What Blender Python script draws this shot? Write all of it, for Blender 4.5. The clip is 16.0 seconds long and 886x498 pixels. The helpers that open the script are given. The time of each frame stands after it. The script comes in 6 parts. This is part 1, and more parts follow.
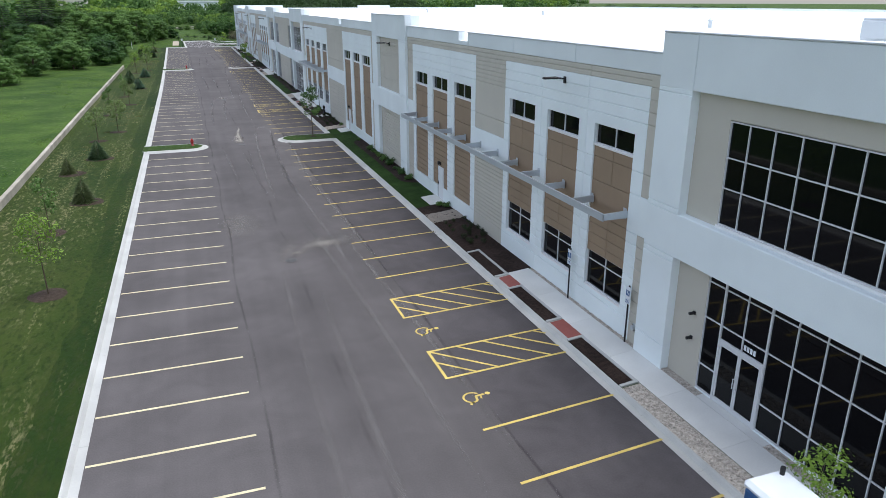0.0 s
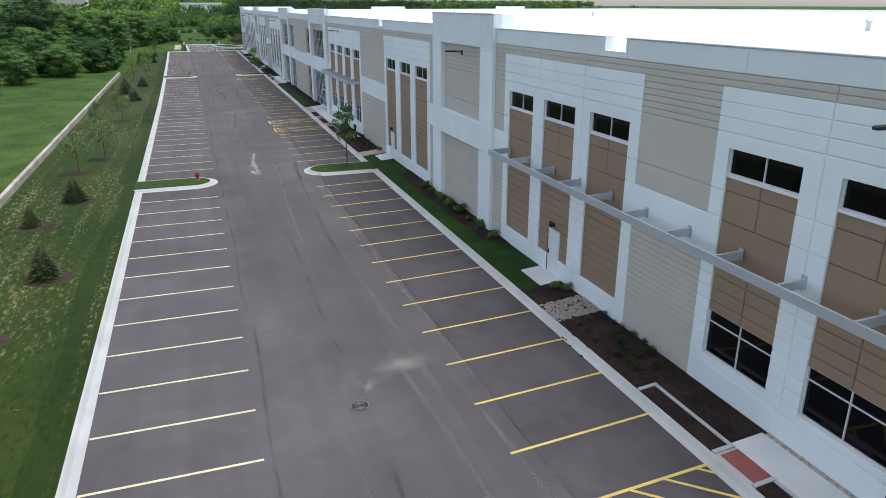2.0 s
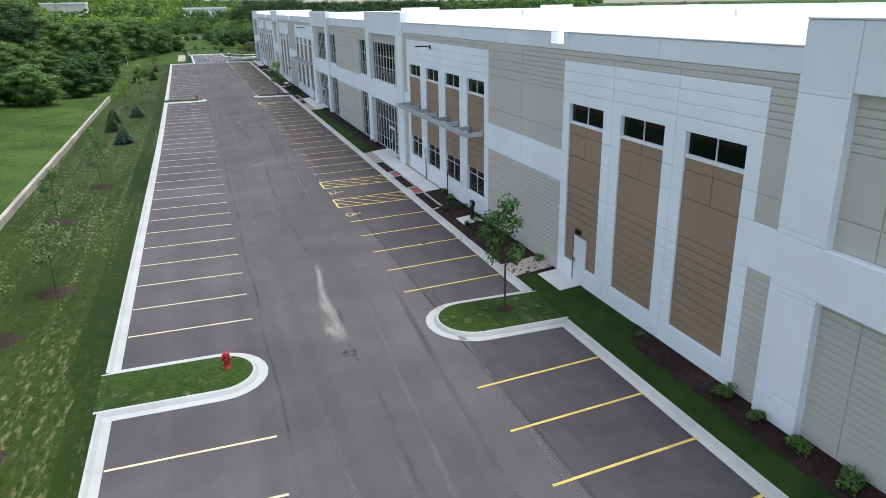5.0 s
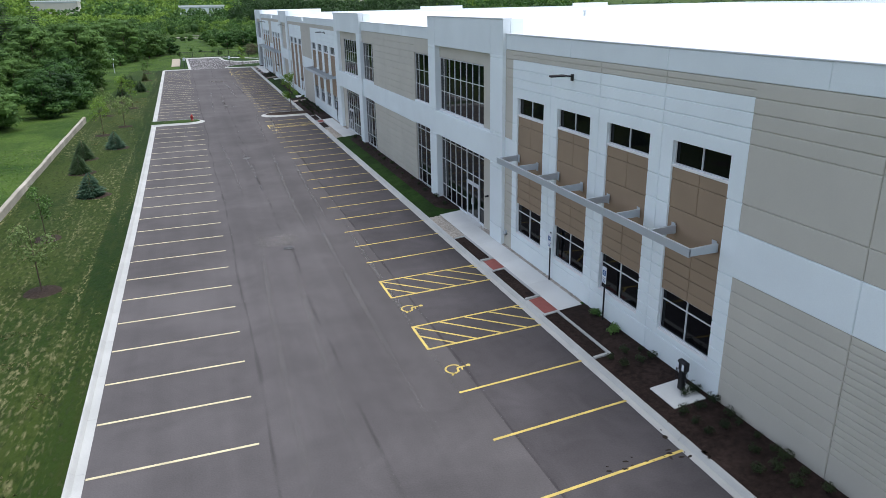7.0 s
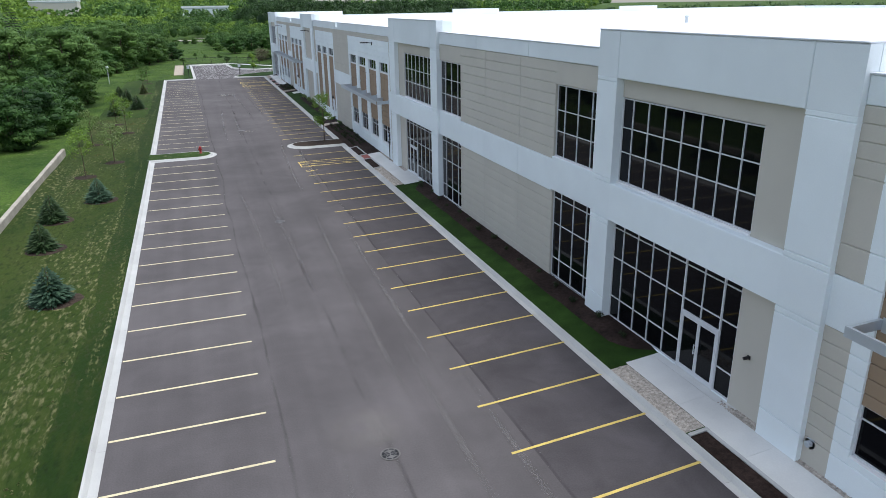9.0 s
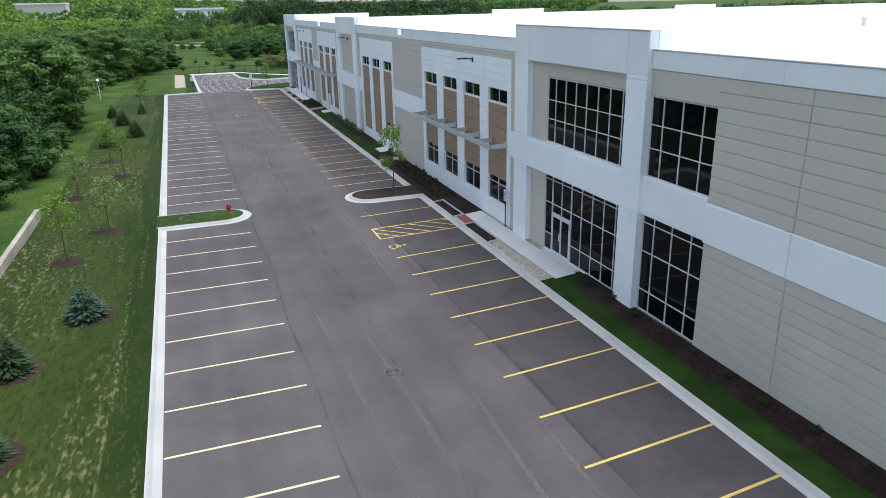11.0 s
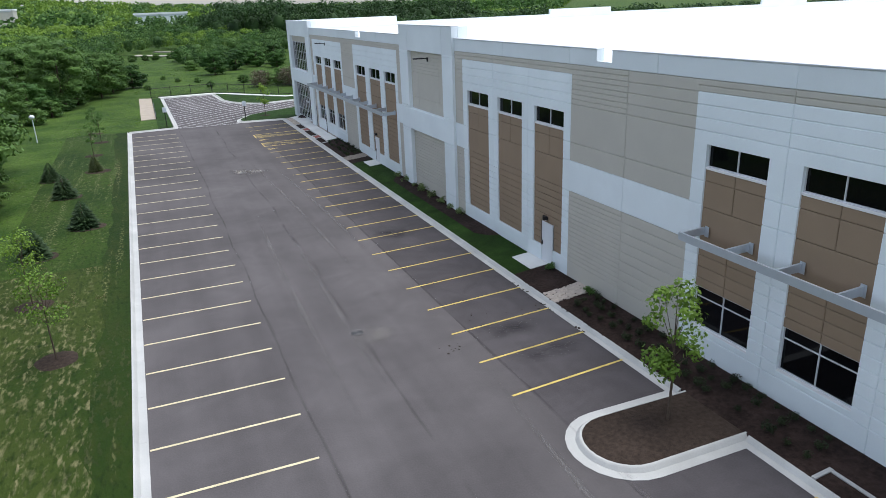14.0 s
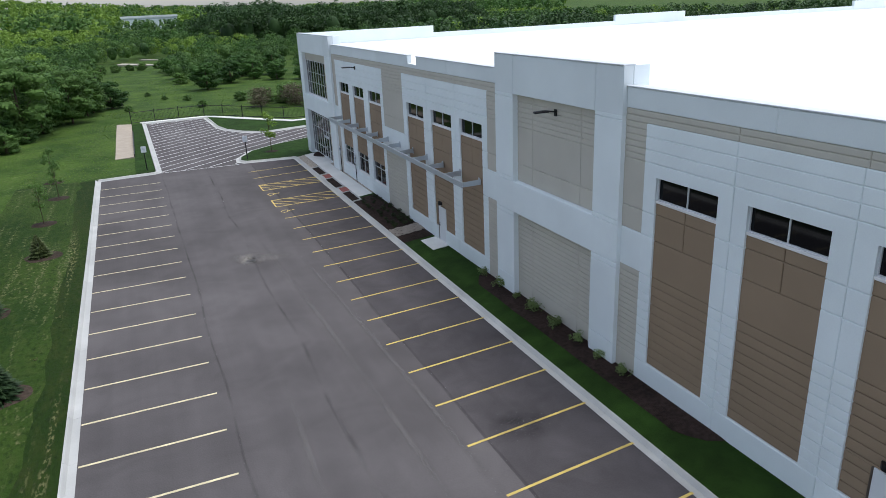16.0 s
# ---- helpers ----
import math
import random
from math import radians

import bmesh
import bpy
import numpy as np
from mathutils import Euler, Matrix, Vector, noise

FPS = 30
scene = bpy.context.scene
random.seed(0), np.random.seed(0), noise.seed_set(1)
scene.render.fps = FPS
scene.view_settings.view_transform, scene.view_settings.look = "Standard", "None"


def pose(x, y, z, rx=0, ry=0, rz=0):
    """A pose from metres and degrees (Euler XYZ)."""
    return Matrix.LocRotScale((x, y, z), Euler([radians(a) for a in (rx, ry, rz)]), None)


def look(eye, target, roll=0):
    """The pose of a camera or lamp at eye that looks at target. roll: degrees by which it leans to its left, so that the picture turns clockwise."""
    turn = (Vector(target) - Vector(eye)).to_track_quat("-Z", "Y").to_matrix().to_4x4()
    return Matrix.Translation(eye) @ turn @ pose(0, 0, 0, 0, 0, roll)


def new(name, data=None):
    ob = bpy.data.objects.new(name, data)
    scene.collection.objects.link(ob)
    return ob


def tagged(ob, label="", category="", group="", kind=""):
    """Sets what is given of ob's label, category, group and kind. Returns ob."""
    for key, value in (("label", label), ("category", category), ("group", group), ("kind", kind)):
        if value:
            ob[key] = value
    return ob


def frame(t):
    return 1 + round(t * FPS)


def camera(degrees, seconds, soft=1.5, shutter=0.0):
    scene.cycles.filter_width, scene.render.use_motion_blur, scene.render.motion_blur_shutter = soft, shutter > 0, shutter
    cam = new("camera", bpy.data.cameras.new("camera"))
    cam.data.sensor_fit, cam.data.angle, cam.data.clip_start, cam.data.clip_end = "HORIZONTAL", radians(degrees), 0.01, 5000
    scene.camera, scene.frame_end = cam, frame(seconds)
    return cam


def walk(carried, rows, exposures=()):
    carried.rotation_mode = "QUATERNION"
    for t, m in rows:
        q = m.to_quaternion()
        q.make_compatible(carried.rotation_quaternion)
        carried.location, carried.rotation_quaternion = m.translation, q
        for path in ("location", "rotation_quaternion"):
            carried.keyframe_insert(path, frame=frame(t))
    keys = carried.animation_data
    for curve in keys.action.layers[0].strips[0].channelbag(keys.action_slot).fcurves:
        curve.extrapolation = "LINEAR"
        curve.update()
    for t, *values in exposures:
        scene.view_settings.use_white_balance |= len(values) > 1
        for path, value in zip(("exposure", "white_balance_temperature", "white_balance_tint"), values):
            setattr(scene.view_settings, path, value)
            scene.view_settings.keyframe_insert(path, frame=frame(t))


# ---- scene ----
cam = camera(65.0, 16.0, soft=0.8)
PATH = [
    (0, (2.703, 0.934, 12.738), (3.3328, 2.7099, 12.0691), -0.01),
    (0.5, (2.700, 4.175, 12.638), (3.3342, 5.9501, 11.9699), 0.04),
    (1, (2.739, 7.812, 12.541), (3.3694, 9.5882, 11.8730), -0.09),
    (1.5, (2.657, 11.928, 12.391), (3.2866, 13.7059, 11.7268), -0.02),
    (2, (2.664, 16.300, 12.286), (3.2897, 18.0799, 11.6237), -0.02),
    (2.5, (2.725, 20.932, 12.225), (3.3464, 22.7139, 11.5637), -0.09),
    (3, (2.705, 25.711, 12.249), (3.3229, 27.4935, 11.5859), -0.48),
    (3.5, (2.690, 30.608, 12.296), (3.3040, 32.3917, 11.6307), -0.80),
    (4, (2.692, 35.561, 12.305), (3.3028, 37.3462, 11.6406), -1.00),
    (4.5, (2.545, 40.464, 12.365), (3.1550, 42.2491, 11.7001), -1.12),
    (5, (2.433, 45.633, 12.338), (3.0424, 47.4187, 11.6761), -1.11),
    (7.5, (2.992, 71.110, 12.737), (3.6070, 72.8909, 12.0671), -1.20),
    (8, (2.939, 76.060, 12.758), (3.5527, 77.8424, 12.0897), -1.12),
    (8.5, (2.702, 81.001, 12.784), (3.3182, 82.7827, 12.1178), -0.95),
    (9, (2.527, 85.919, 12.840), (3.1408, 87.7031, 12.1753), -0.89),
    (11.5, (0.101, 111.913, 12.951), (0.7430, 113.6861, 12.2862), -1.50),
    (12, (-0.366, 117.124, 12.945), (0.2963, 118.8890, 12.2773), -1.69),
    (12.5, (-0.569, 122.506, 12.969), (0.1203, 124.2605, 12.3020), -1.73),
    (13, (-0.491, 128.040, 13.077), (0.2015, 129.7935, 12.4090), -1.85),
    (13.5, (-0.400, 133.570, 13.210), (0.3057, 135.3177, 12.5421), -2.05),
    (14, (0.000, 139.120, 13.182), (0.7108, 140.8667, 12.5158), -2.15),
    (14.5, (0.242, 144.552, 13.326), (0.9620, 146.2938, 12.6564), -2.35),
    (15, (0.708, 149.611, 13.680), (1.4336, 151.3500, 13.0086), -2.29),
    (15.5, (1.371, 154.634, 13.911), (2.0972, 156.3739, 13.2421), -2.43),
    (16, (2.044, 159.315, 14.160), (2.7696, 161.0546, 13.4906), -2.62),
]
walk(cam, [(t, look(eye, target, roll)) for t, eye, target, roll in PATH],
     exposures=[(t, stops, 6080, 10) for t, stops in ((0, 0.98), (0.8, 0.84), (2, 0.9), (3, 0.98), (5, 1.05), (7.5, 0.92), (9, 0.95), (11.5, 1.08), (12.5, 1.12), (13.5, 0.95), (14.5, 0.95), (15.5, 0.78), (16, 0.73))])

rnd = random.Random(7)
S_MIRROR = 239.9      # the facade repeats in reverse about y = S_MIRROR / 2

# ---------------------------------------------------------------- world and sun
world = bpy.data.worlds.new("overcast_sky")
scene.world = world
world.use_nodes = True
wn = world.node_tree
sky = wn.nodes.new("ShaderNodeTexSky")
sky.sky_type, sky.sun_disc = "NISHITA", False
sky.sun_elevation, sky.sun_rotation = radians(72), radians(80)
sky.air_density, sky.dust_density, sky.ozone_density = 1.0, 1.8, 1.0
wn.nodes["Background"].inputs["Strength"].default_value = 0.13
veil = wn.nodes.new("ShaderNodeHueSaturation")      # thin overcast greys the blue
veil.inputs["Saturation"].default_value = 0.5
wn.links.new(sky.outputs[0], veil.inputs["Color"])
wn.links.new(veil.outputs[0], wn.nodes["Background"].inputs[0])
sun = new("sun", bpy.data.lights.new("sun", "SUN"))
sun.data.energy, sun.data.angle, sun.data.color = 1.5, radians(34), (1.0, 0.96, 0.9)
sun.matrix_world = look((17, -5, 60), (0, 0, 0))

# ---------------------------------------------------------------- materials
def mat(name, base, rough=0.8, metal=0.0, var=0.12, scale=3.0, fine=40.0, bump=0.15, tint=None, rand=0.0, stain=0.0, stain_scale=0.3):
    m = bpy.data.materials.new(name)
    m.use_nodes = True
    t = m.node_tree
    n, l = t.nodes, t.links
    b = n["Principled BSDF"]
    b.inputs["Roughness"].default_value, b.inputs["Metallic"].default_value = rough, metal
    if rough >= 0.9:
        b.inputs["Specular IOR Level"].default_value = 0.12
    co = n.new("ShaderNodeTexCoord")
    big = n.new("ShaderNodeTexNoise")
    big.inputs["Scale"].default_value, big.inputs["Detail"].default_value = scale, 5
    small = n.new("ShaderNodeTexNoise")
    small.inputs["Scale"].default_value, small.inputs["Detail"].default_value = fine, 3
    geo = n.new("ShaderNodeNewGeometry")
    for x in (big, small):
        l.new(geo.outputs["Position"], x.inputs["Vector"])
    mix = n.new("ShaderNodeMix")
    mix.data_type = "RGBA"
    dark = [c * (1 - var) for c in base]
    lite = [min(1, c * (1 + var)) for c in base]
    if tint:
        lite = list(tint)
    mix.inputs[6].default_value, mix.inputs[7].default_value = (*dark, 1), (*lite, 1)
    add = n.new("ShaderNodeMath")
    add.operation = "MULTIPLY_ADD"
    l.new(big.outputs[0], add.inputs[0])
    add.inputs[1].default_value = 1.6
    l.new(small.outputs[0], add.inputs[2])
    rng = n.new("ShaderNodeMapRange")
    rng.inputs[1].default_value, rng.inputs[2].default_value = 0.85, 1.75
    l.new(add.outputs[0], rng.inputs[0])
    l.new(rng.outputs[0], mix.inputs[0])
    col = mix.outputs[2]
    if rand:
        oi = n.new("ShaderNodeObjectInfo")
        hsv = n.new("ShaderNodeHueSaturation")
        r2 = n.new("ShaderNodeMapRange")
        r2.inputs[3].default_value, r2.inputs[4].default_value = 1 - rand, 1 + rand
        l.new(oi.outputs["Random"], r2.inputs[0])
        l.new(r2.outputs[0], hsv.inputs["Value"])
        l.new(col, hsv.inputs["Color"])
        col = hsv.outputs[0]
    if stain:
        st = n.new("ShaderNodeTexNoise")
        st.inputs["Scale"].default_value, st.inputs["Detail"].default_value = stain_scale, 6
        l.new(geo.outputs["Position"], st.inputs["Vector"])
        r3 = n.new("ShaderNodeMapRange")
        r3.inputs[1].default_value, r3.inputs[2].default_value, r3.inputs[3].default_value, r3.inputs[4].default_value = 0.42, 0.68, 1 - stain, 1 + stain
        l.new(st.outputs[0], r3.inputs[0])
        h2 = n.new("ShaderNodeHueSaturation")
        l.new(r3.outputs[0], h2.inputs["Value"])
        l.new(col, h2.inputs["Color"])
        col = h2.outputs[0]
    l.new(col, b.inputs["Base Color"])
    if bump:
        bp = n.new("ShaderNodeBump")
        bp.inputs["Strength"].default_value, bp.inputs["Distance"].default_value = bump, 0.02
        l.new(small.outputs[0], bp.inputs["Height"])
        l.new(bp.outputs[0], b.inputs["Normal"])
    return m


WHITE = mat("white_painted_precast", (0.80, 0.855, 0.86), 0.75, var=0.03, scale=0.6, fine=25, bump=0.08, rand=0.012, stain=0.03, stain_scale=0.25)
GREY = mat("pale_grey_painted_precast", (0.735, 0.785, 0.79), 0.75, var=0.03, scale=0.6, fine=25, bump=0.08, rand=0.012, stain=0.03, stain_scale=0.25)
BEIGE = mat("beige_painted_precast", (0.53, 0.50, 0.43), 0.8, var=0.03, scale=0.8, fine=25, bump=0.1, rand=0.015, stain=0.03, stain_scale=0.25)
BROWN = mat("brown_painted_precast", (0.295, 0.212, 0.138), 0.8, var=0.05, scale=0.8, fine=25, bump=0.1, rand=0.02, stain=0.04, stain_scale=0.3)
CORE = mat("shadowed_concrete_joint", (0.33, 0.33, 0.33), 0.9, var=0.1)
COPING = mat("light_grey_coping_metal", (0.62, 0.64, 0.67), 0.45, metal=0.3, var=0.03, bump=0.02)
ROOF = mat("white_roof_membrane", (0.86, 0.87, 0.88), 0.6, var=0.02, scale=0.2, bump=0.03, stain=0.02, stain_scale=0.05)
ASPHALT = mat("asphalt", (0.096, 0.088, 0.088), 0.9, var=0.16, scale=0.25, fine=18, bump=0.25, stain=0.12, stain_scale=0.08)
ASPHALT_BAYS = mat("darker_asphalt", (0.077, 0.070, 0.072), 0.9, var=0.14, scale=0.35, fine=18, bump=0.25, stain=0.12, stain_scale=0.12)
CONCRETE = mat("pale_concrete_kerb", (0.42, 0.42, 0.4), 0.85, var=0.08, scale=0.7, fine=20, bump=0.15, rand=0.04, stain=0.07, stain_scale=0.5)
WALK = mat("concrete_walk", (0.64, 0.635, 0.6), 0.85, var=0.06, scale=0.6, fine=20, bump=0.12, rand=0.05, stain=0.06, stain_scale=0.4)
YELLOW = mat("yellow_road_paint", (0.57, 0.43, 0.11), 0.7, var=0.1, scale=2, fine=25, bump=0.1, stain=0.12, stain_scale=1.5)
PALEYELLOW = mat("worn_pale_yellow_road_paint", (0.6, 0.525, 0.33), 0.7, var=0.1, scale=2, fine=25, bump=0.1, stain=0.12, stain_scale=1.5)
WHITELINE = mat("white_road_paint", (0.6, 0.59, 0.58), 0.7, var=0.1, scale=2, fine=25, bump=0.1, stain=0.1)
MULCH = mat("dark_bark_mulch", (0.032, 0.021, 0.017), 0.95, var=0.5, scale=6, fine=35, bump=0.9, stain=0.25, stain_scale=0.7)
MULCH_RING = mat("brown_mulch_ring", (0.047, 0.034, 0.026), 0.95, var=0.4, scale=6, fine=30, bump=0.8, stain=0.2)
LAWN = mat("mown_green_lawn", (0.02, 0.046, 0.007), 0.95, var=0.35, scale=1.2, fine=30, bump=0.6, stain=0.18, stain_scale=0.35)
REDPAVE = mat("red_tactile_paving", (0.26, 0.075, 0.06), 0.85, var=0.1, scale=4, fine=30, bump=0.3)
STONE = mat("pale_river_stone", (0.4, 0.345, 0.29), 0.85, var=0.2, scale=5, fine=40, bump=0.3, rand=0.3)
FRAME = mat("white_window_frame_metal", (0.64, 0.65, 0.66), 0.4, metal=0.0, var=0.02, bump=0)
SILL = mat("white_sill_metal", (0.8, 0.79, 0.78), 0.5, var=0.02, bump=0)
STEEL = mat("pale_grey_painted_steel", (0.5, 0.54, 0.57), 0.45, metal=0.4, var=0.03, bump=0.02)
IRON = mat("dark_cast_iron", (0.14, 0.133, 0.125), 0.7, metal=0.4, var=0.2, bump=0.1)
BLACK = mat("black_metal", (0.02, 0.02, 0.022), 0.45, metal=0.5, var=0.1, bump=0.02)
DARKINT = mat("dark_unlit_interior", (0.03, 0.03, 0.032), 0.9, var=0.2, bump=0)
RED = mat("red_enamel", (0.3, 0.014, 0.014), 0.4, var=0.05, bump=0.02)
RETAIN = mat("weathered_retaining_concrete", (0.37, 0.34, 0.28), 0.9, var=0.14, scale=1.2, fine=15, bump=0.4, rand=0.05, stain=0.15, stain_scale=0.5)
TAN = mat("tan_gravel_pad", (0.36, 0.31, 0.25), 0.95, var=0.12, scale=1.5, fine=25, bump=0.3)
JOINT = mat("dark_brown_joint", (0.19, 0.136, 0.092), 0.95, var=0.1)
BARK = mat("grey_brown_bark", (0.10, 0.075, 0.055), 0.95, var=0.25, scale=5, fine=30, bump=0.6)
BLUE = mat("blue_plastic", (0.03, 0.10, 0.25), 0.5, var=0.06, bump=0.02)
WHITEPL = mat("white_plastic", (0.75, 0.78, 0.82), 0.5, var=0.03, bump=0.02)
DOORFRAME = mat("dark_bronze_frame", (0.09, 0.07, 0.055), 0.5, metal=0.2, var=0.1, bump=0.02)
DOORWHITE = mat("white_painted_steel_door", (0.74, 0.76, 0.77), 0.5, var=0.02, bump=0.02)

GLASS = bpy.data.materials.new("dark_tinted_glass")
GLASS.use_nodes = True
g = GLASS.node_tree.nodes["Principled BSDF"]
g.inputs["Base Color"].default_value = (0.003, 0.0035, 0.0045, 1)
g.inputs["Roughness"].default_value = 0.04
g.inputs["IOR"].default_value = 1.3


def streaked(m, strength):
    """Long faint wheel tracks along the drive, lighter and darker."""
    n, l = m.node_tree.nodes, m.node_tree.links
    b = n["Principled BSDF"]
    src = b.inputs["Base Color"].links[0].from_socket
    geo = n.new("ShaderNodeNewGeometry")
    mp = n.new("ShaderNodeMapping")
    mp.inputs["Scale"].default_value = (0.9, 0.022, 1)
    l.new(geo.outputs["Position"], mp.inputs["Vector"])
    no = n.new("ShaderNodeTexNoise")
    no.inputs["Scale"].default_value, no.inputs["Detail"].default_value = 1.0, 4
    l.new(mp.outputs[0], no.inputs["Vector"])
    r = n.new("ShaderNodeMapRange")
    r.inputs[1].default_value, r.inputs[2].default_value, r.inputs[3].default_value, r.inputs[4].default_value = 0.3, 0.7, 1 - strength, 1 + strength
    l.new(no.outputs[0], r.inputs[0])
    h = n.new("ShaderNodeHueSaturation")
    l.new(src, h.inputs["Color"])
    l.new(r.outputs[0], h.inputs["Value"])
    l.new(h.outputs[0], b.inputs["Base Color"])


def clouded(m, strength, scale):
    """Soft swirling wear in the surface."""
    n, l = m.node_tree.nodes, m.node_tree.links
    b = n["Principled BSDF"]
    src = b.inputs["Base Color"].links[0].from_socket
    geo = n.new("ShaderNodeNewGeometry")
    no = n.new("ShaderNodeTexNoise")
    no.inputs["Scale"].default_value, no.inputs["Detail"].default_value, no.inputs["Distortion"].default_value = scale, 7, 1.6
    l.new(geo.outputs["Position"], no.inputs["Vector"])
    r = n.new("ShaderNodeMapRange")
    r.inputs[1].default_value, r.inputs[2].default_value, r.inputs[3].default_value, r.inputs[4].default_value = 0.32, 0.68, 1 - strength, 1 + strength
    l.new(no.outputs[0], r.inputs[0])
    h = n.new("ShaderNodeHueSaturation")
    l.new(src, h.inputs["Color"])
    l.new(r.outputs[0], h.inputs["Value"])
    l.new(h.outputs[0], b.inputs["Base Color"])


clouded(ASPHALT, 0.06, 0.5)
clouded(ASPHALT_BAYS, 0.09, 0.6)
streaked(ASPHALT, 0.09)
streaked(ASPHALT_BAYS, 0.07)


def leaf_mat(name, c1, c2, rough=0.6):
    m = bpy.data.materials.new(name)
    m.use_nodes = True
    n, l = m.node_tree.nodes, m.node_tree.links
    b = n["Principled BSDF"]
    b.inputs["Roughness"].default_value = rough
    b.inputs["Specular IOR Level"].default_value = 0.22
    geo = n.new("ShaderNodeNewGeometry")
    oi = n.new("ShaderNodeObjectInfo")
    noi = n.new("ShaderNodeTexNoise")
    noi.inputs["Scale"].default_value = 0.16
    l.new(geo.outputs["Position"], noi.inputs["Vector"])
    a = n.new("ShaderNodeMath")
    a.operation = "MULTIPLY_ADD"
    a.inputs[1].default_value = 0.28
    l.new(geo.outputs["Random Per Island"], a.inputs[0])
    l.new(noi.outputs[0], a.inputs[2])
    a2 = n.new("ShaderNodeMath")
    a2.operation = "MULTIPLY_ADD"
    a2.inputs[1].default_value = 0.26
    l.new(oi.outputs["Random"], a2.inputs[0])
    l.new(a.outputs[0], a2.inputs[2])
    r = n.new("ShaderNodeMapRange")
    r.inputs[1].default_value, r.inputs[2].default_value = 0.43, 0.95
    l.new(a2.outputs[0], r.inputs[0])
    mix = n.new("ShaderNodeMix")
    mix.data_type = "RGBA"
    mix.inputs[6].default_value, mix.inputs[7].default_value = (*c1, 1), (*c2, 1)
    l.new(r.outputs[0], mix.inputs[0])
    l.new(mix.outputs[2], b.inputs["Base Color"])
    tr = n.new("ShaderNodeBsdfTranslucent")
    l.new(mix.outputs[2], tr.inputs[0])
    ms = n.new("ShaderNodeMixShader")
    ms.inputs[0].default_value = 0.25
    l.new(b.outputs[0], ms.inputs[1])
    l.new(tr.outputs[0], ms.inputs[2])
    l.new(ms.outputs[0], n["Material Output"].inputs[0])
    return m


LEAF = leaf_mat("green_leaves", (0.028, 0.07, 0.018), (0.12, 0.215, 0.05))
LEAF_SPRING = leaf_mat("bright_spring_leaves", (0.085, 0.16, 0.02), (0.2, 0.31, 0.045))
LEAF_PALE = leaf_mat("pale_grey_green_leaves", (0.09, 0.135, 0.04), (0.2, 0.27, 0.09))
NEEDLE = leaf_mat("dark_spruce_needles", (0.018, 0.04, 0.015), (0.055, 0.095, 0.036))
NEEDLE_BLUE = leaf_mat("blue_spruce_needles", (0.02, 0.05, 0.028), (0.085, 0.15, 0.09))
LEAF_DARK = leaf_mat("dark_woodland_leaves", (0.011, 0.036, 0.008), (0.06, 0.135, 0.025))

# meadow and lawn ground: colour patches at three scales
def grass_mat(name, dark, light, mid, dry, dry_lo, dry_hi, along=1.0, fleck=2.6):
    m = bpy.data.materials.new(name)
    m.use_nodes = True
    n, l = m.node_tree.nodes, m.node_tree.links
    b = n["Principled BSDF"]
    b.inputs["Roughness"].default_value = 0.95
    b.inputs["Specular IOR Level"].default_value = 0.15
    geo = n.new("ShaderNodeNewGeometry")

    def noi(scale, detail=5):
        x = n.new("ShaderNodeTexNoise")
        x.inputs["Scale"].default_value, x.inputs["Detail"].default_value = scale, detail
        mp = n.new("ShaderNodeMapping")
        mp.inputs["Scale"].default_value = (1, along, 1)
        l.new(geo.outputs["Position"], mp.inputs["Vector"])
        l.new(mp.outputs[0], x.inputs["Vector"])
        return x.outputs[0]

    def mixed(f, p, q, lo, hi):
        r = n.new("ShaderNodeMapRange")
        r.inputs[1].default_value, r.inputs[2].default_value = lo, hi
        l.new(f, r.inputs[0])
        x = n.new("ShaderNodeMix")
        x.data_type = "RGBA"
        for s, c in ((6, p), (7, q)):
            if isinstance(c, tuple):
                x.inputs[s].default_value = (*c, 1)
            else:
                l.new(c, x.inputs[s])
        l.new(r.outputs[0], x.inputs[0])
        return x.outputs[2]

    c = mixed(noi(0.22), dark, light, 0.38, 0.62)
    c = mixed(noi(2.5), c, mid, 0.45, 0.75)
    d = mixed(noi(fleck, 9), c, dry, dry_lo, dry_hi)
    c = mixed(noi(0.16, 4), c, d, 0.44, 0.56)
    if along < 1:                                  # broken pale streaks along the mowing
        st = n.new("ShaderNodeTexNoise")
        st.inputs["Scale"].default_value, st.inputs["Detail"].default_value = 1.0, 3
        mp = n.new("ShaderNodeMapping")
        mp.inputs["Scale"].default_value = (1.9, 0.07, 1)
        l.new(geo.outputs["Position"], mp.inputs["Vector"])
        l.new(mp.outputs[0], st.inputs["Vector"])
        c = mixed(st.outputs[0], c, mixed(noi(8, 4), c, dry, 0.5, 0.62), 0.55, 0.68)
    c = mixed(noi(6, 5), c, tuple(v * 0.65 for v in dark), 0.5, 0.76)
    l.new(c, b.inputs["Base Color"])
    bp = n.new("ShaderNodeBump")
    bp.inputs["Strength"].default_value, bp.inputs["Distance"].default_value = 0.8, 0.06
    l.new(noi(9, 6), bp.inputs["Height"])
    l.new(bp.outputs[0], b.inputs["Normal"])
    return m


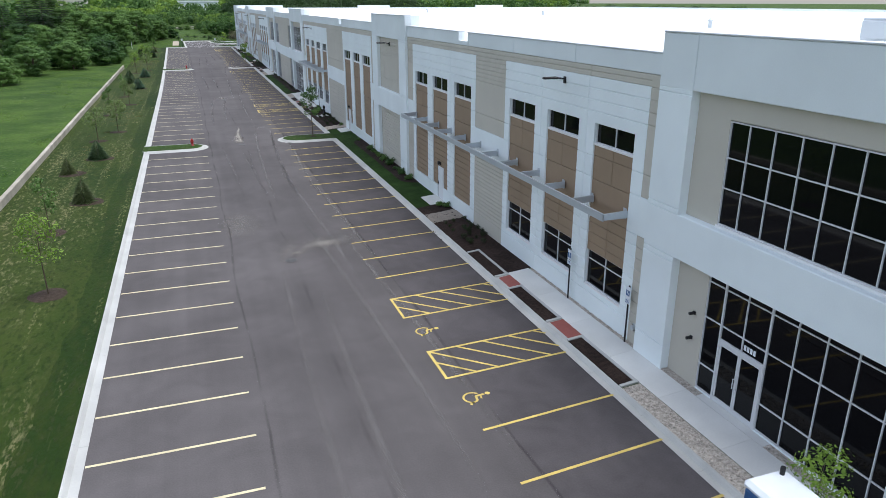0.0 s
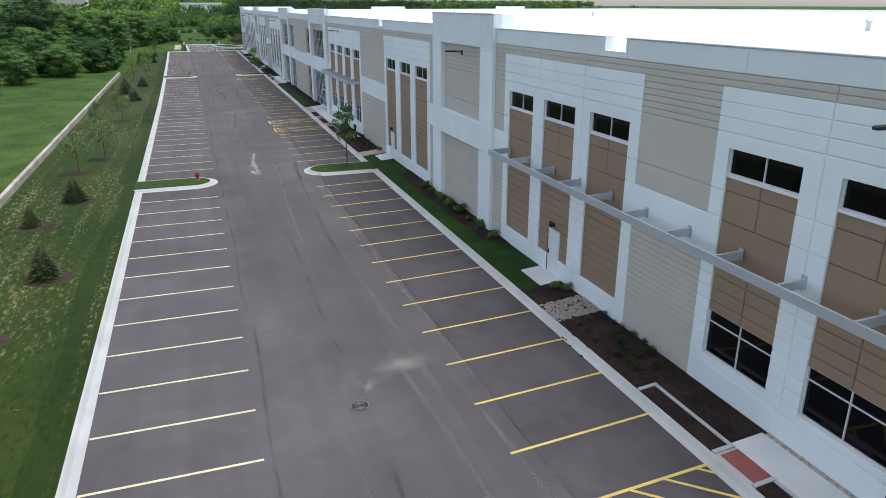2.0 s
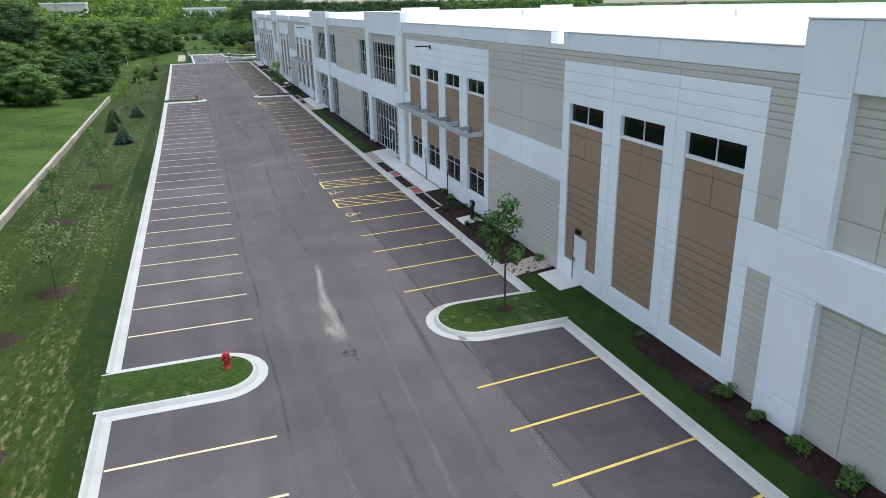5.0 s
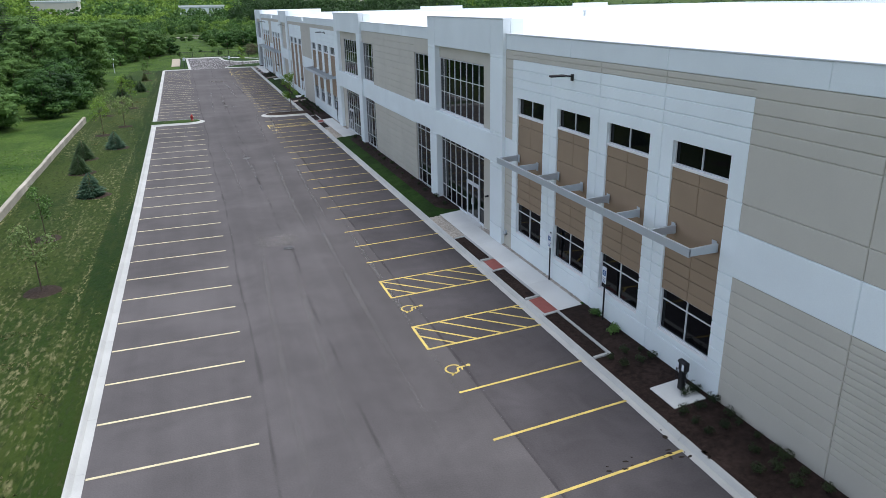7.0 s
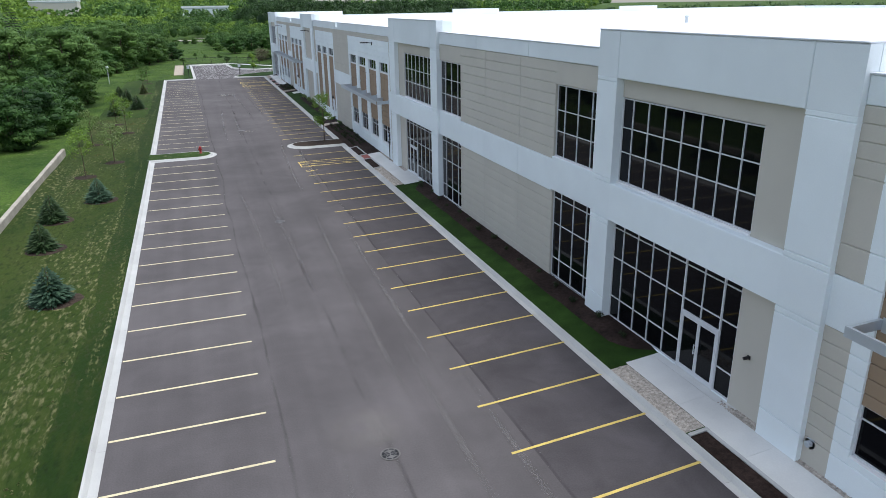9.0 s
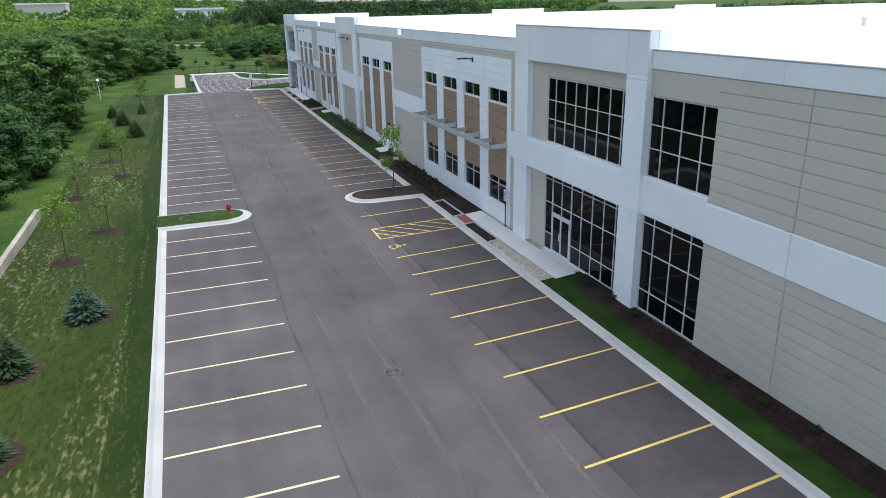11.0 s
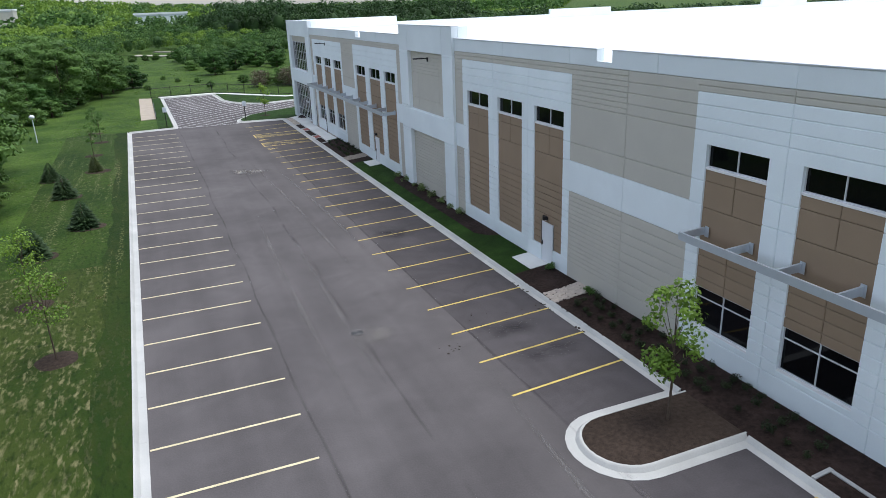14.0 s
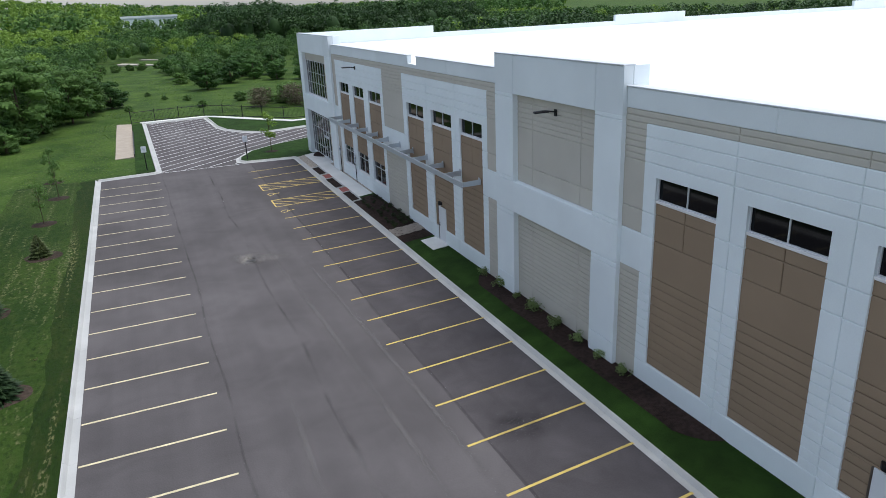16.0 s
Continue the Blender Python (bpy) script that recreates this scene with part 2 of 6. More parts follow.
LEAF_WOOD = leaf_mat("woodland_leaves", (0.019, 0.054, 0.011), (0.11, 0.2, 0.042))
LEAF_DEEP = leaf_mat("deep_green_leaves", (0.014, 0.036, 0.01), (0.048, 0.1, 0.026))
LEAF_DRY = leaf_mat("dry_grey_brown_twigs", (0.06, 0.055, 0.035), (0.14, 0.12, 0.075))
GROUND = grass_mat("meadow_ground", (0.023, 0.056, 0.007), (0.062, 0.11, 0.016), (0.055, 0.086, 0.017), (0.16, 0.18, 0.085), 0.58, 0.78)
VERGE = grass_mat("verge_lawn", (0.016, 0.034, 0.004), (0.034, 0.052, 0.008), (0.037, 0.05, 0.01), (0.165, 0.155, 0.075), 0.535, 0.72, 0.35, 5.5)
FAR_VERGE = grass_mat("far_verge_lawn", (0.014, 0.035, 0.004), (0.032, 0.06, 0.008), (0.035, 0.056, 0.01), (0.15, 0.15, 0.07), 0.57, 0.75, 0.5, 5.0)
ISLAND_GRASS = grass_mat("island_lawn", (0.016, 0.038, 0.006), (0.032, 0.066, 0.01), (0.04, 0.066, 0.013), (0.13, 0.12, 0.07), 0.56, 0.74)

# ---------------------------------------------------------------- mesh helpers
def mesh_of(bm, name, material, smooth=False):
    me = bpy.data.meshes.new(name)
    bm.to_mesh(me)
    bm.free()
    me.materials.append(material)
    if smooth:
        for p in me.polygons:
            p.use_smooth = True
    return me


def thing(name, label, category, loc=(0, 0, 0), rz=0.0, group="", kind=""):
    ob = new(name)
    ob.empty_display_size = 0.2
    ob.matrix_basis = pose(*loc, 0, 0, rz)
    return tagged(ob, label, category, group, kind)


def part(name, bm, material, parent, label="", smooth=False):
    ob = new(name, bm if isinstance(bm, bpy.types.Mesh) else mesh_of(bm, name, material, smooth))
    ob.parent = parent
    if label:
        ob["label"] = label
    return ob


def box(bm, x0, x1, y0, y1, z0, z1, bevel=0.0):
    vs = [bm.verts.new(p) for p in ((x0, y0, z0), (x1, y0, z0), (x1, y1, z0), (x0, y1, z0), (x0, y0, z1), (x1, y0, z1), (x1, y1, z1), (x0, y1, z1))]
    fs = [bm.faces.new([vs[i] for i in f]) for f in ((0, 3, 2, 1), (4, 5, 6, 7), (0, 1, 5, 4), (1, 2, 6, 5), (2, 3, 7, 6), (3, 0, 4, 7))]
    if bevel:
        bmesh.ops.bevel(bm, geom=list({e for f in fs for e in f.edges}), offset=bevel, segments=1, affect="EDGES", clamp_overlap=True)
    return bm


def one_box(*a, bevel=0.0):
    return box(bmesh.new(), *a, bevel=bevel)


def tube(bm, a, b, r0, r1=None, sides=8, cap=True):
    a, b = Vector(a), Vector(b)
    r1 = r0 if r1 is None else r1
    q = (b - a).to_track_quat("Z", "Y")
    rings = []
    for p, r in ((a, r0), (b, r1)):
        rings.append([bm.verts.new(p + q @ Vector((r * math.cos(2 * math.pi * i / sides), r * math.sin(2 * math.pi * i / sides), 0))) for i in range(sides)])
    for i in range(sides):
        j = (i + 1) % sides
        bm.faces.new((rings[0][i], rings[0][j], rings[1][j], rings[1][i]))
    if cap:
        bm.faces.new(rings[0][::-1])
        bm.faces.new(rings[1])
    return bm


def lathe(bm, prof, sides=14, origin=(0, 0, 0)):
    o = Vector(origin)
    rings = [[bm.verts.new(o + Vector((r * math.cos(2 * math.pi * i / sides), r * math.sin(2 * math.pi * i / sides), z))) for i in range(sides)] for r, z in prof]
    for k in range(len(rings) - 1):
        for i in range(sides):
            j = (i + 1) % sides
            bm.faces.new((rings[k][i], rings[k][j], rings[k + 1][j], rings[k + 1][i]))
    bm.faces.new(rings[0][::-1])
    bm.faces.new(rings[-1])
    return bm


def slab(bm, pts, z0, z1):
    """A prism over the plan polygon pts (anticlockwise)."""
    lo = [bm.verts.new((x, y, z0)) for x, y in pts]
    hi = [bm.verts.new((x, y, z1)) for x, y in pts]
    n = len(pts)
    bm.faces.new(hi)
    bm.faces.new(lo[::-1])
    for i in range(n):
        j = (i + 1) % n
        bm.faces.new((lo[i], lo[j], hi[j], hi[i]))
    return bm


def from_arrays(name, verts, faces, material):
    me = bpy.data.meshes.new(name)
    me.from_pydata(verts, [], faces)
    me.materials.append(material)
    return me


_box_cache = {}
def shared_box(dx, dy, dz, material, bevel=0.012, name="panel"):
    """A bevelled box with its corner at the origin, one mesh for each size."""
    key = (round(dx, 3), round(dy, 3), round(dz, 3), material.name, bevel, name)
    if key not in _box_cache:
        _box_cache[key] = mesh_of(one_box(0, dx, 0, dy, 0, dz, bevel=bevel), name, material)
    return _box_cache[key]


def place(name, me, parent, x, y, z, label=""):
    ob = new(name, me)
    ob.parent = parent
    ob.location = (x, y, z)
    if label:
        ob["label"] = label
    return ob

# ---------------------------------------------------------------- ground sheet
def ground_height(x, y):
    h = 0.10
    if x < -9.4:                                  # higher meadow behind the low retaining wall
        up = min(1.0, max(0.0, (172 - y) / 14))
        far = min(1.0, max(0.0, (-9.4 - x) / 0.25))
        h += 0.78 * up * far + 0.012 * max(0.0, -x - 12) * (1 if x > -60 else 0) + (0.6 if x <= -60 else 0)
        h += 0.25 * noise.noise((x * 0.06, y * 0.06, 0)) * min(1, (-9.4 - x) / 6)
    if -3.2 < x < 22.0 and -60 < y < 268:
        h = -0.12
    if x >= 22.0 and y < 245:
        h = -0.12
    if y > 268:
        h += 0.5 * noise.noise((x * 0.02, y * 0.02, 3.0)) * min(1, (y - 268) / 30)
        ramp = min(1.0, max(0.0, (y - 640) / 700))
        h += ramp * min(34.0, max(8.0, 20 - 0.07 * x))          # low wooded ridge
    return h


def axis(knots):
    out = []
    for a, b, n in knots:
        out += [a + (b - a) * i / n for i in range(n)]
    return out + [knots[-1][1]]


gx = axis([(-1600, -200, 10), (-200, -60, 20), (-60, -12, 32), (-12, -9.7, 4), (-9.7, -9.4, 2), (-9.4, -3.0, 6), (-3.0, 22, 10), (22, 120, 16), (120, 1600, 12)])
gy = axis([(-300, -60, 6), (-60, 260, 128), (260, 275, 12), (275, 420, 40), (420, 2400, 24)])
gv = [(x, y, ground_height(x, y)) for y in gy for x in gx]
W_ = len(gx)
gf = [(j * W_ + i, j * W_ + i + 1, (j + 1) * W_ + i + 1, (j + 1) * W_ + i) for j in range(len(gy) - 1) for i in range(W_ - 1)]
gme = from_arrays("ground", gv, gf, GROUND)
for p in gme.polygons:
    p.use_smooth = True
tagged(new("ground", gme), "green meadow and lawn with dry pale patches", "ground", kind="structure")


def left_shift(y):
    """The far end of the lot's left edge swings slowly outward."""
    return 0.0 if y < 112 else -0.98 * ((y - 112) / 115) ** 1.3


# ---------------------------------------------------------------- car park
lot = bmesh.new()
lys = [-40 + 4 * i for i in range(68)] + [229.4]
rows_ = []
for y in lys:
    rows_.append([lot.verts.new((x, y, 0.0)) for x in (-1.5 + left_shift(y), 3.4, 10.9, 15.4)])
for a, b in zip(rows_, rows_[1:]):
    for i in (0, 1):
        lot.faces.new((a[i], a[i + 1], b[i + 1], b[i]))
car_park = tagged(new("road", mesh_of(lot, "road", ASPHALT)), "grey asphalt drive aisle and parking bays with faint wheel tracks", "car park", kind="structure")
# bays on the building side, in a slightly darker asphalt
strip = bmesh.new()
box(strip, 10.9, 15.4, -40, 229.4, -0.1, 0.0)
part("paving_strip", strip, ASPHALT_BAYS, car_park, "darker asphalt strip under the bays")
END_ZONE = [(2.6, 229.4), (10.3, 229.4), (10.25, 231.8), (11.8, 235.2), (14.75, 237.6), (18.8, 239.6), (32, 241.5), (32, 249), (20.5, 247.2), (15.4, 246.0), (13.1, 248.0), (11.3, 251.0), (10.6, 254.0), (10.1, 264.5), (2.1, 264.2)]
part("end_paving", slab(bmesh.new(), END_ZONE, -0.1, 0.002), ASPHALT, car_park)


def kerb_run(name, pts, parent, back_right, gutter=0.32, width=0.2, height=0.15):
    """A kerb with its flat gutter along a plan line; its back lies to the right of the way, or to the left."""
    bm = bmesh.new()
    prof = [(-gutter, -0.03), (-gutter, 0.008), (0.0, 0.003), (0.09, height - 0.03), (0.13, height), (width, height), (width, -0.03)]
    s = 1 if back_right else -1
    rings = []
    for i, p in enumerate(pts):
        p = Vector(p)
        d0 = (p - Vector(pts[i - 1])).normalized() if i else None
        d1 = (Vector(pts[i + 1]) - p).normalized() if i < len(pts) - 1 else None
        d0, d1 = d0 or d1, d1 or d0
        n0, n1 = Vector((d0.y, -d0.x)), Vector((d1.y, -d1.x))
        m = (n0 + n1).normalized()
        k = s / max(0.5, m.dot(n0))
        rings.append([bm.verts.new((p.x + m.x * k * o, p.y + m.y * k * o, z)) for o, z in prof])
    for a, b in zip(rings, rings[1:]):
        for i in range(len(prof) - 1):
            bm.faces.new((a[i], a[i + 1], b[i + 1], b[i]))
    bm.faces.new(rings[0])
    bm.faces.new(rings[-1][::-1])
    bmesh.ops.recalc_face_normals(bm, faces=bm.faces)
    return part(name, bm, CONCRETE, parent)


kerb = thing("kerb", "pale concrete kerb with flat gutter round the car park", "kerb", kind="structure")


def straight(x0, y0, x1, y1, step=3.05):
    n = max(1, round(math.hypot(x1 - x0, y1 - y0) / step))
    return [((x0 + (x1 - x0) * i / n, y0 + (y1 - y0) * i / n), (x0 + (x1 - x0) * (i + 1) / n, y0 + (y1 - y0) * (i + 1) / n)) for i in range(n)]


def kerb_lengths(x0, y0, x1, y1, left, shift=False, gutter=0.32, width=0.2):
    for (ax, ay), (bx, by) in straight(x0, y0, x1, y1):
        dx, dy = (bx - ax), (by - ay)
        L = math.hypot(dx, dy)
        e = 0.004 / L
        a = (ax + dx * e + (left_shift(ay) if shift else 0), ay + dy * e)
        b = (bx - dx * e + (left_shift(by) if shift else 0), by - dy * e)
        kerb_run("kerb_length", [a, b], kerb, left, gutter, width)


def island_outline(xo, xt, y0, y1, r):
    """Kerb line of an island that juts from x = xo to its rounded tip at xt."""
    pts = [(xo, y0)]
    yc, hw = (y0 + y1) / 2, (y1 - y0) / 2
    s = 1 if xt > xo else -1
    for i in range(13):
        a = -math.pi / 2 + math.pi * i / 12
        pts.append((xt - s * hw * r + s * math.cos(a) * hw * r, yc + math.sin(a) * hw))
    return pts + [(xo, y1)]


LK, RK = -1.75, 15.4        # kerb faces, left and right
ISL_L = [(67.55, 70.45), (151.6, 154.65)]
ISL_R = [(68.45, 71.75), (152.64, 155.72)]
ys = [-40.0]
for a, b in ISL_L:
    kerb_lengths(LK, ys[-1], LK, a, False, True, 0.28, 0.18)
    ys.append(b)
kerb_lengths(LK, ys[-1], LK, 229.1, False, True, 0.28, 0.18)
ys = [-40.0]
for a, b in ISL_R:
    kerb_lengths(RK, ys[-1], RK, a, True, gutter=0.25, width=0.17)
    ys.append(b)
kerb_lengths(RK, ys[-1], RK, 228.6, True, gutter=0.25, width=0.17)


def inset(pts, d, back_right):
    s = 1 if back_right else -1
    out = []
    for i, p in enumerate(pts):
        p = Vector(p)
        d0 = (p - Vector(pts[i - 1])).normalized() if i else None
        d1 = (Vector(pts[i + 1]) - p).normalized() if i < len(pts) - 1 else None
        d0, d1 = d0 or d1, d1 or d0
        m = (Vector((d0.y, -d0.x)) + Vector((d1.y, -d1.x))).normalized()
        out.append((p.x + s * d * m.x, p.y + s * d * m.y))
    return out


def planted(name, pts, material, parent, edge=0.135, mid=0.2):
    bm = bmesh.new()
    vs = [bm.verts.new((x, y, edge)) for x, y in pts]
    c = bm.verts.new((sum(p[0] for p in pts) / len(pts), sum(p[1] for p in pts) / len(pts), mid))
    for i in range(len(vs)):
        f = bm.faces.new((vs[i], vs[(i + 1) % len(vs)], c))
        f.normal_update()
        if f.normal.z < 0:
            f.normal_flip()
    return part(name, bm, material, parent)


def island(label, outline, back_right, soil):
    t = thing("traffic_island", label, "traffic island", kind="structure")
    kerb_run("kerb", outline, t, back_right)
    planted("planting", inset(outline, 0.19, back_right), soil, t)


for a, b in ISL_L:
    island("grassed parking island with a rounded pale concrete kerb", island_outline(LK - 0.3 + left_shift(a), 3.28, a, b, 0.95), False, ISLAND_GRASS)
for (a, b), soil, lab in zip(ISL_R, (ISLAND_GRASS, MULCH_RING), ("grassed parking island with a young tree and rounded concrete kerb", "mulched parking island with a young tree and rounded concrete kerb")):
    island(lab, island_outline(RK + 0.3, 10.4 if a < 100 else 10.52, a, b, 0.95), True, soil)

# kerbs round the end of the lot
sh = left_shift(229)
kerb_run("kerb_end", [(LK + sh, 229.1), (2.1, 229.45), (2.45, 229.7), (2.5, 230.1), (1.95, 264.4), (10.2, 264.7), (10.7, 254.5), (11.4, 251.4), (13.1, 248.4), (15.4, 246.4), (20.5, 247.6), (32, 249.4)], kerb, False)
kerb_run("kerb_end", [(RK, 228.6), (15.2, 228.75), (10.6, 229.4), (10.1, 230.2), (10.3, 231.9), (11.9, 234.9), (14.85, 237.2), (18.9, 239.2), (32, 241.1)], kerb, True)
end_beds = thing("end_lawn", "mown lawn round the end of the car park", "lawn", kind="structure")
part("lawn_patch", slab(bmesh.new(), [(15.2, 228.95), (23, 229), (32, 240.9), (18.9, 239.0), (14.9, 237.0), (12.1, 234.8), (10.5, 231.9), (10.3, 230.4), (10.7, 229.65)], -0.1, 0.13), LAWN, end_beds)
part("lawn_patch", slab(bmesh.new(), [(10.9, 254.5), (11.6, 251.5), (13.2, 248.6), (15.4, 246.65), (20.5, 247.8), (32, 249.6), (32, 253), (20, 252.2), (14, 259.6), (12, 262.6), (10.4, 264.4)], -0.1, 0.13), LAWN, end_beds)
part("lawn_patch", slab(bmesh.new(), [(0.5, 230), (2.2, 230), (1.75, 264.2), (0.5, 264.2)], -0.1, 0.13), LAWN, end_beds)
part("lawn_patch", slab(bmesh.new(), [(-9.3, 229.5), (0.5, 229.6), (0.5, 238.6), (-1.35, 238.6), (-1.4, 268), (-9.3, 268)], -0.1, 0.105), GROUND, end_beds)
part("lawn_patch", slab(bmesh.new(), [(-9.35, -60)] + [(LK - 0.19 + left_shift(y), y) for y in range(-60, 188, 8)] + [(-9.35, 180)], -0.1, 0.12), VERGE, end_beds)
part("lawn_patch", slab(bmesh.new(), [(-9.35, 180)] + [(LK - 0.19 + left_shift(y), y) for y in range(180, 230, 8)] + [(LK - 0.19 + sh, 229.5), (-9.35, 229.5)], -0.1, 0.12), FAR_VERGE, end_beds)
part("path", slab(bmesh.new(), [(1.6, 264.8), (10.2, 265.0), (12.0, 262.8), (14.1, 259.9), (20.1, 252.5), (32, 253.3), (32, 254.4), (20.4, 253.6), (14.8, 260.8), (12.5, 263.8), (10.4, 266.0), (1.5, 265.8)], -0.1, 0.14), WALK, end_beds, "narrow concrete path along the fence")
tan = tagged(new("ground_pad", mesh_of(slab(bmesh.new(), [(-1.35, 238.5), (0.5, 238.9), (0.42, 264.4), (-1.45, 265.3)], 0.0, 0.16), "ground_pad", TAN)), "tan compacted gravel pad beside the lawn", "pad", kind="structure")


# ---------------------------------------------------------------- road paint
def lines_between(a, b, n):
    return [a + (b - a) * i / n for i in range(n + 1)]


def paint(x0, y0, x1, y1, w, material, parent, z=0.011, name="line"):
    d = Vector((x1 - x0, y1 - y0))
    n = Vector((-d.y, d.x)).normalized() * w / 2
    bm = bmesh.new()
    vs = [bm.verts.new((x, y, z)) for x, y in ((x0 - n.x, y0 - n.y), (x1 - n.x, y1 - n.y), (x1 + n.x, y1 + n.y), (x0 + n.x, y0 + n.y))]
    bm.faces.new(vs)
    return part(name, bm, material, parent)


bay_left = thing("bay_lines", "pale yellow painted parking bay lines along the grass verge", "road marking", kind="structure")
LEFT = [17.62 + 2.66 * k + 0.0056 * k * k for k in range(-9, 18)] + [73.42 + 2.7924 * k for k in range(28)] + [157.54 + 2.70 * k + 0.005 * k * k for k in range(25)]
for y in LEFT:
    y += np.interp(y, (72, 73, 78, 84, 87.4, 90.2, 93, 95.8, 98.6, 104), (0, 0.08, 0.2, 0.5, 0.64, 0.53, 0.43, 0.34, 0.2, 0))
    y, s_ = y + 0.05, left_shift(y)
    paint(-1.44 + s_, y, 3.4 + s_, y, 0.104, PALEYELLOW, bay_left)
bay_right = thing("bay_lines", "yellow painted parking bay lines along the building", "road marking", kind="structure")
RIGHT = [15.46, 18.2, 12.72, 9.98, 7.2, 4.5, 1.8, -1, -3.8] + lines_between(31.75, 54.05, 8) + lines_between(54.05, 64.95, 4)[1:] + lines_between(73.95, 85.7, 4) + lines_between(99.3, 121.3, 8) + lines_between(121.3, 140.95, 7)[1:] + [149.35] + lines_between(158.2, 207.9, 18) + [222.0, 224.85]
for y in RIGHT:
    y += np.interp(y, (110, 118, 127, 136, 142, 156, 160, 166, 175, 190), (0, 0.12, 0.22, 0.1, 0, 0, -0.15, -0.22, -0.1, 0))
    paint(10.17, y, 15.2, y + 0.45, 0.104, YELLOW, bay_right)
HATCHES = [(21.6, 23.72), (26.97, 29.08), (89.1, 91.2), (94.45, 96.56), (144.4, 146.5), (211.3, 213.4), (217.0, 219.1)]
for a, b in HATCHES:
    h = thing("hatched_access_aisle", "yellow hatched access aisle painted on asphalt", "road marking", kind="structure")
    paint(10.17, a, 15.2, a + 0.36, 0.11, YELLOW, h)
    paint(10.17, b, 15.2, b + 0.36, 0.11, YELLOW, h)
    paint(10.17, a - 0.05, 10.17, b + 0.05, 0.11, YELLOW, h, z=0.0135)
    for x in (9.3, 10.2, 11.35, 12.5, 13.65, 14.8):
        t0, t1 = max(0.0, (10.2 - x) / 2.1), min(1.0, (15.2 - x) / 2.1)
        if t1 > t0:
            yy = lambda t: (b + (a - b) * t)
            k0, k1 = x + 2.1 * t0, x + 2.1 * t1
            paint(k0, yy(t0) + 0.07 * (k0 - 10.17), k1, yy(t1) + 0.07 * (k1 - 10.17), 0.10, YELLOW, h, z=0.0085)


def access_symbol(x, y):
    """The wheelchair mark, lying on the asphalt with its head towards the kerb."""
    t = thing("access_symbol", "yellow wheelchair symbol painted on asphalt", "road marking", (x, y, 0), 0, "access symbols", "structure")
    bm = bmesh.new()
    def ribbon(pts, w):
        for p, q in zip(pts, pts[1:]):
            p, q = Vector(p), Vector(q)
            n = Vector((-(q - p).y, (q - p).x)).normalized() * w / 2
            bm.faces.new([bm.verts.new((c.x, c.y, 0.007)) for c in (p - n, q - n, q + n, p + n)])
    ribbon([(-0.05 + 0.46 * math.cos(a), 0.46 * math.sin(a)) for a in [radians(35 + 26 * i) for i in range(10)]], 0.11)
    ribbon([(0.62, 0.12), (0.16, 0.08)], 0.15)
    ribbon([(0.42, 0.1), (0.36, -0.22)], 0.09)
    ribbon([(0.16, 0.05), (0.10, -0.34), (-0.28, -0.48), (-0.34, -0.62)], 0.12)
    v = [bm.verts.new((0.82 + 0.14 * math.cos(2 * math.pi * i / 12), 0.15 + 0.14 * math.sin(2 * math.pi * i / 12), 0.007)) for i in range(12)]
    bm.faces.new(v)
    bmesh.ops.recalc_face_normals(bm, faces=bm.faces)
    bmesh.ops.scale(bm, vec=(0.68, 0.68, 1), verts=bm.verts)
    part("mark", bm, YELLOW, t)


for y in (19.9, 25.3, 87.1, 92.85, 142.6, 209.6, 215.2):
    access_symbol(10.6, y + 0.2)

# diagonal white hatching of the end zone
hz = thing("end_hatching", "white diagonal stripes across the end turning zone", "road marking", kind="structure")
dx_, dy_ = math.cos(radians(39)), math.sin(radians(39))


def inside(x, y):
    c = False
    for (ax, ay), (bx, by) in zip(END_ZONE, END_ZONE[1:] + END_ZONE[:1]):
        if (ay > y) != (by > y) and x < (bx - ax) * (y - ay) / (by - ay) + ax:
            c = not c
    return c


for k in range(-12, 19):
    y0 = 229.6 + 1.95 * k
    run = None
    for i in range(0, 420):
        t_ = i * 0.1
        x, y = 2.4 + dx_ * t_, y0 + dy_ * t_
        ok = inside(x, y) and x > 2.62 and y > 229.6
        if ok and run is None:
            run = (x, y)
        if run and not ok:
            if math.hypot(x - run[0], y - run[1]) > 0.5:
                paint(run[0], run[1], x, y, 0.13, WHITELINE, hz, z=0.010, name="stripe")
            run = None
paint(2.6, 229.5, 9.9, 229.0, 0.12, WHITELINE, hz, z=0.010, name="stripe")

# ---------------------------------------------------------------- the warehouse
FX = 17.57                    # front of the white panels
TOP, TOWER_TOP, ROOF_Z = 11.13, 11.83, 10.62
BACK_X, END_Y, START_Y = 150.0, 231.35, 9.0
building = thing("wall_core", "inner core of the warehouse walls behind the painted panels", "wall", kind="structure")
GAP, CHAMFER = 0.018, 0.02


WARP = [(0, 0.2), (141.5, 0.2), (143, 0.11), (158, 0.14), (166, -0.42), (180, -0.37), (189.5, -0.5), (194, -0.45), (202, -0.26), (210, -0.2), (218, -0.2), (219, 0.2), (222, 0.5), (260, 0.5)]


def far_half(y):
    """A near-half place along the facade, mirrored to the far half."""
    y = S_MIRROR - y
    for (a, da), (b, db) in zip(WARP, WARP[1:]):
        if a <= y <= b:
            return y + da + (db - da) * (y - a) / (b - a)
    return y


def ym(y0, y1, flip):
    return (far_half(y1), far_half(y0)) if flip else (y0, y1)


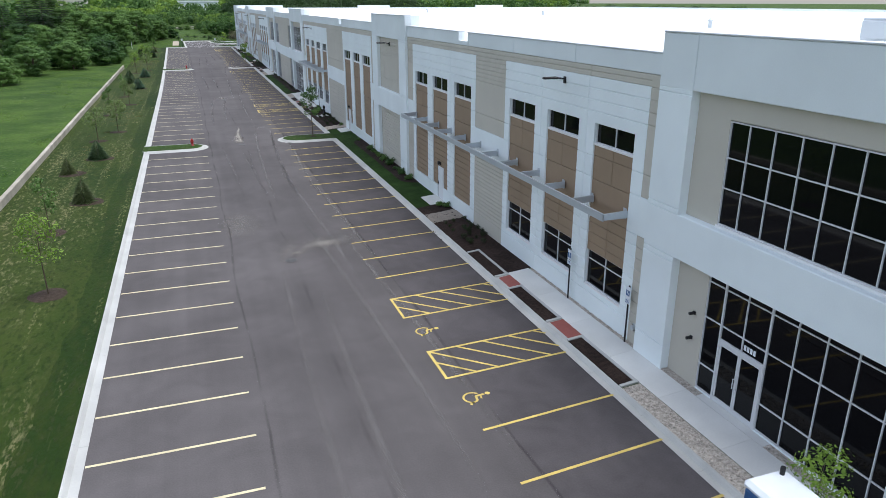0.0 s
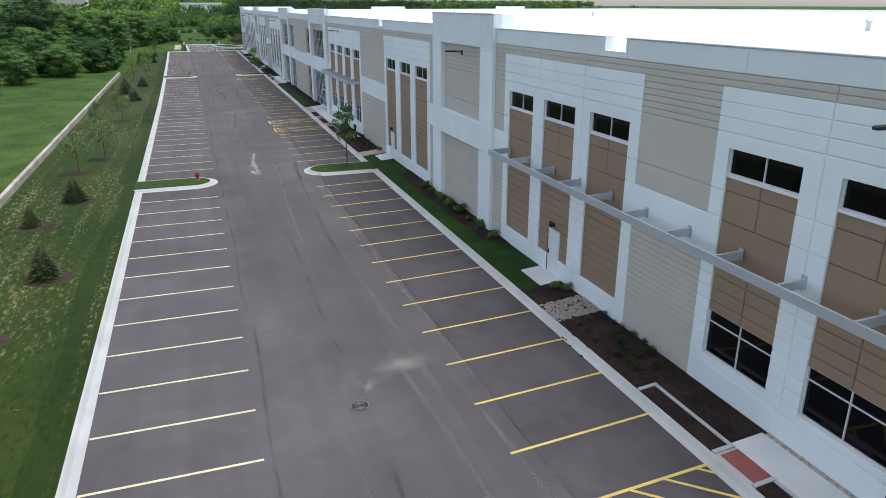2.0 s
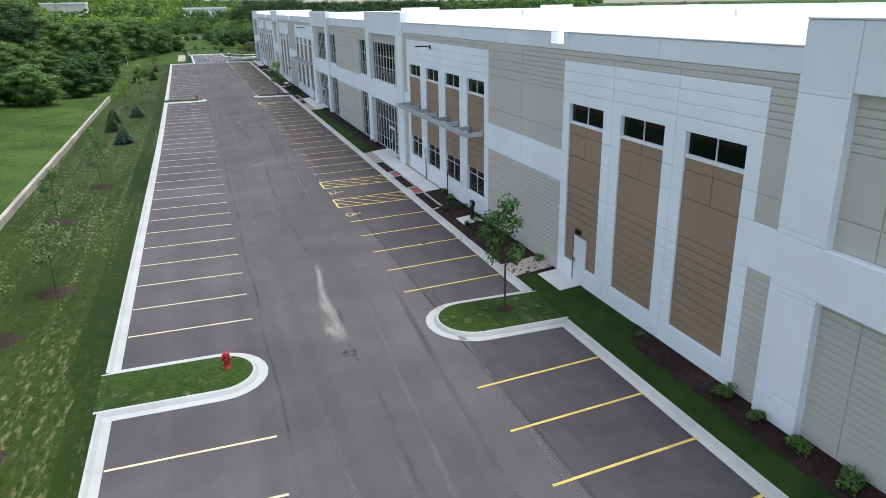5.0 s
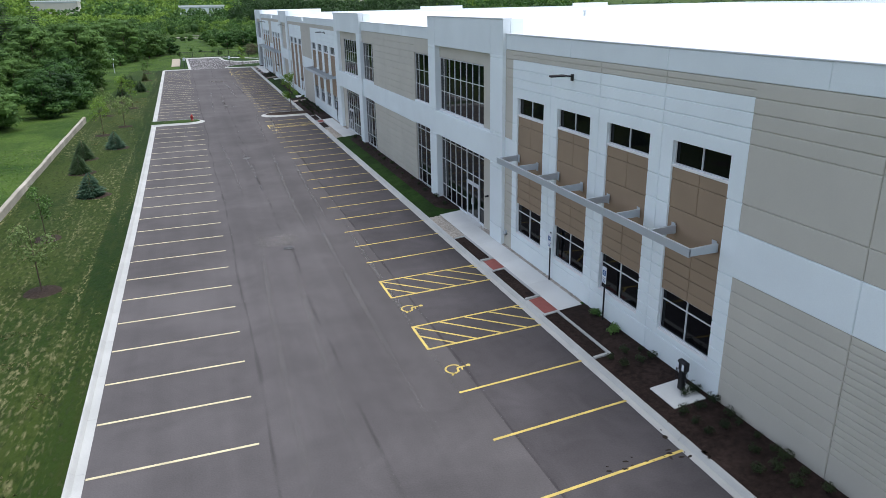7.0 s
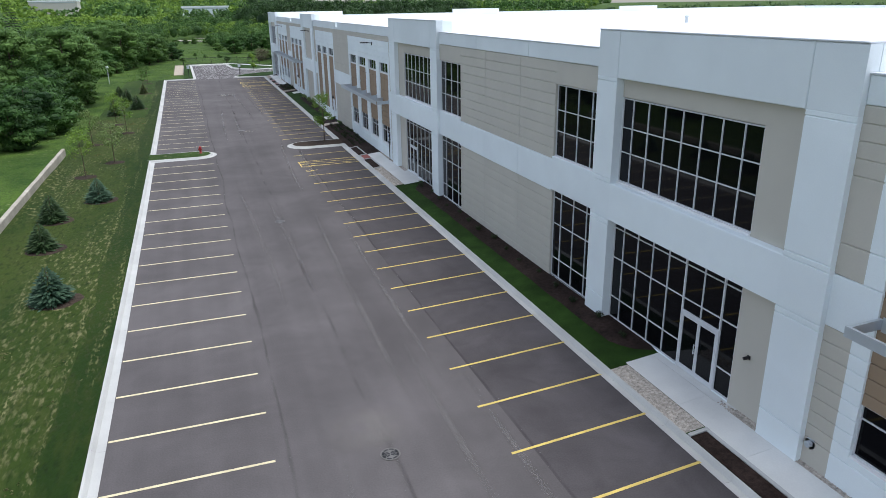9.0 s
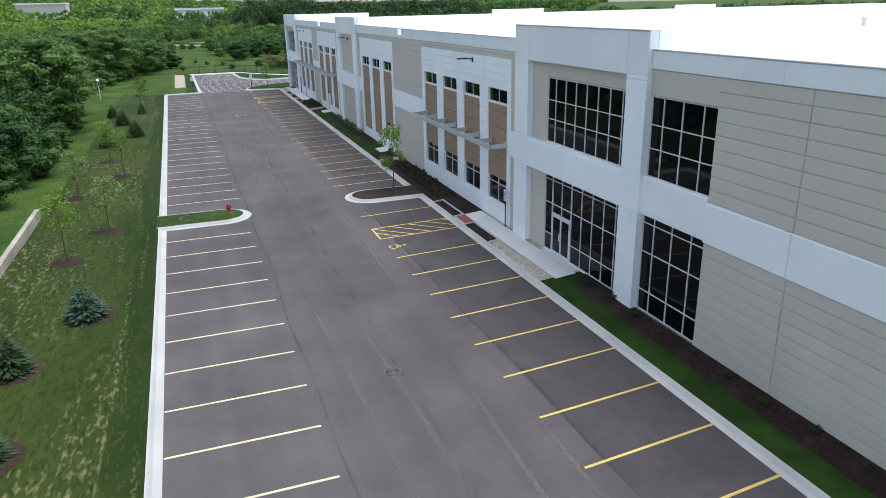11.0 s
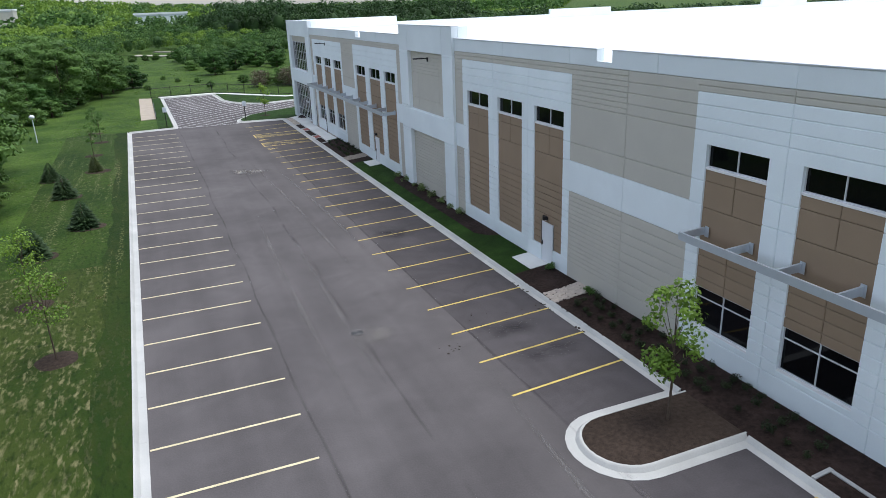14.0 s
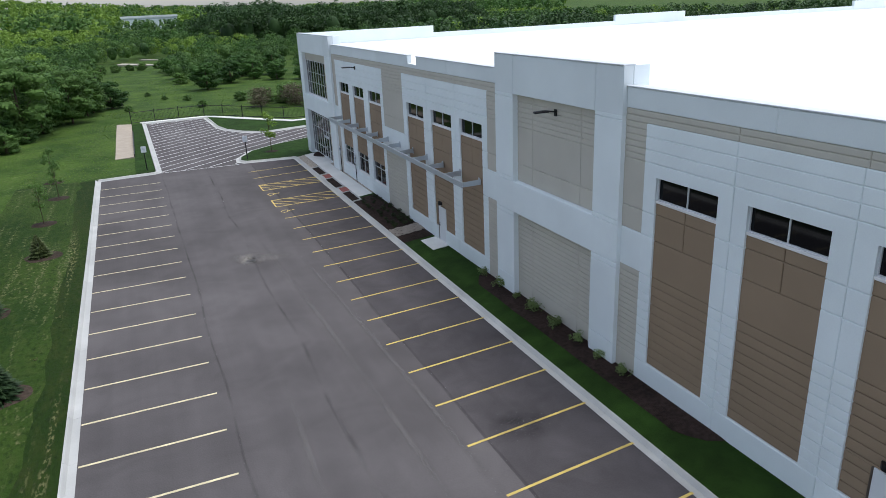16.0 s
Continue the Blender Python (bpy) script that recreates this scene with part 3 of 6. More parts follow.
_panel_cache = {}
def shared_panel(dx, dy, dz, material, near, far, low, high):
    """A slab with its front towards -x and its corner at the origin, chamfered along the named edges."""
    key = (round(dx, 3), round(dy, 3), round(dz, 3), material.name, near, far, low, high)
    if key not in _panel_cache:
        bm, c = bmesh.new(), CHAMFER
        rings = []
        for x, k in ((dx, 0.0), (c, 0.0), (0.0, c)):
            y0, y1, z0, z1 = near * k, dy - far * k, low * k, dz - high * k
            rings.append([bm.verts.new(p) for p in ((x, y0, z0), (x, y1, z0), (x, y1, z1), (x, y0, z1))])
        for a, b in zip(rings, rings[1:]):
            for i in range(4):
                bm.faces.new((a[i], a[(i + 1) % 4], b[(i + 1) % 4], b[i]))
        bm.faces.new(rings[0][::-1])
        bm.faces.new(rings[-1])
        bmesh.ops.recalc_face_normals(bm, faces=bm.faces)
        _panel_cache[key] = mesh_of(bm, "panel", material)
    return _panel_cache[key]


class Section:
    def __init__(self, name, label, flip):
        self.flip = flip
        self.ob = thing(name, label, "wall", kind="structure")

    def panel(self, y0, y1, z0, z1, material, x=FX, depth=None, name="panel", cut=(True, True, True, True)):
        """One precast field. cut: which of its edges are chamfered into a joint, near, far, lower, upper."""
        y0, y1 = ym(y0, y1, self.flip)
        near, far, low, high = (cut[1], cut[0], *cut[2:]) if self.flip else cut
        y0, y1, z0, z1 = y0 + near * GAP / 2, y1 - far * GAP / 2, z0 + low * GAP / 2, z1 - high * GAP / 2
        return place(name, shared_panel(depth if depth else 17.80 - x, y1 - y0, z1 - z0, material, near, far, low, high), self.ob, x, y0, z0)

    def courses(self, y0, y1, zs, material, x=FX, joints=(), ends=(False, False), low=True, high=True):
        ys_ = [y0, *sorted(joints), y1]
        for i, (a, b) in enumerate(zip(ys_, ys_[1:])):
            for k, (c, d) in enumerate(zip(zs, zs[1:])):
                self.panel(a, b, c, d, material, x, cut=(i > 0 or ends[0], i < len(ys_) - 2 or ends[1], k > 0 or low, k < len(zs) - 2 or high))
        a, b = ym(y0, y1, self.flip)                 # painted ground of the joints, a darker brown on the brown strips
        place("joint_ground", shared_box(17.795 - x - 0.038, b - a - 0.004, zs[-1] - zs[0] - 0.004, JOINT if material is BROWN else material, 0.0, "joint_ground"), self.ob, x + 0.038, a + 0.002, zs[0] + 0.002)


def steps(a, b, h):
    n = max(1, round((b - a) / h))
    return [a + (b - a) * i / n for i in range(n + 1)]


_win = {}
def window(sec, y0, y1, z0, z1, cols, rows, x=17.70, label="dark tinted window in a white metal frame", sill=True):
    """A framed window of its own mesh parts; y0 < y1 before mirroring. cols: a count, or the bars' places along y; rows: a count, or the bars' heights."""
    a, b = ym(y0, y1, sec.flip)
    w, h = b - a, z1 - z0
    if isinstance(cols, int):
        cols = [w * i / cols for i in range(1, cols)]
    else:
        cols = sorted(ym(c, c, sec.flip)[0] - a for c in cols if y0 + 0.1 < c < y1 - 0.1)
    rows = [h * i / rows for i in range(1, rows)] if isinstance(rows, int) else [r - z0 for r in rows]
    key = (round(w, 2), round(h, 2), tuple(round(c, 2) for c in cols), tuple(round(r, 2) for r in rows), sill)
    t = tagged(new("window"), label, "window", "facade windows", "structure")
    t.empty_display_size = 0.2
    t.location = (x, a, z0)
    if key not in _win:
        f = 0.035
        glass = mesh_of(one_box(0.03, 0.045, 0.01, w - 0.01, 0.01, h - 0.01), "pane", GLASS)
        outer = bmesh.new()
        box(outer, -0.02, 0.06, 0, w, 0, f); box(outer, -0.02, 0.06, 0, w, h - f, h)
        box(outer, -0.02, 0.06, 0, f, f, h - f); box(outer, -0.02, 0.06, w - f, w, f, h - f)
        bars = []
        for c in cols:
            bars.append(mesh_of(one_box(-0.015, 0.05, c - 0.018, c + 0.018, f, h - f), "mullion", FRAME))
        for q in rows:
            bars.append(mesh_of(one_box(-0.012, 0.048, f, w - f, q - 0.018, q + 0.018), "transom", FRAME))
        sl = mesh_of(one_box(-0.11, 0.05, 0.004, w - 0.004, -0.09, -0.002, bevel=0.01), "sill", SILL) if sill else None
        _win[key] = glass, mesh_of(outer, "window_frame", FRAME), bars, sl
    glass, outer, bars, sl = _win[key]
    part("pane", glass, GLASS, t)
    part("window_frame", outer, FRAME, t)
    for m_ in bars:
        part(m_.name.split(".")[0], m_, FRAME, t)
    if sl:
        part("sill", sl, SILL, t)
    return t


WZ = (7.46, 8.25)            # upper ribbon windows
LZ = (1.47, 3.0)            # lower windows
BELT = (4.63, 6.09)
FOOT = 0.0


COARSE, FINE = 0.432, 0.216     # heights of the cast courses


def window_block(sec, y0, y1, wins, tall, door_at=None):
    """A white block of piers between recessed brown strips with a ribbon window at the top of each."""
    wins = sorted(wins)
    edges = [y0] + [v for w in wins for v in w] + [y1]
    base = 1.18
    joint = [(wins[i][1] + wins[i + 1][0]) / 2 for i in range(len(wins) - 1)]
    sec.courses(y0, y1, [WZ[1], 8.7], WHITE, joints=joint, low=False)
    sec.courses(y0, y1, [8.7, 9.13, 9.57, 10.0], WHITE, joints=joint)
    if door_at:
        sec.courses(y0, door_at - 0.55, [FOOT, base], WHITE, joints=[j for j in joint if j < door_at])
        sec.courses(door_at + 0.55, y1, [FOOT, base], WHITE, joints=[j for j in joint if j > door_at])
    else:
        sec.courses(y0, y1, [FOOT, base], WHITE, joints=joint)
    lower = steps(base, BELT[0], 0.346 if tall else COARSE)
    for i in range(0, len(edges), 2):
        a, b = edges[i], edges[i + 1]
        inner = [j for j in joint if a < j < b]
        sec.courses(a, b, lower + [BELT[1], 6.95], WHITE, joints=inner)
        sec.courses(a, b, [6.95, WZ[1]], WHITE, joints=inner, high=False)
    for a, b in wins:
        bx, mid = 17.64, (a + b) / 2
        top = WZ[0] - 0.04
        sec.courses(a, b, [BELT[1] - 0.1, 6.95, top], BROWN, bx, [mid], high=False)
        if tall:
            zs = lower + [BELT[1] - 0.1]
            if door_at and a < door_at < b:
                d0, d1 = door_at - 0.55, door_at + 0.55
                for c, d in zip(zs, zs[1:]):
                    if c < 2.5:
                        sec.panel(a, d0, c, min(d, 2.5), BROWN, bx, cut=(False, False, True, True))
                        sec.panel(d1, b, c, min(d, 2.5), BROWN, bx, cut=(False, False, True, True))
                        if d > 2.5:
                            sec.panel(a, b, 2.5, d, BROWN, bx, cut=(False, False, False, True))
                    else:
                        sec.panel(a, b, c, d, BROWN, bx, cut=(False, False, True, True))
            else:
                sec.courses(a, b, zs, BROWN, bx)
        else:
            sec.courses(a, b, [LZ[1]] + [z for z in lower if z > LZ[1] + 0.1], BROWN, bx, [mid], low=False)
            sec.courses(a, b, [BELT[0], BELT[1] - 0.1], BROWN, bx)
            sec.courses(a, b, [base, LZ[0] - 0.05], WHITE, 17.58)
            window(sec, a, b, *LZ, 2, [2.6])
        window(sec, a, b, *WZ, 2, 1)
    return joint


def beige_field(sec, y0, y1, joints=(), pitch=(FINE,)):
    """Beige paint over the cast courses; pitch: their height in each stretch between the joints."""
    x = 17.58
    edges = [y0, *joints, y1]
    for i, (a, b) in enumerate(zip(edges, edges[1:])):
        p = pitch[min(i, len(pitch) - 1)]
        ends = (i > 0, i < len(edges) - 2)
        sec.courses(a, b, [BELT[1], 6.95] + steps(8.7, 10.42, p), BEIGE, x, ends=ends)
        sec.courses(a, b, [*BELT], WHITE, FX, ends=ends)
        sec.courses(a, b, [0.0] + steps(1.18, BELT[0], p), BEIGE, x, ends=ends, high=False)


def band(sec, y0, y1, notch=None):
    """The thin beige band and the grey parapet above, with its scupper notch."""
    n = max(1, round((y1 - y0) / 6))
    for i in range(n):
        a, b = y0 + (y1 - y0) * i / n, y0 + (y1 - y0) * (i + 1) / n
        if notch and a < notch[1] and b > notch[0]:
            if notch[0] > a:
                sec.panel(a, notch[0], 10.66, TOP, GREY, cut=(True, False, False, False))
            if b > notch[1]:
                sec.panel(notch[1], b, 10.66, TOP, GREY, cut=(False, True, False, False))
            sec.panel(a, b, 10.42, 10.66, GREY, cut=(True, True, True, False))
        else:
            sec.panel(a, b, 10.42, TOP, GREY)
    c, d = ym(y0, y1, sec.flip)
    place("joint_ground", shared_box(0.2, d - c - 0.004, 0.2, GREY, 0.0, "joint_ground"), sec.ob, FX + 0.022, c + 0.002, 10.432)
    for a, b in ([(y0, notch[0]), (notch[1], y1)] if notch else [(y0, y1)]):
        c, d = ym(a, b, sec.flip)
        place("joint_ground", shared_box(0.2, d - c - 0.004, TOP - 10.67, GREY, 0.0, "joint_ground"), sec.ob, FX + 0.022, c + 0.002, 10.665)
        part("coping", one_box(FX - 0.03, 17.98, c, d, TOP, TOP + 0.05, bevel=0.01), COPING, sec.ob)


def core(y0, y1, z0, z1, x0=17.80, x1=18.0):
    part("core", one_box(x0, x1, y0, y1, z0, z1), CORE, building)


def bay_a(flip):
    sec = Section("wall_1" if not flip else "wall_9", "white precast bay with brown strips, ribbon windows and canopy", flip)
    w1 = [(22.16, 24.9), (26.1, 28.88), (30.1, 32.9)]
    w2 = [(38.1, 40.88), (42.06, 44.9), (45.98, 48.65)]
    window_block(sec, 21.47, 33.47, w1, False)
    window_block(sec, 37.45, 49.22, w2, True, 43.4 if not flip else 42.98)
    beige_field(sec, 33.47, 37.45)
    beige_field(sec, 20.79, 21.47, pitch=(COARSE,))
    beige_field(sec, 49.22, 50.47)
    for a, b in ((21.47, 33.47), (37.45, 49.22)):
        sec.courses(a, b, [10.0, 10.21, 10.42], BEIGE, 17.58, [a + 4, a + 8])
    band(sec, 20.79, 50.47, (38.75, 40.15))
    return sec


def bay_b(flip):
    sec = Section("wall_3" if not flip else "wall_7", "white precast bay with tall brown strips, ribbon windows and beige field", flip)
    w1 = [(61.96, 64.77), (65.92, 68.65), (69.89, 72.62)]
    w2 = [(82.36, 85.08), (86.35, 89.08), (90.32, 93.04), (94.32, 97.05)]
    window_block(sec, 61.34, 73.2, w1, True, 71.3)
    window_block(sec, 81.72, 97.6, w2, False)
    beige_field(sec, 73.2, 81.72, [77.5], (FINE, COARSE))
    beige_field(sec, 60.22, 61.34)
    beige_field(sec, 97.6, 98.47, pitch=(COARSE,))
    for a, b in ((61.34, 73.2), (81.72, 97.6)):
        sec.courses(a, b, [10.0, 10.21, 10.42], BEIGE, 17.58, [a + 4, a + 8])
    band(sec, 60.22, 98.47, (75.15, 76.3) if flip else (73.38, 74.55))
    return sec


TXF = 17.40                  # tower fronts


def tower_frame(sec, y0, y1, r0, r1, corner=False):
    """Pilasters, belt and fascia of a tower round two recesses."""
    for a, b in ((y0, r0), (r1, y1)):
        if corner and a == r1:
            continue
        sec.courses(a, b, [0.0, 1.24, 4.42, 4.61, 6.1, 6.28, 9.98, 10.15], WHITE, TXF)
    sec.courses(y0, y1, [10.12, TOWER_TOP], GREY, TXF, [r0 + 0.02, r1 - 0.02])
    sec.courses(r0, r1, [BELT[0], BELT[1] + 0.02], WHITE, TXF, low=False)
    c, d = ym(y0, y1, sec.flip)
    part("coping", one_box(TXF - 0.03, 17.9, c, d, TOWER_TOP, TOWER_TOP + 0.05, bevel=0.01), COPING, sec.ob)
    for yy in (c, d - 0.35):
        part("parapet_return", one_box(17.82, 18.5, yy, yy + 0.35, ROOF_Z, TOWER_TOP, bevel=0.01), WHITE, sec.ob)
    part("parapet_back", one_box(17.82, 18.1, c + 0.36, d - 0.36, ROOF_Z, TOWER_TOP - 0.02), WHITE, sec.ob)


def tower_plain(flip):
    sec = Section("wall_2" if not flip else "wall_8", "projecting white tower with beige grooved infill panels", flip)
    y0, y1, r0, r1 = 50.47, 60.22, 52.2, 58.58
    tower_frame(sec, y0, y1, r0, r1)
    jo = [r0 + 1.35, r1 - 1.25]
    sec.courses(r0, r1, [BELT[1] + 0.02, 6.94, 8.68, 8.9, 9.12, 9.34, 9.56, 9.78, 10.12], BEIGE, 17.66, jo)
    sec.courses(r0, r1, [0.0] + steps(1.18, BELT[0], FINE), BEIGE, 17.66, jo, high=False)
    return sec


LOW_ROWS = [1.33, 3.03, 4.27]
SILL_Z = 0.42
HIGH_ROWS = [7.36, 8.3]


def glass_wall(sec, y0, y1, from_far):
    """Storefront glazing whose narrow first column stands at the far end (or the near); the double door is in the next two."""
    s = -1 if from_far else 1
    start = y1 if from_far else y0
    bars = [start + s * (0.79 + 0.96 * i) for i in range(7)]
    window(sec, y0, y1, 6.2, 9.4, bars, HIGH_ROWS, 17.76, "large dark curtain-wall window in white frame")
    d0, d1 = sorted((bars[0], bars[2]))
    for a_, b_, r_ in ((y0, d0, LOW_ROWS), (d1, y1, LOW_ROWS)):
        sec.courses(a_, b_, [0.0, SILL_Z - 0.02], WHITE, 17.72)
        window(sec, a_, b_, SILL_Z, 4.5, bars, r_, 17.76, "dark storefront glazing in white frame", False)
    window(sec, d0, d1, 2.56, 4.5, bars, [3.03, 4.27], 17.76, "dark storefront glazing above the entrance door", False)
    a, b = ym(d0, d1, sec.flip)
    dr = tagged(new("door"), "double glazed entrance door with pale metal frame and pull handles", "door", "entrance doors", "structure")
    dr.location = (17.76, a, 0.36)
    w = b - a
    fr = bmesh.new()
    box(fr, -0.04, 0.06, 0, 0.07, 0, 2.2); box(fr, -0.04, 0.06, w - 0.07, w, 0, 2.2); box(fr, -0.04, 0.06, 0.07, w - 0.07, 2.12, 2.2)
    part("door_frame", fr, FRAME, dr)
    for s_ in (0, 1):
        l0, l1 = (0.08, w / 2 - 0.005) if s_ == 0 else (w / 2 + 0.005, w - 0.08)
        lf = bmesh.new()
        box(lf, -0.03, 0.03, l0, l0 + 0.065, 0.02, 2.11); box(lf, -0.03, 0.03, l1 - 0.065, l1, 0.02, 2.11)
        box(lf, -0.03, 0.03, l0 + 0.065, l1 - 0.065, 0.02, 0.2); box(lf, -0.03, 0.03, l0 + 0.065, l1 - 0.065, 2.03, 2.11)
        leaf = part("leaf", lf, FRAME, dr)
        part("pane", one_box(-0.004, 0.004, l0 + 0.065, l1 - 0.065, 0.2, 2.03), GLASS, leaf)
        hy = (l1 - 0.06) if s_ == 0 else (l0 + 0.06)
        hb = bmesh.new()
        tube(hb, (-0.09, hy, 0.9), (-0.09, hy, 1.25), 0.016); tube(hb, (-0.09, hy, 0.92), (-0.02, hy, 0.92), 0.012); tube(hb, (-0.09, hy, 1.23), (-0.02, hy, 1.23), 0.012)
        part("handle", hb, FRAME, leaf, "pale tubular pull handle")
    return d0, d1


def tower_entry(name, y0, r0, r1, y1, beige_far, flip):
    """An entrance tower with its recess from r0 to r1; a beige panel fills one side of the recess."""
    sec = Section(name, "projecting white entrance tower with two-storey dark glazing", flip)
    tower_frame(sec, y0, y1, r0, r1)
    g0, g1 = (r0, r1 - 1.47) if beige_far else (r0 + 1.62, r1)
    a, b = (g1, r1) if beige_far else (r0, g0)
    sec.courses(a, b, [BELT[1], 10.12], BEIGE, 17.72)
    sec.courses(a, b, [0.0, BELT[0]], BEIGE, 17.72)
    sec.courses(g0, g1, [9.42, 10.12], BEIGE, 17.72)
    sec.courses(g0, g1, [BELT[1], 6.17], BEIGE, 17.72)
    glass_wall(sec, g0, g1, beige_far)
    return sec


SECTIONS = [bay_a(False), tower_plain(False), bay_b(False), bay_a(True), tower_plain(True), bay_b(True)]
tower_entry("wall_0", 9.0, 10.45, 19.12, 20.79, True, False)
tower_entry("wall_4", 98.47, 100.03, 108.87, 110.23, False, False)
tower_entry("wall_6", 98.47, 100.03, 108.87, 110.23, False, True)
tower_entry("wall_10", 9.0, 10.45, 19.12, 20.79, True, True)

mid = Section("wall_5", "beige grooved precast wall between the two entrance towers with corner windows", False)
for a, b in ((110.23, 114.02), (126.05, 129.87)):
    mid.courses(a, b, [0.0, SILL_Z - 0.02], WHITE, 17.62)
    mid.courses(a, b, [4.62, 6.2], WHITE, 17.56)
    mid.courses(a, b, [9.42, 10.42], BEIGE, 17.62)
    window(mid, a + 0.03, b - 0.03, 6.22, 9.4, [a + 0.78, a + 1.92, a + 3.05], HIGH_ROWS, 17.72, "tall dark window in white frame")
    window(mid, a + 0.03, b - 0.03, SILL_Z, 4.6, [a + 0.78, a + 1.92, a + 3.05], LOW_ROWS, 17.72, "tall dark window in white frame", False)
mid.courses(114.02, 126.05, [6.05] + steps(6.05, 10.42, 0.49)[1:], BEIGE, 17.62, [117.7, 122.2])
mid.courses(114.02, 126.05, [4.55, 6.05], WHITE, 17.56, [117.7, 122.2])
mid.courses(114.02, 126.05, [0.0, 0.75] + steps(0.75, 4.55, 0.48)[1:], BEIGE, 17.62, [117.7, 122.2])
band(mid, 110.23, 129.87)

# core behind the panels, dark rooms behind the glass, roof and parapets
roof = tagged(new("roof", mesh_of(one_box(18.0, BACK_X, START_Y + 0.3, END_Y - 0.3, ROOF_Z - 0.3, ROOF_Z), "roof", ROOF)), "flat white membrane warehouse roof", "roof", kind="structure")
core(START_Y, END_Y, 0.0, ROOF_Z)
for a, b in ((20.79, 50.47), (60.22, 98.47), (110.23, 129.87), (141.63, 179.3), (189.0, 219.3)):
    spans = [(a, b)]
    for n0, n1 in ((38.75, 40.15), (73.38, 74.55), (S_MIRROR - 40.15, S_MIRROR - 38.75), (163.33, 164.45)):
        if a < n0 < b:
            spans = [(a, n0), (n1, b)]
    for c, d in spans:
        part("parapet_back", one_box(17.80, 17.95, c, d, ROOF_Z, TOP - 0.01), WHITE, building)
for y0, y1 in ((START_Y, START_Y + 0.3), (END_Y - 0.3, END_Y)):
    part("end_wall", one_box(18.0, BACK_X, y0, y1, 0.0, TOP), WHITE, building)
part("rear_wall", one_box(BACK_X, BACK_X + 0.3, START_Y, END_Y, 0.0, TOP), WHITE, building)
for x0, x1 in ((17.9, 32.0), (55.5, 66.0), (96, 106)):
    part("raised_parapet", one_box(x0, x1, END_Y - 0.34, END_Y + 0.06, TOP - 0.4, TOWER_TOP, bevel=0.01), WHITE, building)

# ---------------------------------------------------------------- strip between kerb and wall
BK, WALLX = RK + 0.16, 17.80


def rise(x):
    return 0.14 + (x - BK) * 0.10


def strip_piece(name, x0, x1, y0, y1, material, parent, lift=0.0, label=""):
    """A sloping slab of the strip, from x0 to x1 and y0 to y1."""
    bm = bmesh.new()
    box(bm, x0, x1, y0, y1, 0.0, 1.0)
    for v in bm.verts:
        v.co.z = -0.05 if v.co.z < 0.5 else rise(v.co.x) + lift
    return part(name, bm, material, parent, label)


verge = thing("verge", "planted and paved verge between kerb and warehouse wall", "verge", kind="structure")
# stretches along the wall: from, to, surface
for a, b, m_, nm in ((-40, 29.8, LAWN, "lawn_patch"), (29.8, 42.4, MULCH, "mulch_bed"), (42.4, 73.3, LAWN, "lawn_patch"), (73.3, 90.0, MULCH, "mulch_bed"),
                     (90.0, 146.5, LAWN, "lawn_patch"), (146.5, 168.05, MULCH, "mulch_bed"), (168.05, 198.0, LAWN, "lawn_patch"), (198.0, 209.6, MULCH, "mulch_bed"), (209.6, 228.9, LAWN, "lawn_patch")):
    strip_piece(nm, BK, WALLX, a, b, m_, verge, 0.004 if m_ is MULCH else 0.0)


def wavy_bed(y0, y1, x_in, parent):
    """Mulch along the wall with a softly curving front edge."""
    bm = bmesh.new()
    n = int((y1 - y0) / 0.5)
    r0 = []
    for i in range(n + 1):
        t = i / n
        y = y0 + (y1 - y0) * t
        e = min(1, t * n / 3, (1 - t) * n / 3)
        x = WALLX - (WALLX - x_in) * math.sqrt(max(0.0, e)) + 0.06 * noise.noise((y * 0.6, 0, 5))
        r0.append((bm.verts.new((min(x, WALLX - 0.02), y, rise(x) + 0.015)), bm.verts.new((WALLX, y, rise(WALLX) + 0.05))))
    for (a, b), (c, d) in zip(r0, r0[1:]):
        bm.faces.new((a, b, d, c))
    part("mulch_bed", bm, MULCH, parent)


for a, b, x_ in ((47.9, 66.8, 16.55), (105.5, 134.2, 16.6), (173.3, 191.0, 16.55), (228.9 - 3, 228.8, 16.8)):
    wavy_bed(a, b, x_, verge)

walks = thing("pavement", "pale concrete walk with joints along the building entrance", "pavement", kind="structure")
for a, b in ((-40, 29.8), (90.0, 105.35), (134.5, 146.5), (210.0, 228.7)):
    n = max(1, round((b - a) / 3.0))
    for i in range(n):
        c, d = a + (b - a) * i / n, a + (b - a) * (i + 1) / n
        strip_piece("paving_slab", 16.3, 17.42, c + 0.003, d - 0.003, WALK, walks, 0.012)
for a, b in ((14.2, 17.2), (101.2, 105.35), (134.8, 138.6), (222.7, 225.7)):   # slab at each entrance
    strip_piece("paving_slab", 17.43, 17.78, a, b, WALK, walks, 0.012)
for a, b in ((42.45, 44.5), (71.0, 73.2), (168.05, 170.05), (195.6, 197.6)):   # slab at each service door
    strip_piece("door_slab", 16.55, 17.66, a, b, WALK, walks, 0.03)
strip_piece("charger_slab", 16.15, 17.35, 81.95, 83.3, WALK, walks, 0.03)

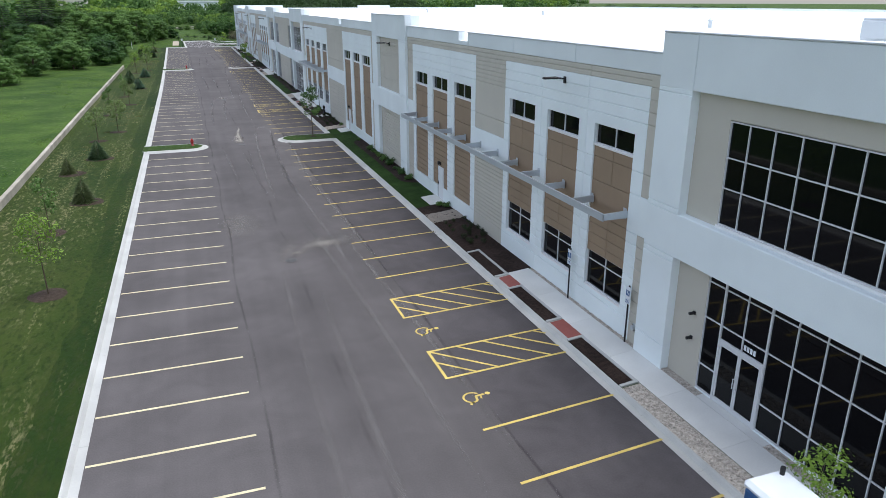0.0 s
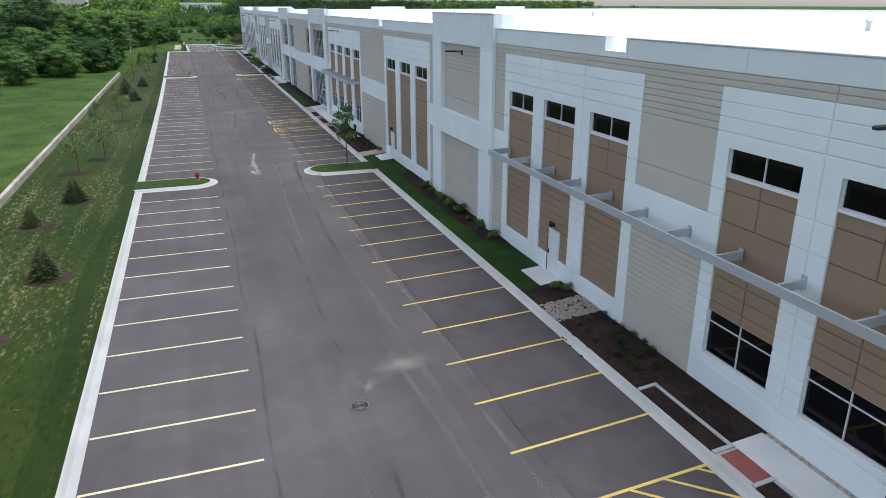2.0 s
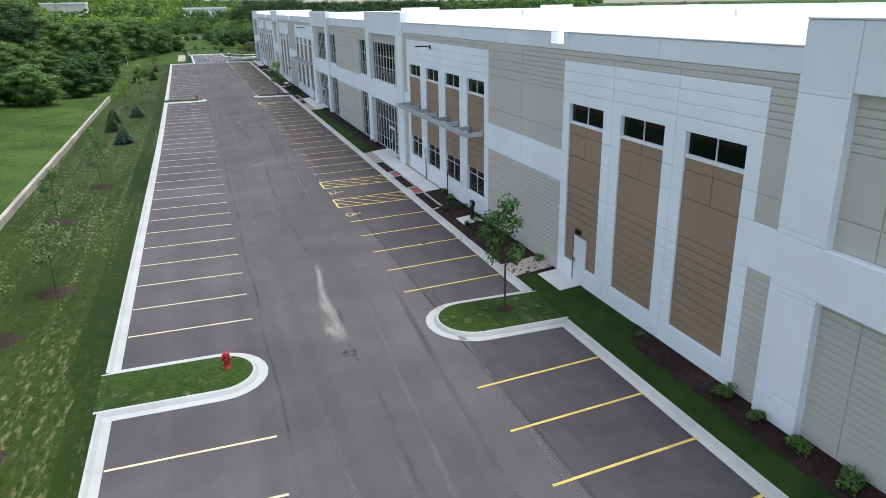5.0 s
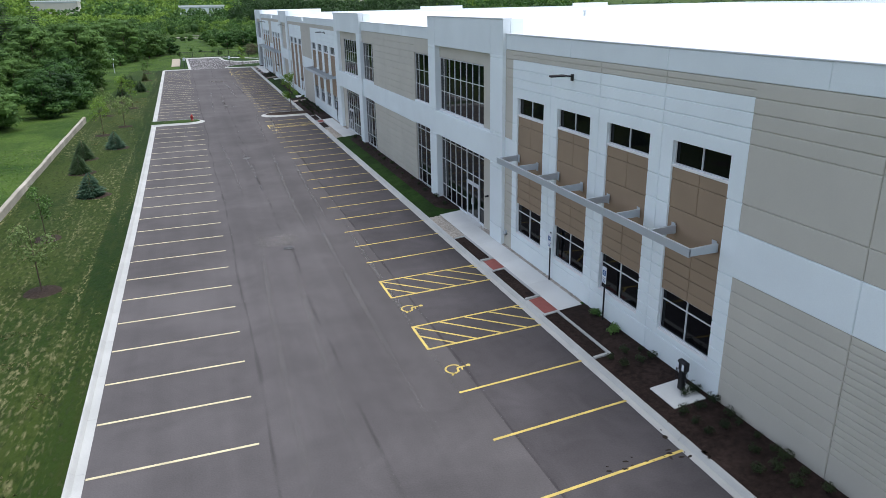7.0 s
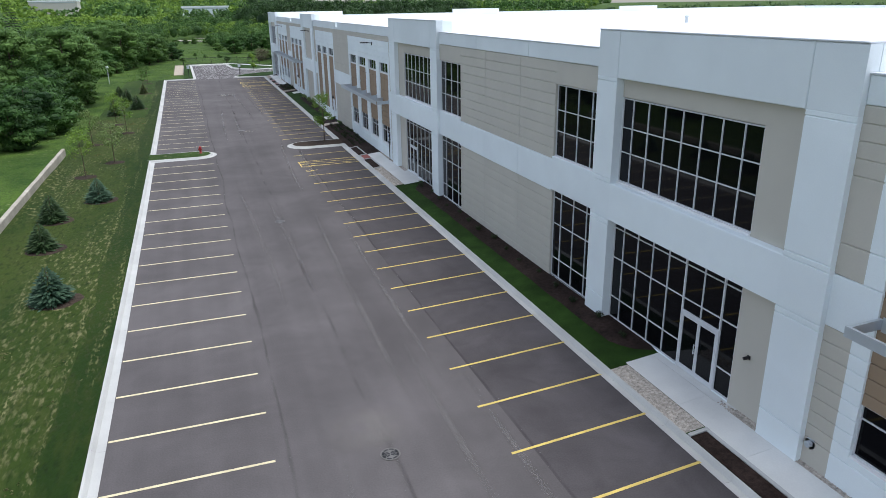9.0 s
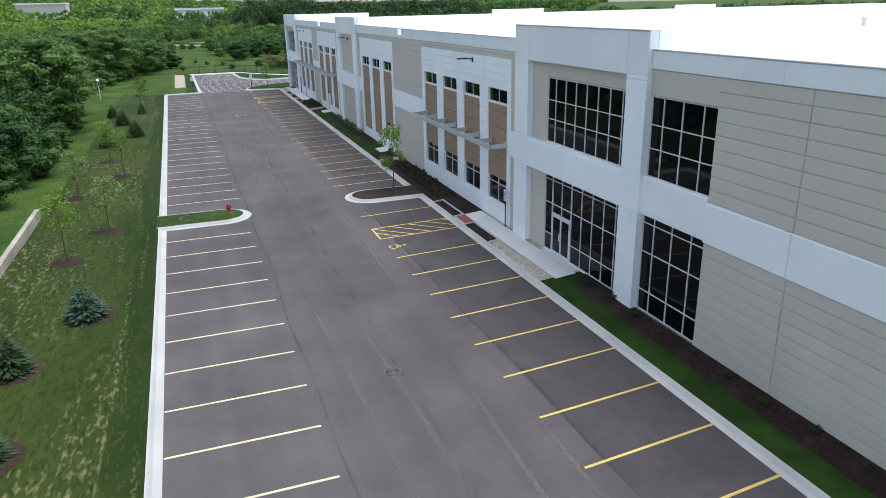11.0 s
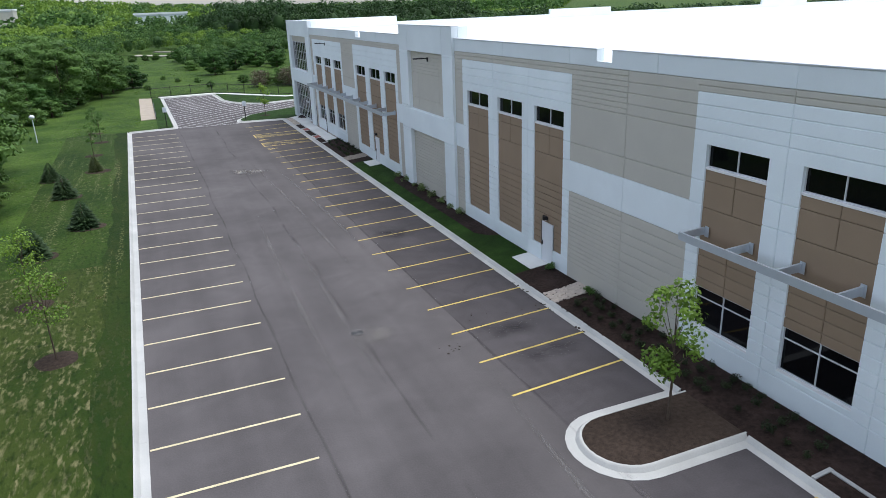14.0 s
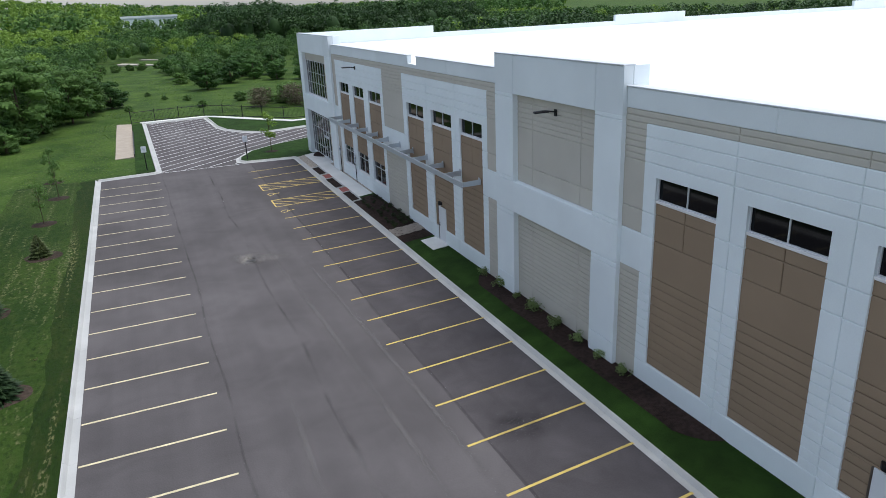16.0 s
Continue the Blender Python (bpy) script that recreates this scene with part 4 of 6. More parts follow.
# red tactile ramps and kerbed planters
ramps = thing("tactile_paving", "red tactile paving ramp set between planters", "paving", kind="structure")
for a, b in ((22.62, 24.2), (28.2, 29.5), (90.05, 91.6), (95.5, 96.85), (144.8, 146.4), (212.2, 213.6), (217.5, 219.0)):
    strip_piece("apron", BK, 16.3, a - 0.14, b + 0.14, CONCRETE, ramps, 0.003)
    bm = one_box(15.69, 16.29, a, b, -0.02, 0.16)
    for v in bm.verts:
        if v.co.z > 0.1:
            v.co.z = 0.162 if v.co.x < 15.9 else rise(16.29) + 0.02
    part("tactile_slab", bm, REDPAVE, ramps)


def planter(a, b, label):
    t = thing("kerbed_planter", label, "planter", kind="structure")
    strip_piece("soil", 15.59, 16.16, a + 0.12, b - 0.12, MULCH, t, 0.02)
    for c, d in ((a, a + 0.14), (b - 0.14, b)):
        strip_piece("edging", 15.58, 16.28, c, d, CONCRETE, t, 0.06)
    strip_piece("edging", 16.16, 16.28, a + 0.142, b - 0.142, CONCRETE, t, 0.05)


for a, b in ((18.75, 22.6), (24.25, 28.15), (29.6, 33.4), (85.85, 90.0), (91.65, 95.45), (96.9, 100.85), (140.9, 144.72), (146.45, 150.38), (209.0, 212.1), (213.7, 217.4), (219.1, 222.4)):
    planter(a, b, "low kerbed planter filled with dark mulch")


def stones(name, label, x0, x1, y0, y1, size, count, lift=0.0, seed=1, colour=STONE):
    """A bed of rounded stones, joined: too many to pick apart."""
    r = random.Random(seed)
    verts, faces = [], []
    for _ in range(count):
        s = size * r.uniform(0.6, 1.25)
        x, y = r.uniform(x0, x1), r.uniform(y0, y1)
        z = rise(x) + lift + s * 0.15
        rot = Matrix.Rotation(r.uniform(0, 6.28), 3, "Z") @ Matrix.Rotation(r.uniform(-0.4, 0.4), 3, "X")
        k = len(verts)
        rings = ((0.0, -0.42, 1), (0.42, -0.2, 5), (0.5, 0.12, 5), (0.26, 0.38, 5))
        for rr, zz, n in rings:
            for i in range(n):
                a = 6.2832 * i / n + zz
                q = rot @ Vector((rr * math.cos(a) * s * 1.2, rr * math.sin(a) * s * 0.9, zz * s * 0.8))
                verts.append((x + q.x, y + q.y, z + q.z))
        for i in range(5):
            j = (i + 1) % 5
            faces.append((k, k + 1 + j, k + 1 + i))
            for o in (1, 6):
                faces.append((k + o + i, k + o + j, k + o + 5 + j, k + o + 5 + i))
        faces.append(tuple(k + 11 + i for i in range(5)))
    tagged(new(name, from_arrays(name, verts, faces, colour)), label, "stones", kind="stuff")


PEBBLE = mat("mixed_grey_pebble", (0.43, 0.385, 0.33), 0.9, var=0.5, scale=9, fine=30, bump=0.3)
for sd, (a, b) in enumerate(((-2, 18.7), (100.95, 105.2), (134.7, 140.9), (222.5, 228.5))):
    strip_piece("gravel_base", BK, 16.28, a, b, PEBBLE, verge, 0.006)
    stones("gravel_strip", "grey pebble strip between kerb and walk", BK + 0.03, 16.26, a, b, 0.07, int((b - a) * 95), 0.0, 10 + sd, PEBBLE)
for a, b in ((4, 29.7), (90.2, 105.2), (134.6, 146.4), (210.2, 228.5)):
    strip_piece("gravel_base", 17.425, 17.72, a, b, PEBBLE, verge, 0.005)
for sd, (a, b) in enumerate(((17.3, 29.7), (4, 14.1), (90.5, 101.8), (138.3, 146.4), (210.2, 222.6))):
    stones("gravel_strip", "narrow grey pebble strip along the wall foot", 17.44, 17.62, a, b, 0.065, int((b - a) * 80), 0.0, 30 + sd, PEBBLE)
for sd, (a, b) in enumerate(((38.95, 40.65), (73.6, 75.2), (164.05, 165.2), (199.4, 200.9))):
    stones("river_stones", "drainage bed of pale rounded river stones in mulch", BK + 0.03, 17.65, a, b, 0.12, 620, 0.0, 50 + sd)

# ---------------------------------------------------------------- canopies
def canopy(y0, y1, n_br, label, z=5.2):
    t = thing("canopy", label, "canopy", (17.57, 0, z), 0, "wall canopies")
    o = 1.1
    part("front_beam", one_box(-o, -o + 0.012, y0, y1, -0.12, 0.16), STEEL, t)
    for z0 in (-0.12, 0.148):
        part("flange", one_box(-o + 0.012, -o + 0.08, y0, y1, z0, z0 + 0.012), STEEL, t)
    sh_ = []
    m_ = bmesh.new()
    box(m_, -o + 0.082, 0.0, -0.04, 0.04, -0.1, 0.14)
    for v in m_.verts:
        if v.co.x > -0.1 and v.co.z > 0:
            v.co.z += 0.04
    me = mesh_of(m_, "bracket", STEEL)
    for i in range(n_br):
        y = y0 + 0.05 + (y1 - y0 - 0.1) * i / (n_br - 1)
        place("bracket", me, t, 0, y, 0)
    pl = mesh_of(one_box(-0.012, 0.0, -0.1, 0.1, -0.15, 0.24), "wall_plate", STEEL)
    for i in range(n_br):
        place("wall_plate", pl, t, -0.002, y0 + 0.2 + (y1 - y0 - 0.4) * i / (n_br - 1), 0)


CAN = "pale grey painted steel canopy frame with flat brackets"
canopy(22.15, 48.6, 12, CAN)
canopy(82.45, 97.0, 8, CAN, 5.29)
canopy(142.9, 157.5, 8, CAN, 5.13)
canopy(191.0, 217.8, 12, CAN)


# ---------------------------------------------------------------- wall lamps, service doors
def wall_lamp(y, x=17.57, z=9.68):
    t = thing("wall_lamp", "black arm-mounted area lamp on the facade", "wall lamp", (x, y, z), 0, "facade lamps")
    part("wall_plate", one_box(-0.05, 0.0, -0.09, 0.09, -0.16, 0.12, bevel=0.01), BLACK, t)
    part("arm", tube(bmesh.new(), (-0.04, 0, 0.02), (-0.42, 0, 0.08), 0.035), BLACK, t)
    bm = one_box(-1.05, -0.38, -0.15, 0.15, 0.03, 0.12, bevel=0.03)
    for v in bm.verts:
        if v.co.x < -0.8:
            v.co.y *= 0.6
    part("lamp_head", bm, BLACK, t)


for y in (27.45, 91.85, S_MIRROR - 91.85, S_MIRROR - 27.45):
    wall_lamp(y)
for y in (55.6, S_MIRROR - 55.9):
    wall_lamp(y, 17.66)


def service_door(y, sec_x=17.60):
    t = thing("door_service", "white painted steel service door with dark frame in brown strip", "door", (sec_x, y, 0.34), 0, "service doors", "structure")
    part("leaf", one_box(0.0, 0.05, -0.548, 0.49, 0.0, 2.155, bevel=0.004), DOORWHITE, t)
    fr = bmesh.new()
    box(fr, -0.008, 0.08, 0.495, 0.55, 0, 2.16)
    part("door_frame", fr, DOORFRAME, t, "dark bronze door frame")
    part("threshold", one_box(-0.03, 0.08, -0.55, 0.55, -0.34, 0.0), CONCRETE, t)
    h = bmesh.new()
    tube(h, (-0.06, 0.4, 1.0), (-0.06, 0.26, 1.0), 0.016); tube(h, (0, 0.4, 1.0), (-0.06, 0.4, 1.0), 0.016)
    box(h, -0.012, 0.0, 0.36, 0.44, 0.9, 1.14)
    part("handle", h, BLACK, t, "dark lever handle")
    for z in (0.25, 1.05, 1.85):
        part("hinge", tube(bmesh.new(), (-0.008, -0.535, z), (-0.008, -0.535, z + 0.11), 0.012), DOORWHITE, t)
    l = thing("door_lamp", "dark bronze half-round lamp above the service door", "wall lamp", (17.60, y + 0.12, 2.72), 0, "door lamps")
    bm = bmesh.new()
    rings = []
    for i in range(7):
        a = math.pi * i / 6
        rings.append((-0.17 * math.sin(a), 0.2 * math.cos(a)))
    slab(bm, [(x, -y_) for x, y_ in rings][::-1], -0.06, 0.12)
    bmesh.ops.recalc_face_normals(bm, faces=bm.faces)
    part("hood", bm, BLACK, l)
    part("diffuser", one_box(-0.1, -0.01, -0.12, 0.12, -0.09, -0.06), FRAME, l)


for y in (43.4, 71.3, 168.25, 196.5):
    service_door(y)


# ---------------------------------------------------------------- signs, hydrants, charger, drains
def access_sign(x, y, label="blue and white accessible parking sign on black post"):
    t = thing("parking_sign", label, "sign", (x, y, rise(x) if x > 15 else 0.13), 0, "parking signs")
    part("post", tube(bmesh.new(), (0, 0, 0), (0, 0, 2.35), 0.035), BLACK, t)
    pl = part("plate", one_box(-0.05, -0.038, -0.15, 0.15, 1.85, 2.32, bevel=0.004), WHITEPL, t, "white plate with blue panel")
    part("panel", one_box(-0.056, -0.05, -0.11, 0.11, 1.95, 2.17), BLUE, pl, "blue panel with white wheelchair mark")
    m_ = bmesh.new()
    box(m_, -0.060, -0.056, -0.02, 0.03, 2.11, 2.15); box(m_, -0.060, -0.056, -0.02, 0.01, 2.03, 2.1)
    for i in range(8):
        a = radians(40 + 32 * i)
        box(m_, -0.060, -0.056, -0.005 + 0.055 * math.cos(a) - 0.009, -0.005 + 0.055 * math.cos(a) + 0.009, 2.03 + 0.05 * math.sin(a) - 0.009, 2.03 + 0.05 * math.sin(a) + 0.009)
    part("mark", m_, WHITEPL, pl)
    s2 = part("lower_plate", one_box(-0.05, -0.038, -0.15, 0.15, 1.62, 1.83, bevel=0.004), WHITEPL, t)
    bars_ = bmesh.new()
    for k in range(3):
        box(bars_, -0.053, -0.050, -0.11, 0.11, 1.66 + 0.05 * k, 1.68 + 0.05 * k)
    part("lettering_bars", bars_, BLUE, s2)


for y in (21.4, 25.85, 88.35, 93.0, 142.75, 214.0, 218.5):
    access_sign(17.42, y)


def plain_sign(x, y):
    t = thing("road_sign", "small white sign on black post in the lawn", "sign", (x, y, 0.12), 0, "road signs")
    part("post", tube(bmesh.new(), (0, 0, 0), (0, 0, 2.1), 0.05), BLACK, t)
    pl = part("plate", one_box(-0.23, 0.23, -0.075, -0.06, 1.75, 2.35, bevel=0.004), WHITEPL, t)
    bm = bmesh.new()
    for k in range(3):
        box(bm, -0.15, 0.15, -0.079, -0.075, 1.9 + 0.12 * k, 1.94 + 0.12 * k)
    part("lettering_bars", bm, STEEL, pl)


plain_sign(1.55, 231.0)
plain_sign(10.95, 230.6)


def hydrant(x, y):
    t = thing("fire_hydrant", "red fire hydrant standing in grass island", "hydrant", (x, y, 0.16), 0, "fire hydrants")
    t.scale = (0.85, 0.85, 0.85)
    part("barrel", lathe(bmesh.new(), [(0.2, 0), (0.2, 0.05), (0.13, 0.06), (0.12, 0.5), (0.17, 0.52), (0.17, 0.57), (0.13, 0.58)]), RED, t, smooth=True)
    part("bonnet", lathe(bmesh.new(), [(0.16, 0.58), (0.16, 0.61), (0.13, 0.7), (0.07, 0.77), (0.03, 0.78), (0.03, 0.84)]), RED, t, smooth=True)
    part("pumper_cap", tube(bmesh.new(), (0, -0.11, 0.42), (0, -0.24, 0.42), 0.09, sides=12), RED, t)
    for s_ in (-1, 1):
        part("hose_cap", tube(bmesh.new(), (s_ * 0.1, 0, 0.44), (s_ * 0.22, 0, 0.44), 0.06, sides=10), RED, t)


hydrant(2.2, 69.2)
hydrant(2.2, 153.3)

ev = thing("charging_post", "black electric car charging post with coiled cables", "charger", (16.98, 82.75, rise(16.98) + 0.03))
part("pedestal", one_box(-0.12, 0.12, -0.14, 0.14, 0, 1.25, bevel=0.03), BLACK, ev)
part("head", one_box(-0.16, 0.16, -0.3, 0.3, 0.95, 1.45, bevel=0.08), BLACK, ev)
for s_ in (-1, 1):
    part("socket_cover", one_box(-0.18, -0.16, s_ * 0.18 - 0.07, s_ * 0.18 + 0.07, 1.05, 1.35, bevel=0.005), WHITEPL, ev, "pale socket cover")
    bm = bmesh.new()
    for i in range(20):
        a0, a1 = radians(18 * i), radians(18 * (i + 1))
        tube(bm, (-0.05, s_ * 0.32 + 0.06 * math.cos(a0), 0.7 + 0.32 * math.sin(a0)), (-0.05, s_ * 0.32 + 0.06 * math.cos(a1), 0.7 + 0.32 * math.sin(a1)), 0.02, sides=6, cap=False)
    part("cable", bm, BLACK, ev)


ev.scale = (0.74, 0.74, 0.74)


def drain(x, y):
    t = thing("drain_cover", "round cast iron drain grate set in asphalt", "drain", (x, y, 0.012), 0, "drain covers", "structure")
    part("ring", lathe(bmesh.new(), [(0.46, 0.0), (0.46, 0.012), (0.40, 0.012), (0.40, 0.004)], 24), IRON, t)
    part("grate", lathe(bmesh.new(), [(0.0, 0.008), (0.40, 0.008), (0.40, 0.0)], 24), IRON, t)
    for cx in (-0.19, 0.19):                          # two wheels of slots side by side
        for rr, wd, cnt in ((0.05, 0.032, 1), (0.135, 0.042, 4)):
            for q in range(cnt):
                bm = bmesh.new()
                for i in range(6):
                    a0, a1 = [2 * math.pi * (q + 0.86 * (i + u) / 6) / cnt for u in (0, 1)]
                    bm.faces.new([bm.verts.new((cx + r_ * math.cos(a), r_ * math.sin(a), 0.0105)) for r_, a in ((rr - wd, a0), (rr + wd, a0), (rr + wd, a1), (rr - wd, a1))])
                part("slot", bm, BLACK, t)
    for q in range(8):
        bm = bmesh.new()
        for i in range(4):
            a0, a1 = [2 * math.pi * (q + 0.1 + 0.8 * (i + u) / 4) / 8 for u in (0, 1)]
            bm.faces.new([bm.verts.new((r_ * math.cos(a), r_ * math.sin(a), 0.0105)) for r_, a in ((0.305, a0), (0.39, a0), (0.39, a1), (0.305, a1))])
        part("slot", bm, BLACK, t)
    t.scale = (0.68, 0.68, 1)


for x, y in ((6.62, 35.7), (6.64, 69.1), (6.72, 103.3), (6.62, 165.5), (6.5, 129.1), (6.5, 200.0)):
    drain(x, y)

# ---------------------------------------------------------------- pale silt, seams and dark patches on the asphalt
def faded(name, base, cover, scale):
    m = mat(name, base, 0.95, var=0.12, scale=1.2, fine=20, bump=0.1)
    n, l = m.node_tree.nodes, m.node_tree.links
    tc = n.new("ShaderNodeTexCoord")
    geo = n.new("ShaderNodeNewGeometry")
    no = n.new("ShaderNodeTexNoise")
    no.inputs["Scale"].default_value, no.inputs["Detail"].default_value = scale, 3
    l.new(geo.outputs["Position"], no.inputs["Vector"])
    gr = n.new("ShaderNodeTexGradient")
    gr.gradient_type = "SPHERICAL"
    l.new(tc.outputs["Object"], gr.inputs["Vector"])
    mul = n.new("ShaderNodeMath")
    mul.operation = "MULTIPLY"
    l.new(gr.outputs[1], mul.inputs[0])
    r = n.new("ShaderNodeMapRange")
    r.inputs[1].default_value, r.inputs[2].default_value = 0.3, 0.75
    l.new(no.outputs[0], r.inputs[0])
    l.new(r.outputs[0], mul.inputs[1])
    m2 = n.new("ShaderNodeMath")
    m2.operation, m2.use_clamp = "MULTIPLY", True
    l.new(mul.outputs[0], m2.inputs[0])
    m2.inputs[1].default_value = cover
    tr = n.new("ShaderNodeBsdfTransparent")
    ms = n.new("ShaderNodeMixShader")
    l.new(m2.outputs[0], ms.inputs[0])
    l.new(tr.outputs[0], ms.inputs[1])
    l.new(n["Principled BSDF"].outputs[0], ms.inputs[2])
    l.new(ms.outputs[0], n["Material Output"].inputs[0])
    return m


SILT = faded("pale_dried_silt", (0.22, 0.205, 0.19), 1.0, 1.1)
DAMP = faded("dark_damp_patch", (0.045, 0.043, 0.045), 0.9, 1.2)
disc = bmesh.new()
bmesh.ops.create_circle(disc, cap_ends=True, segments=28, radius=1.0)
disc_me = {m_.name: mesh_of(disc.copy(), "patch", m_) for m_ in (SILT, DAMP)}


def patch(x, y, sx, sy, rz, m_, lab):
    ob = tagged(new("surface_stain", disc_me[m_.name]), lab, "stain", kind="structure")
    ob.matrix_basis = Matrix.Translation((x, y, 0.0125)) @ Matrix.Rotation(radians(rz), 4, "Z") @ Matrix.Diagonal((sx, sy, 1, 1))


for x, y, sx, sy, rz in ((9.0, 38.0, 2.2, 1.2, 20), (6.7, 37.5, 0.6, 2.2, -15), (6.5, 200.6, 1.1, 1.5, 30), (7.6, 199.9, 1.6, 0.7, 5), (9.2, 78.5, 0.8, 0.9, 0),
                         (6.3, 104.9, 1.6, 1.3, 0), (7.3, 165.0, 1.0, 0.9, 0), (4.6, 43.0, 1.4, 3.0, 0)):
    patch(x, y, sx, sy, rz, SILT, "pale dried silt washed over the asphalt")
for x, y, sx, sy, rz in ((13, 160.5, 2.0, 0.8, 4), (12.6, 163, 1.8, 0.9, 4), (12.4, 177.8, 1.2, 1.2, 0)):
    patch(x, y, sx, sy, rz, DAMP, "dark damp patch on the asphalt")

def ribbon_mat(name, base, cover, lo, hi):
    """A mark that fades out across its width and, in places, along its length."""
    m = mat(name, base, 0.95, var=0.1, scale=1.2, fine=20, bump=0.05)
    n, l = m.node_tree.nodes, m.node_tree.links
    uv = n.new("ShaderNodeUVMap")
    uv.uv_map = "across"
    sp = n.new("ShaderNodeSeparateXYZ")
    l.new(uv.outputs[0], sp.inputs[0])
    geo = n.new("ShaderNodeNewGeometry")
    no = n.new("ShaderNodeTexNoise")
    no.inputs["Scale"].default_value, no.inputs["Detail"].default_value = 0.28, 2
    l.new(geo.outputs["Position"], no.inputs["Vector"])
    r = n.new("ShaderNodeMapRange")
    r.inputs[1].default_value, r.inputs[2].default_value = lo, hi
    l.new(no.outputs[0], r.inputs[0])
    edge = n.new("ShaderNodeMapRange")
    edge.interpolation_type = "SMOOTHSTEP"
    l.new(sp.outputs[0], edge.inputs[0])
    a = n.new("ShaderNodeMath")
    a.operation = "MULTIPLY"
    l.new(edge.outputs[0], a.inputs[0])
    l.new(r.outputs[0], a.inputs[1])
    c = n.new("ShaderNodeMath")
    c.operation, c.use_clamp = "MULTIPLY", True
    l.new(a.outputs[0], c.inputs[0])
    c.inputs[1].default_value = cover
    tr = n.new("ShaderNodeBsdfTransparent")
    ms = n.new("ShaderNodeMixShader")
    l.new(c.outputs[0], ms.inputs[0])
    l.new(tr.outputs[0], ms.inputs[1])
    l.new(n["Principled BSDF"].outputs[0], ms.inputs[2])
    l.new(ms.outputs[0], n["Material Output"].inputs[0])
    return m


def ribbon(name, place_at, width_at, y0, y1, material, z, label="", step=0.5, tail=3.0):
    """A soft-edged strip on the asphalt along y; its ends run out over the tail."""
    bm = bmesh.new()
    lay = bm.loops.layers.uv.new("across")
    prev = None
    n = max(2, int((y1 - y0) / step))
    for i in range(n + 1):
        y = y0 + (y1 - y0) * i / n
        x, w = place_at(y), width_at(y)
        k = min(1.0, (y - y0) / tail, (y1 - y) / tail)
        cur = [(bm.verts.new((x - w, y, z)), 0), (bm.verts.new((x, y, z)), k), (bm.verts.new((x + w, y, z)), 0)]
        if prev:
            for q in (0, 1):
                quad = (prev[q], prev[q + 1], cur[q + 1], cur[q])
                f = bm.faces.new([v for v, u in quad])
                for lp_, (v, u) in zip(f.loops, quad):
                    lp_[lay].uv = (u, 0.5)
        prev = cur
    return part(name, bm, material, car_park, label)


SEAM = ribbon_mat("dark_paving_seam", (0.055, 0.051, 0.051), 0.4, 0.32, 0.7)
SEAM_FAINT = ribbon_mat("faint_paving_seam", (0.06, 0.056, 0.056), 0.38, 0.42, 0.7)
for x0, amp, w0, m_ in ((3.75, 0.28, 0.1, SEAM), (6.75, 0.3, 0.13, SEAM_FAINT), (10.95, 0.16, 0.1, SEAM)):
    ribbon("seam", lambda y: x0 + amp * noise.noise((y * 0.13, x0, 0)) + 0.03 * noise.noise((y * 0.9, x0, 2)) + left_shift(y) * (1 if x0 < 5 else 0),
           lambda y: w0 * (0.8 + 1.1 * max(0, noise.noise((y * 0.35, x0, 7)))), -40, 229, m_, 0.0095)

SILT_DEEP = faded("thick_pale_silt", (0.27, 0.25, 0.225), 1.7, 0.5)
disc_me[SILT_DEEP.name] = mesh_of(disc.copy(), "patch", SILT_DEEP)
for x, y, sx, sy, rz in ((6.45, 71.4, 0.55, 1.7, 4), (6.55, 73.2, 0.4, 2.3, 2), (6.5, 200.3, 0.7, 0.8, 10), (7.3, 200.4, 0.75, 0.35, 5), (8.6, 37.8, 1.7, 0.75, 18), (7.1, 36.9, 0.8, 0.5, 40)):
    patch(x, y, sx, sy, rz, SILT_DEEP, "pale streak of dried silt beside the drain")
FAN = ribbon_mat("fine_pale_silt", (0.3, 0.28, 0.25), 0.75, 0.1, 0.45)
ribbon("silt_streak", lambda y: 6.5 + 0.05 * (y - 70.3) + 0.08 * math.sin(y * 0.9), lambda y: 0.34 - 0.015 * (y - 70.3), 70.0, 79.5, FAN, 0.015, "pale narrow streak of silt", 0.25, 1.5)
for x, w, y0, y1 in ((6.35, 0.5, 199.2, 201.4), (7.5, 0.8, 199.9, 200.9), (8.9, 1.3, 37.2, 38.7)):
    ribbon("silt_streak", lambda y: x + 0.1 * math.sin(y * 3.1), lambda y: w, y0, y1, FAN, 0.016, "pale patch of silt", 0.2, 0.9)
LEAF_LITTER = mat("dark_leaf_litter", (0.03, 0.024, 0.018), 0.95, var=0.3)


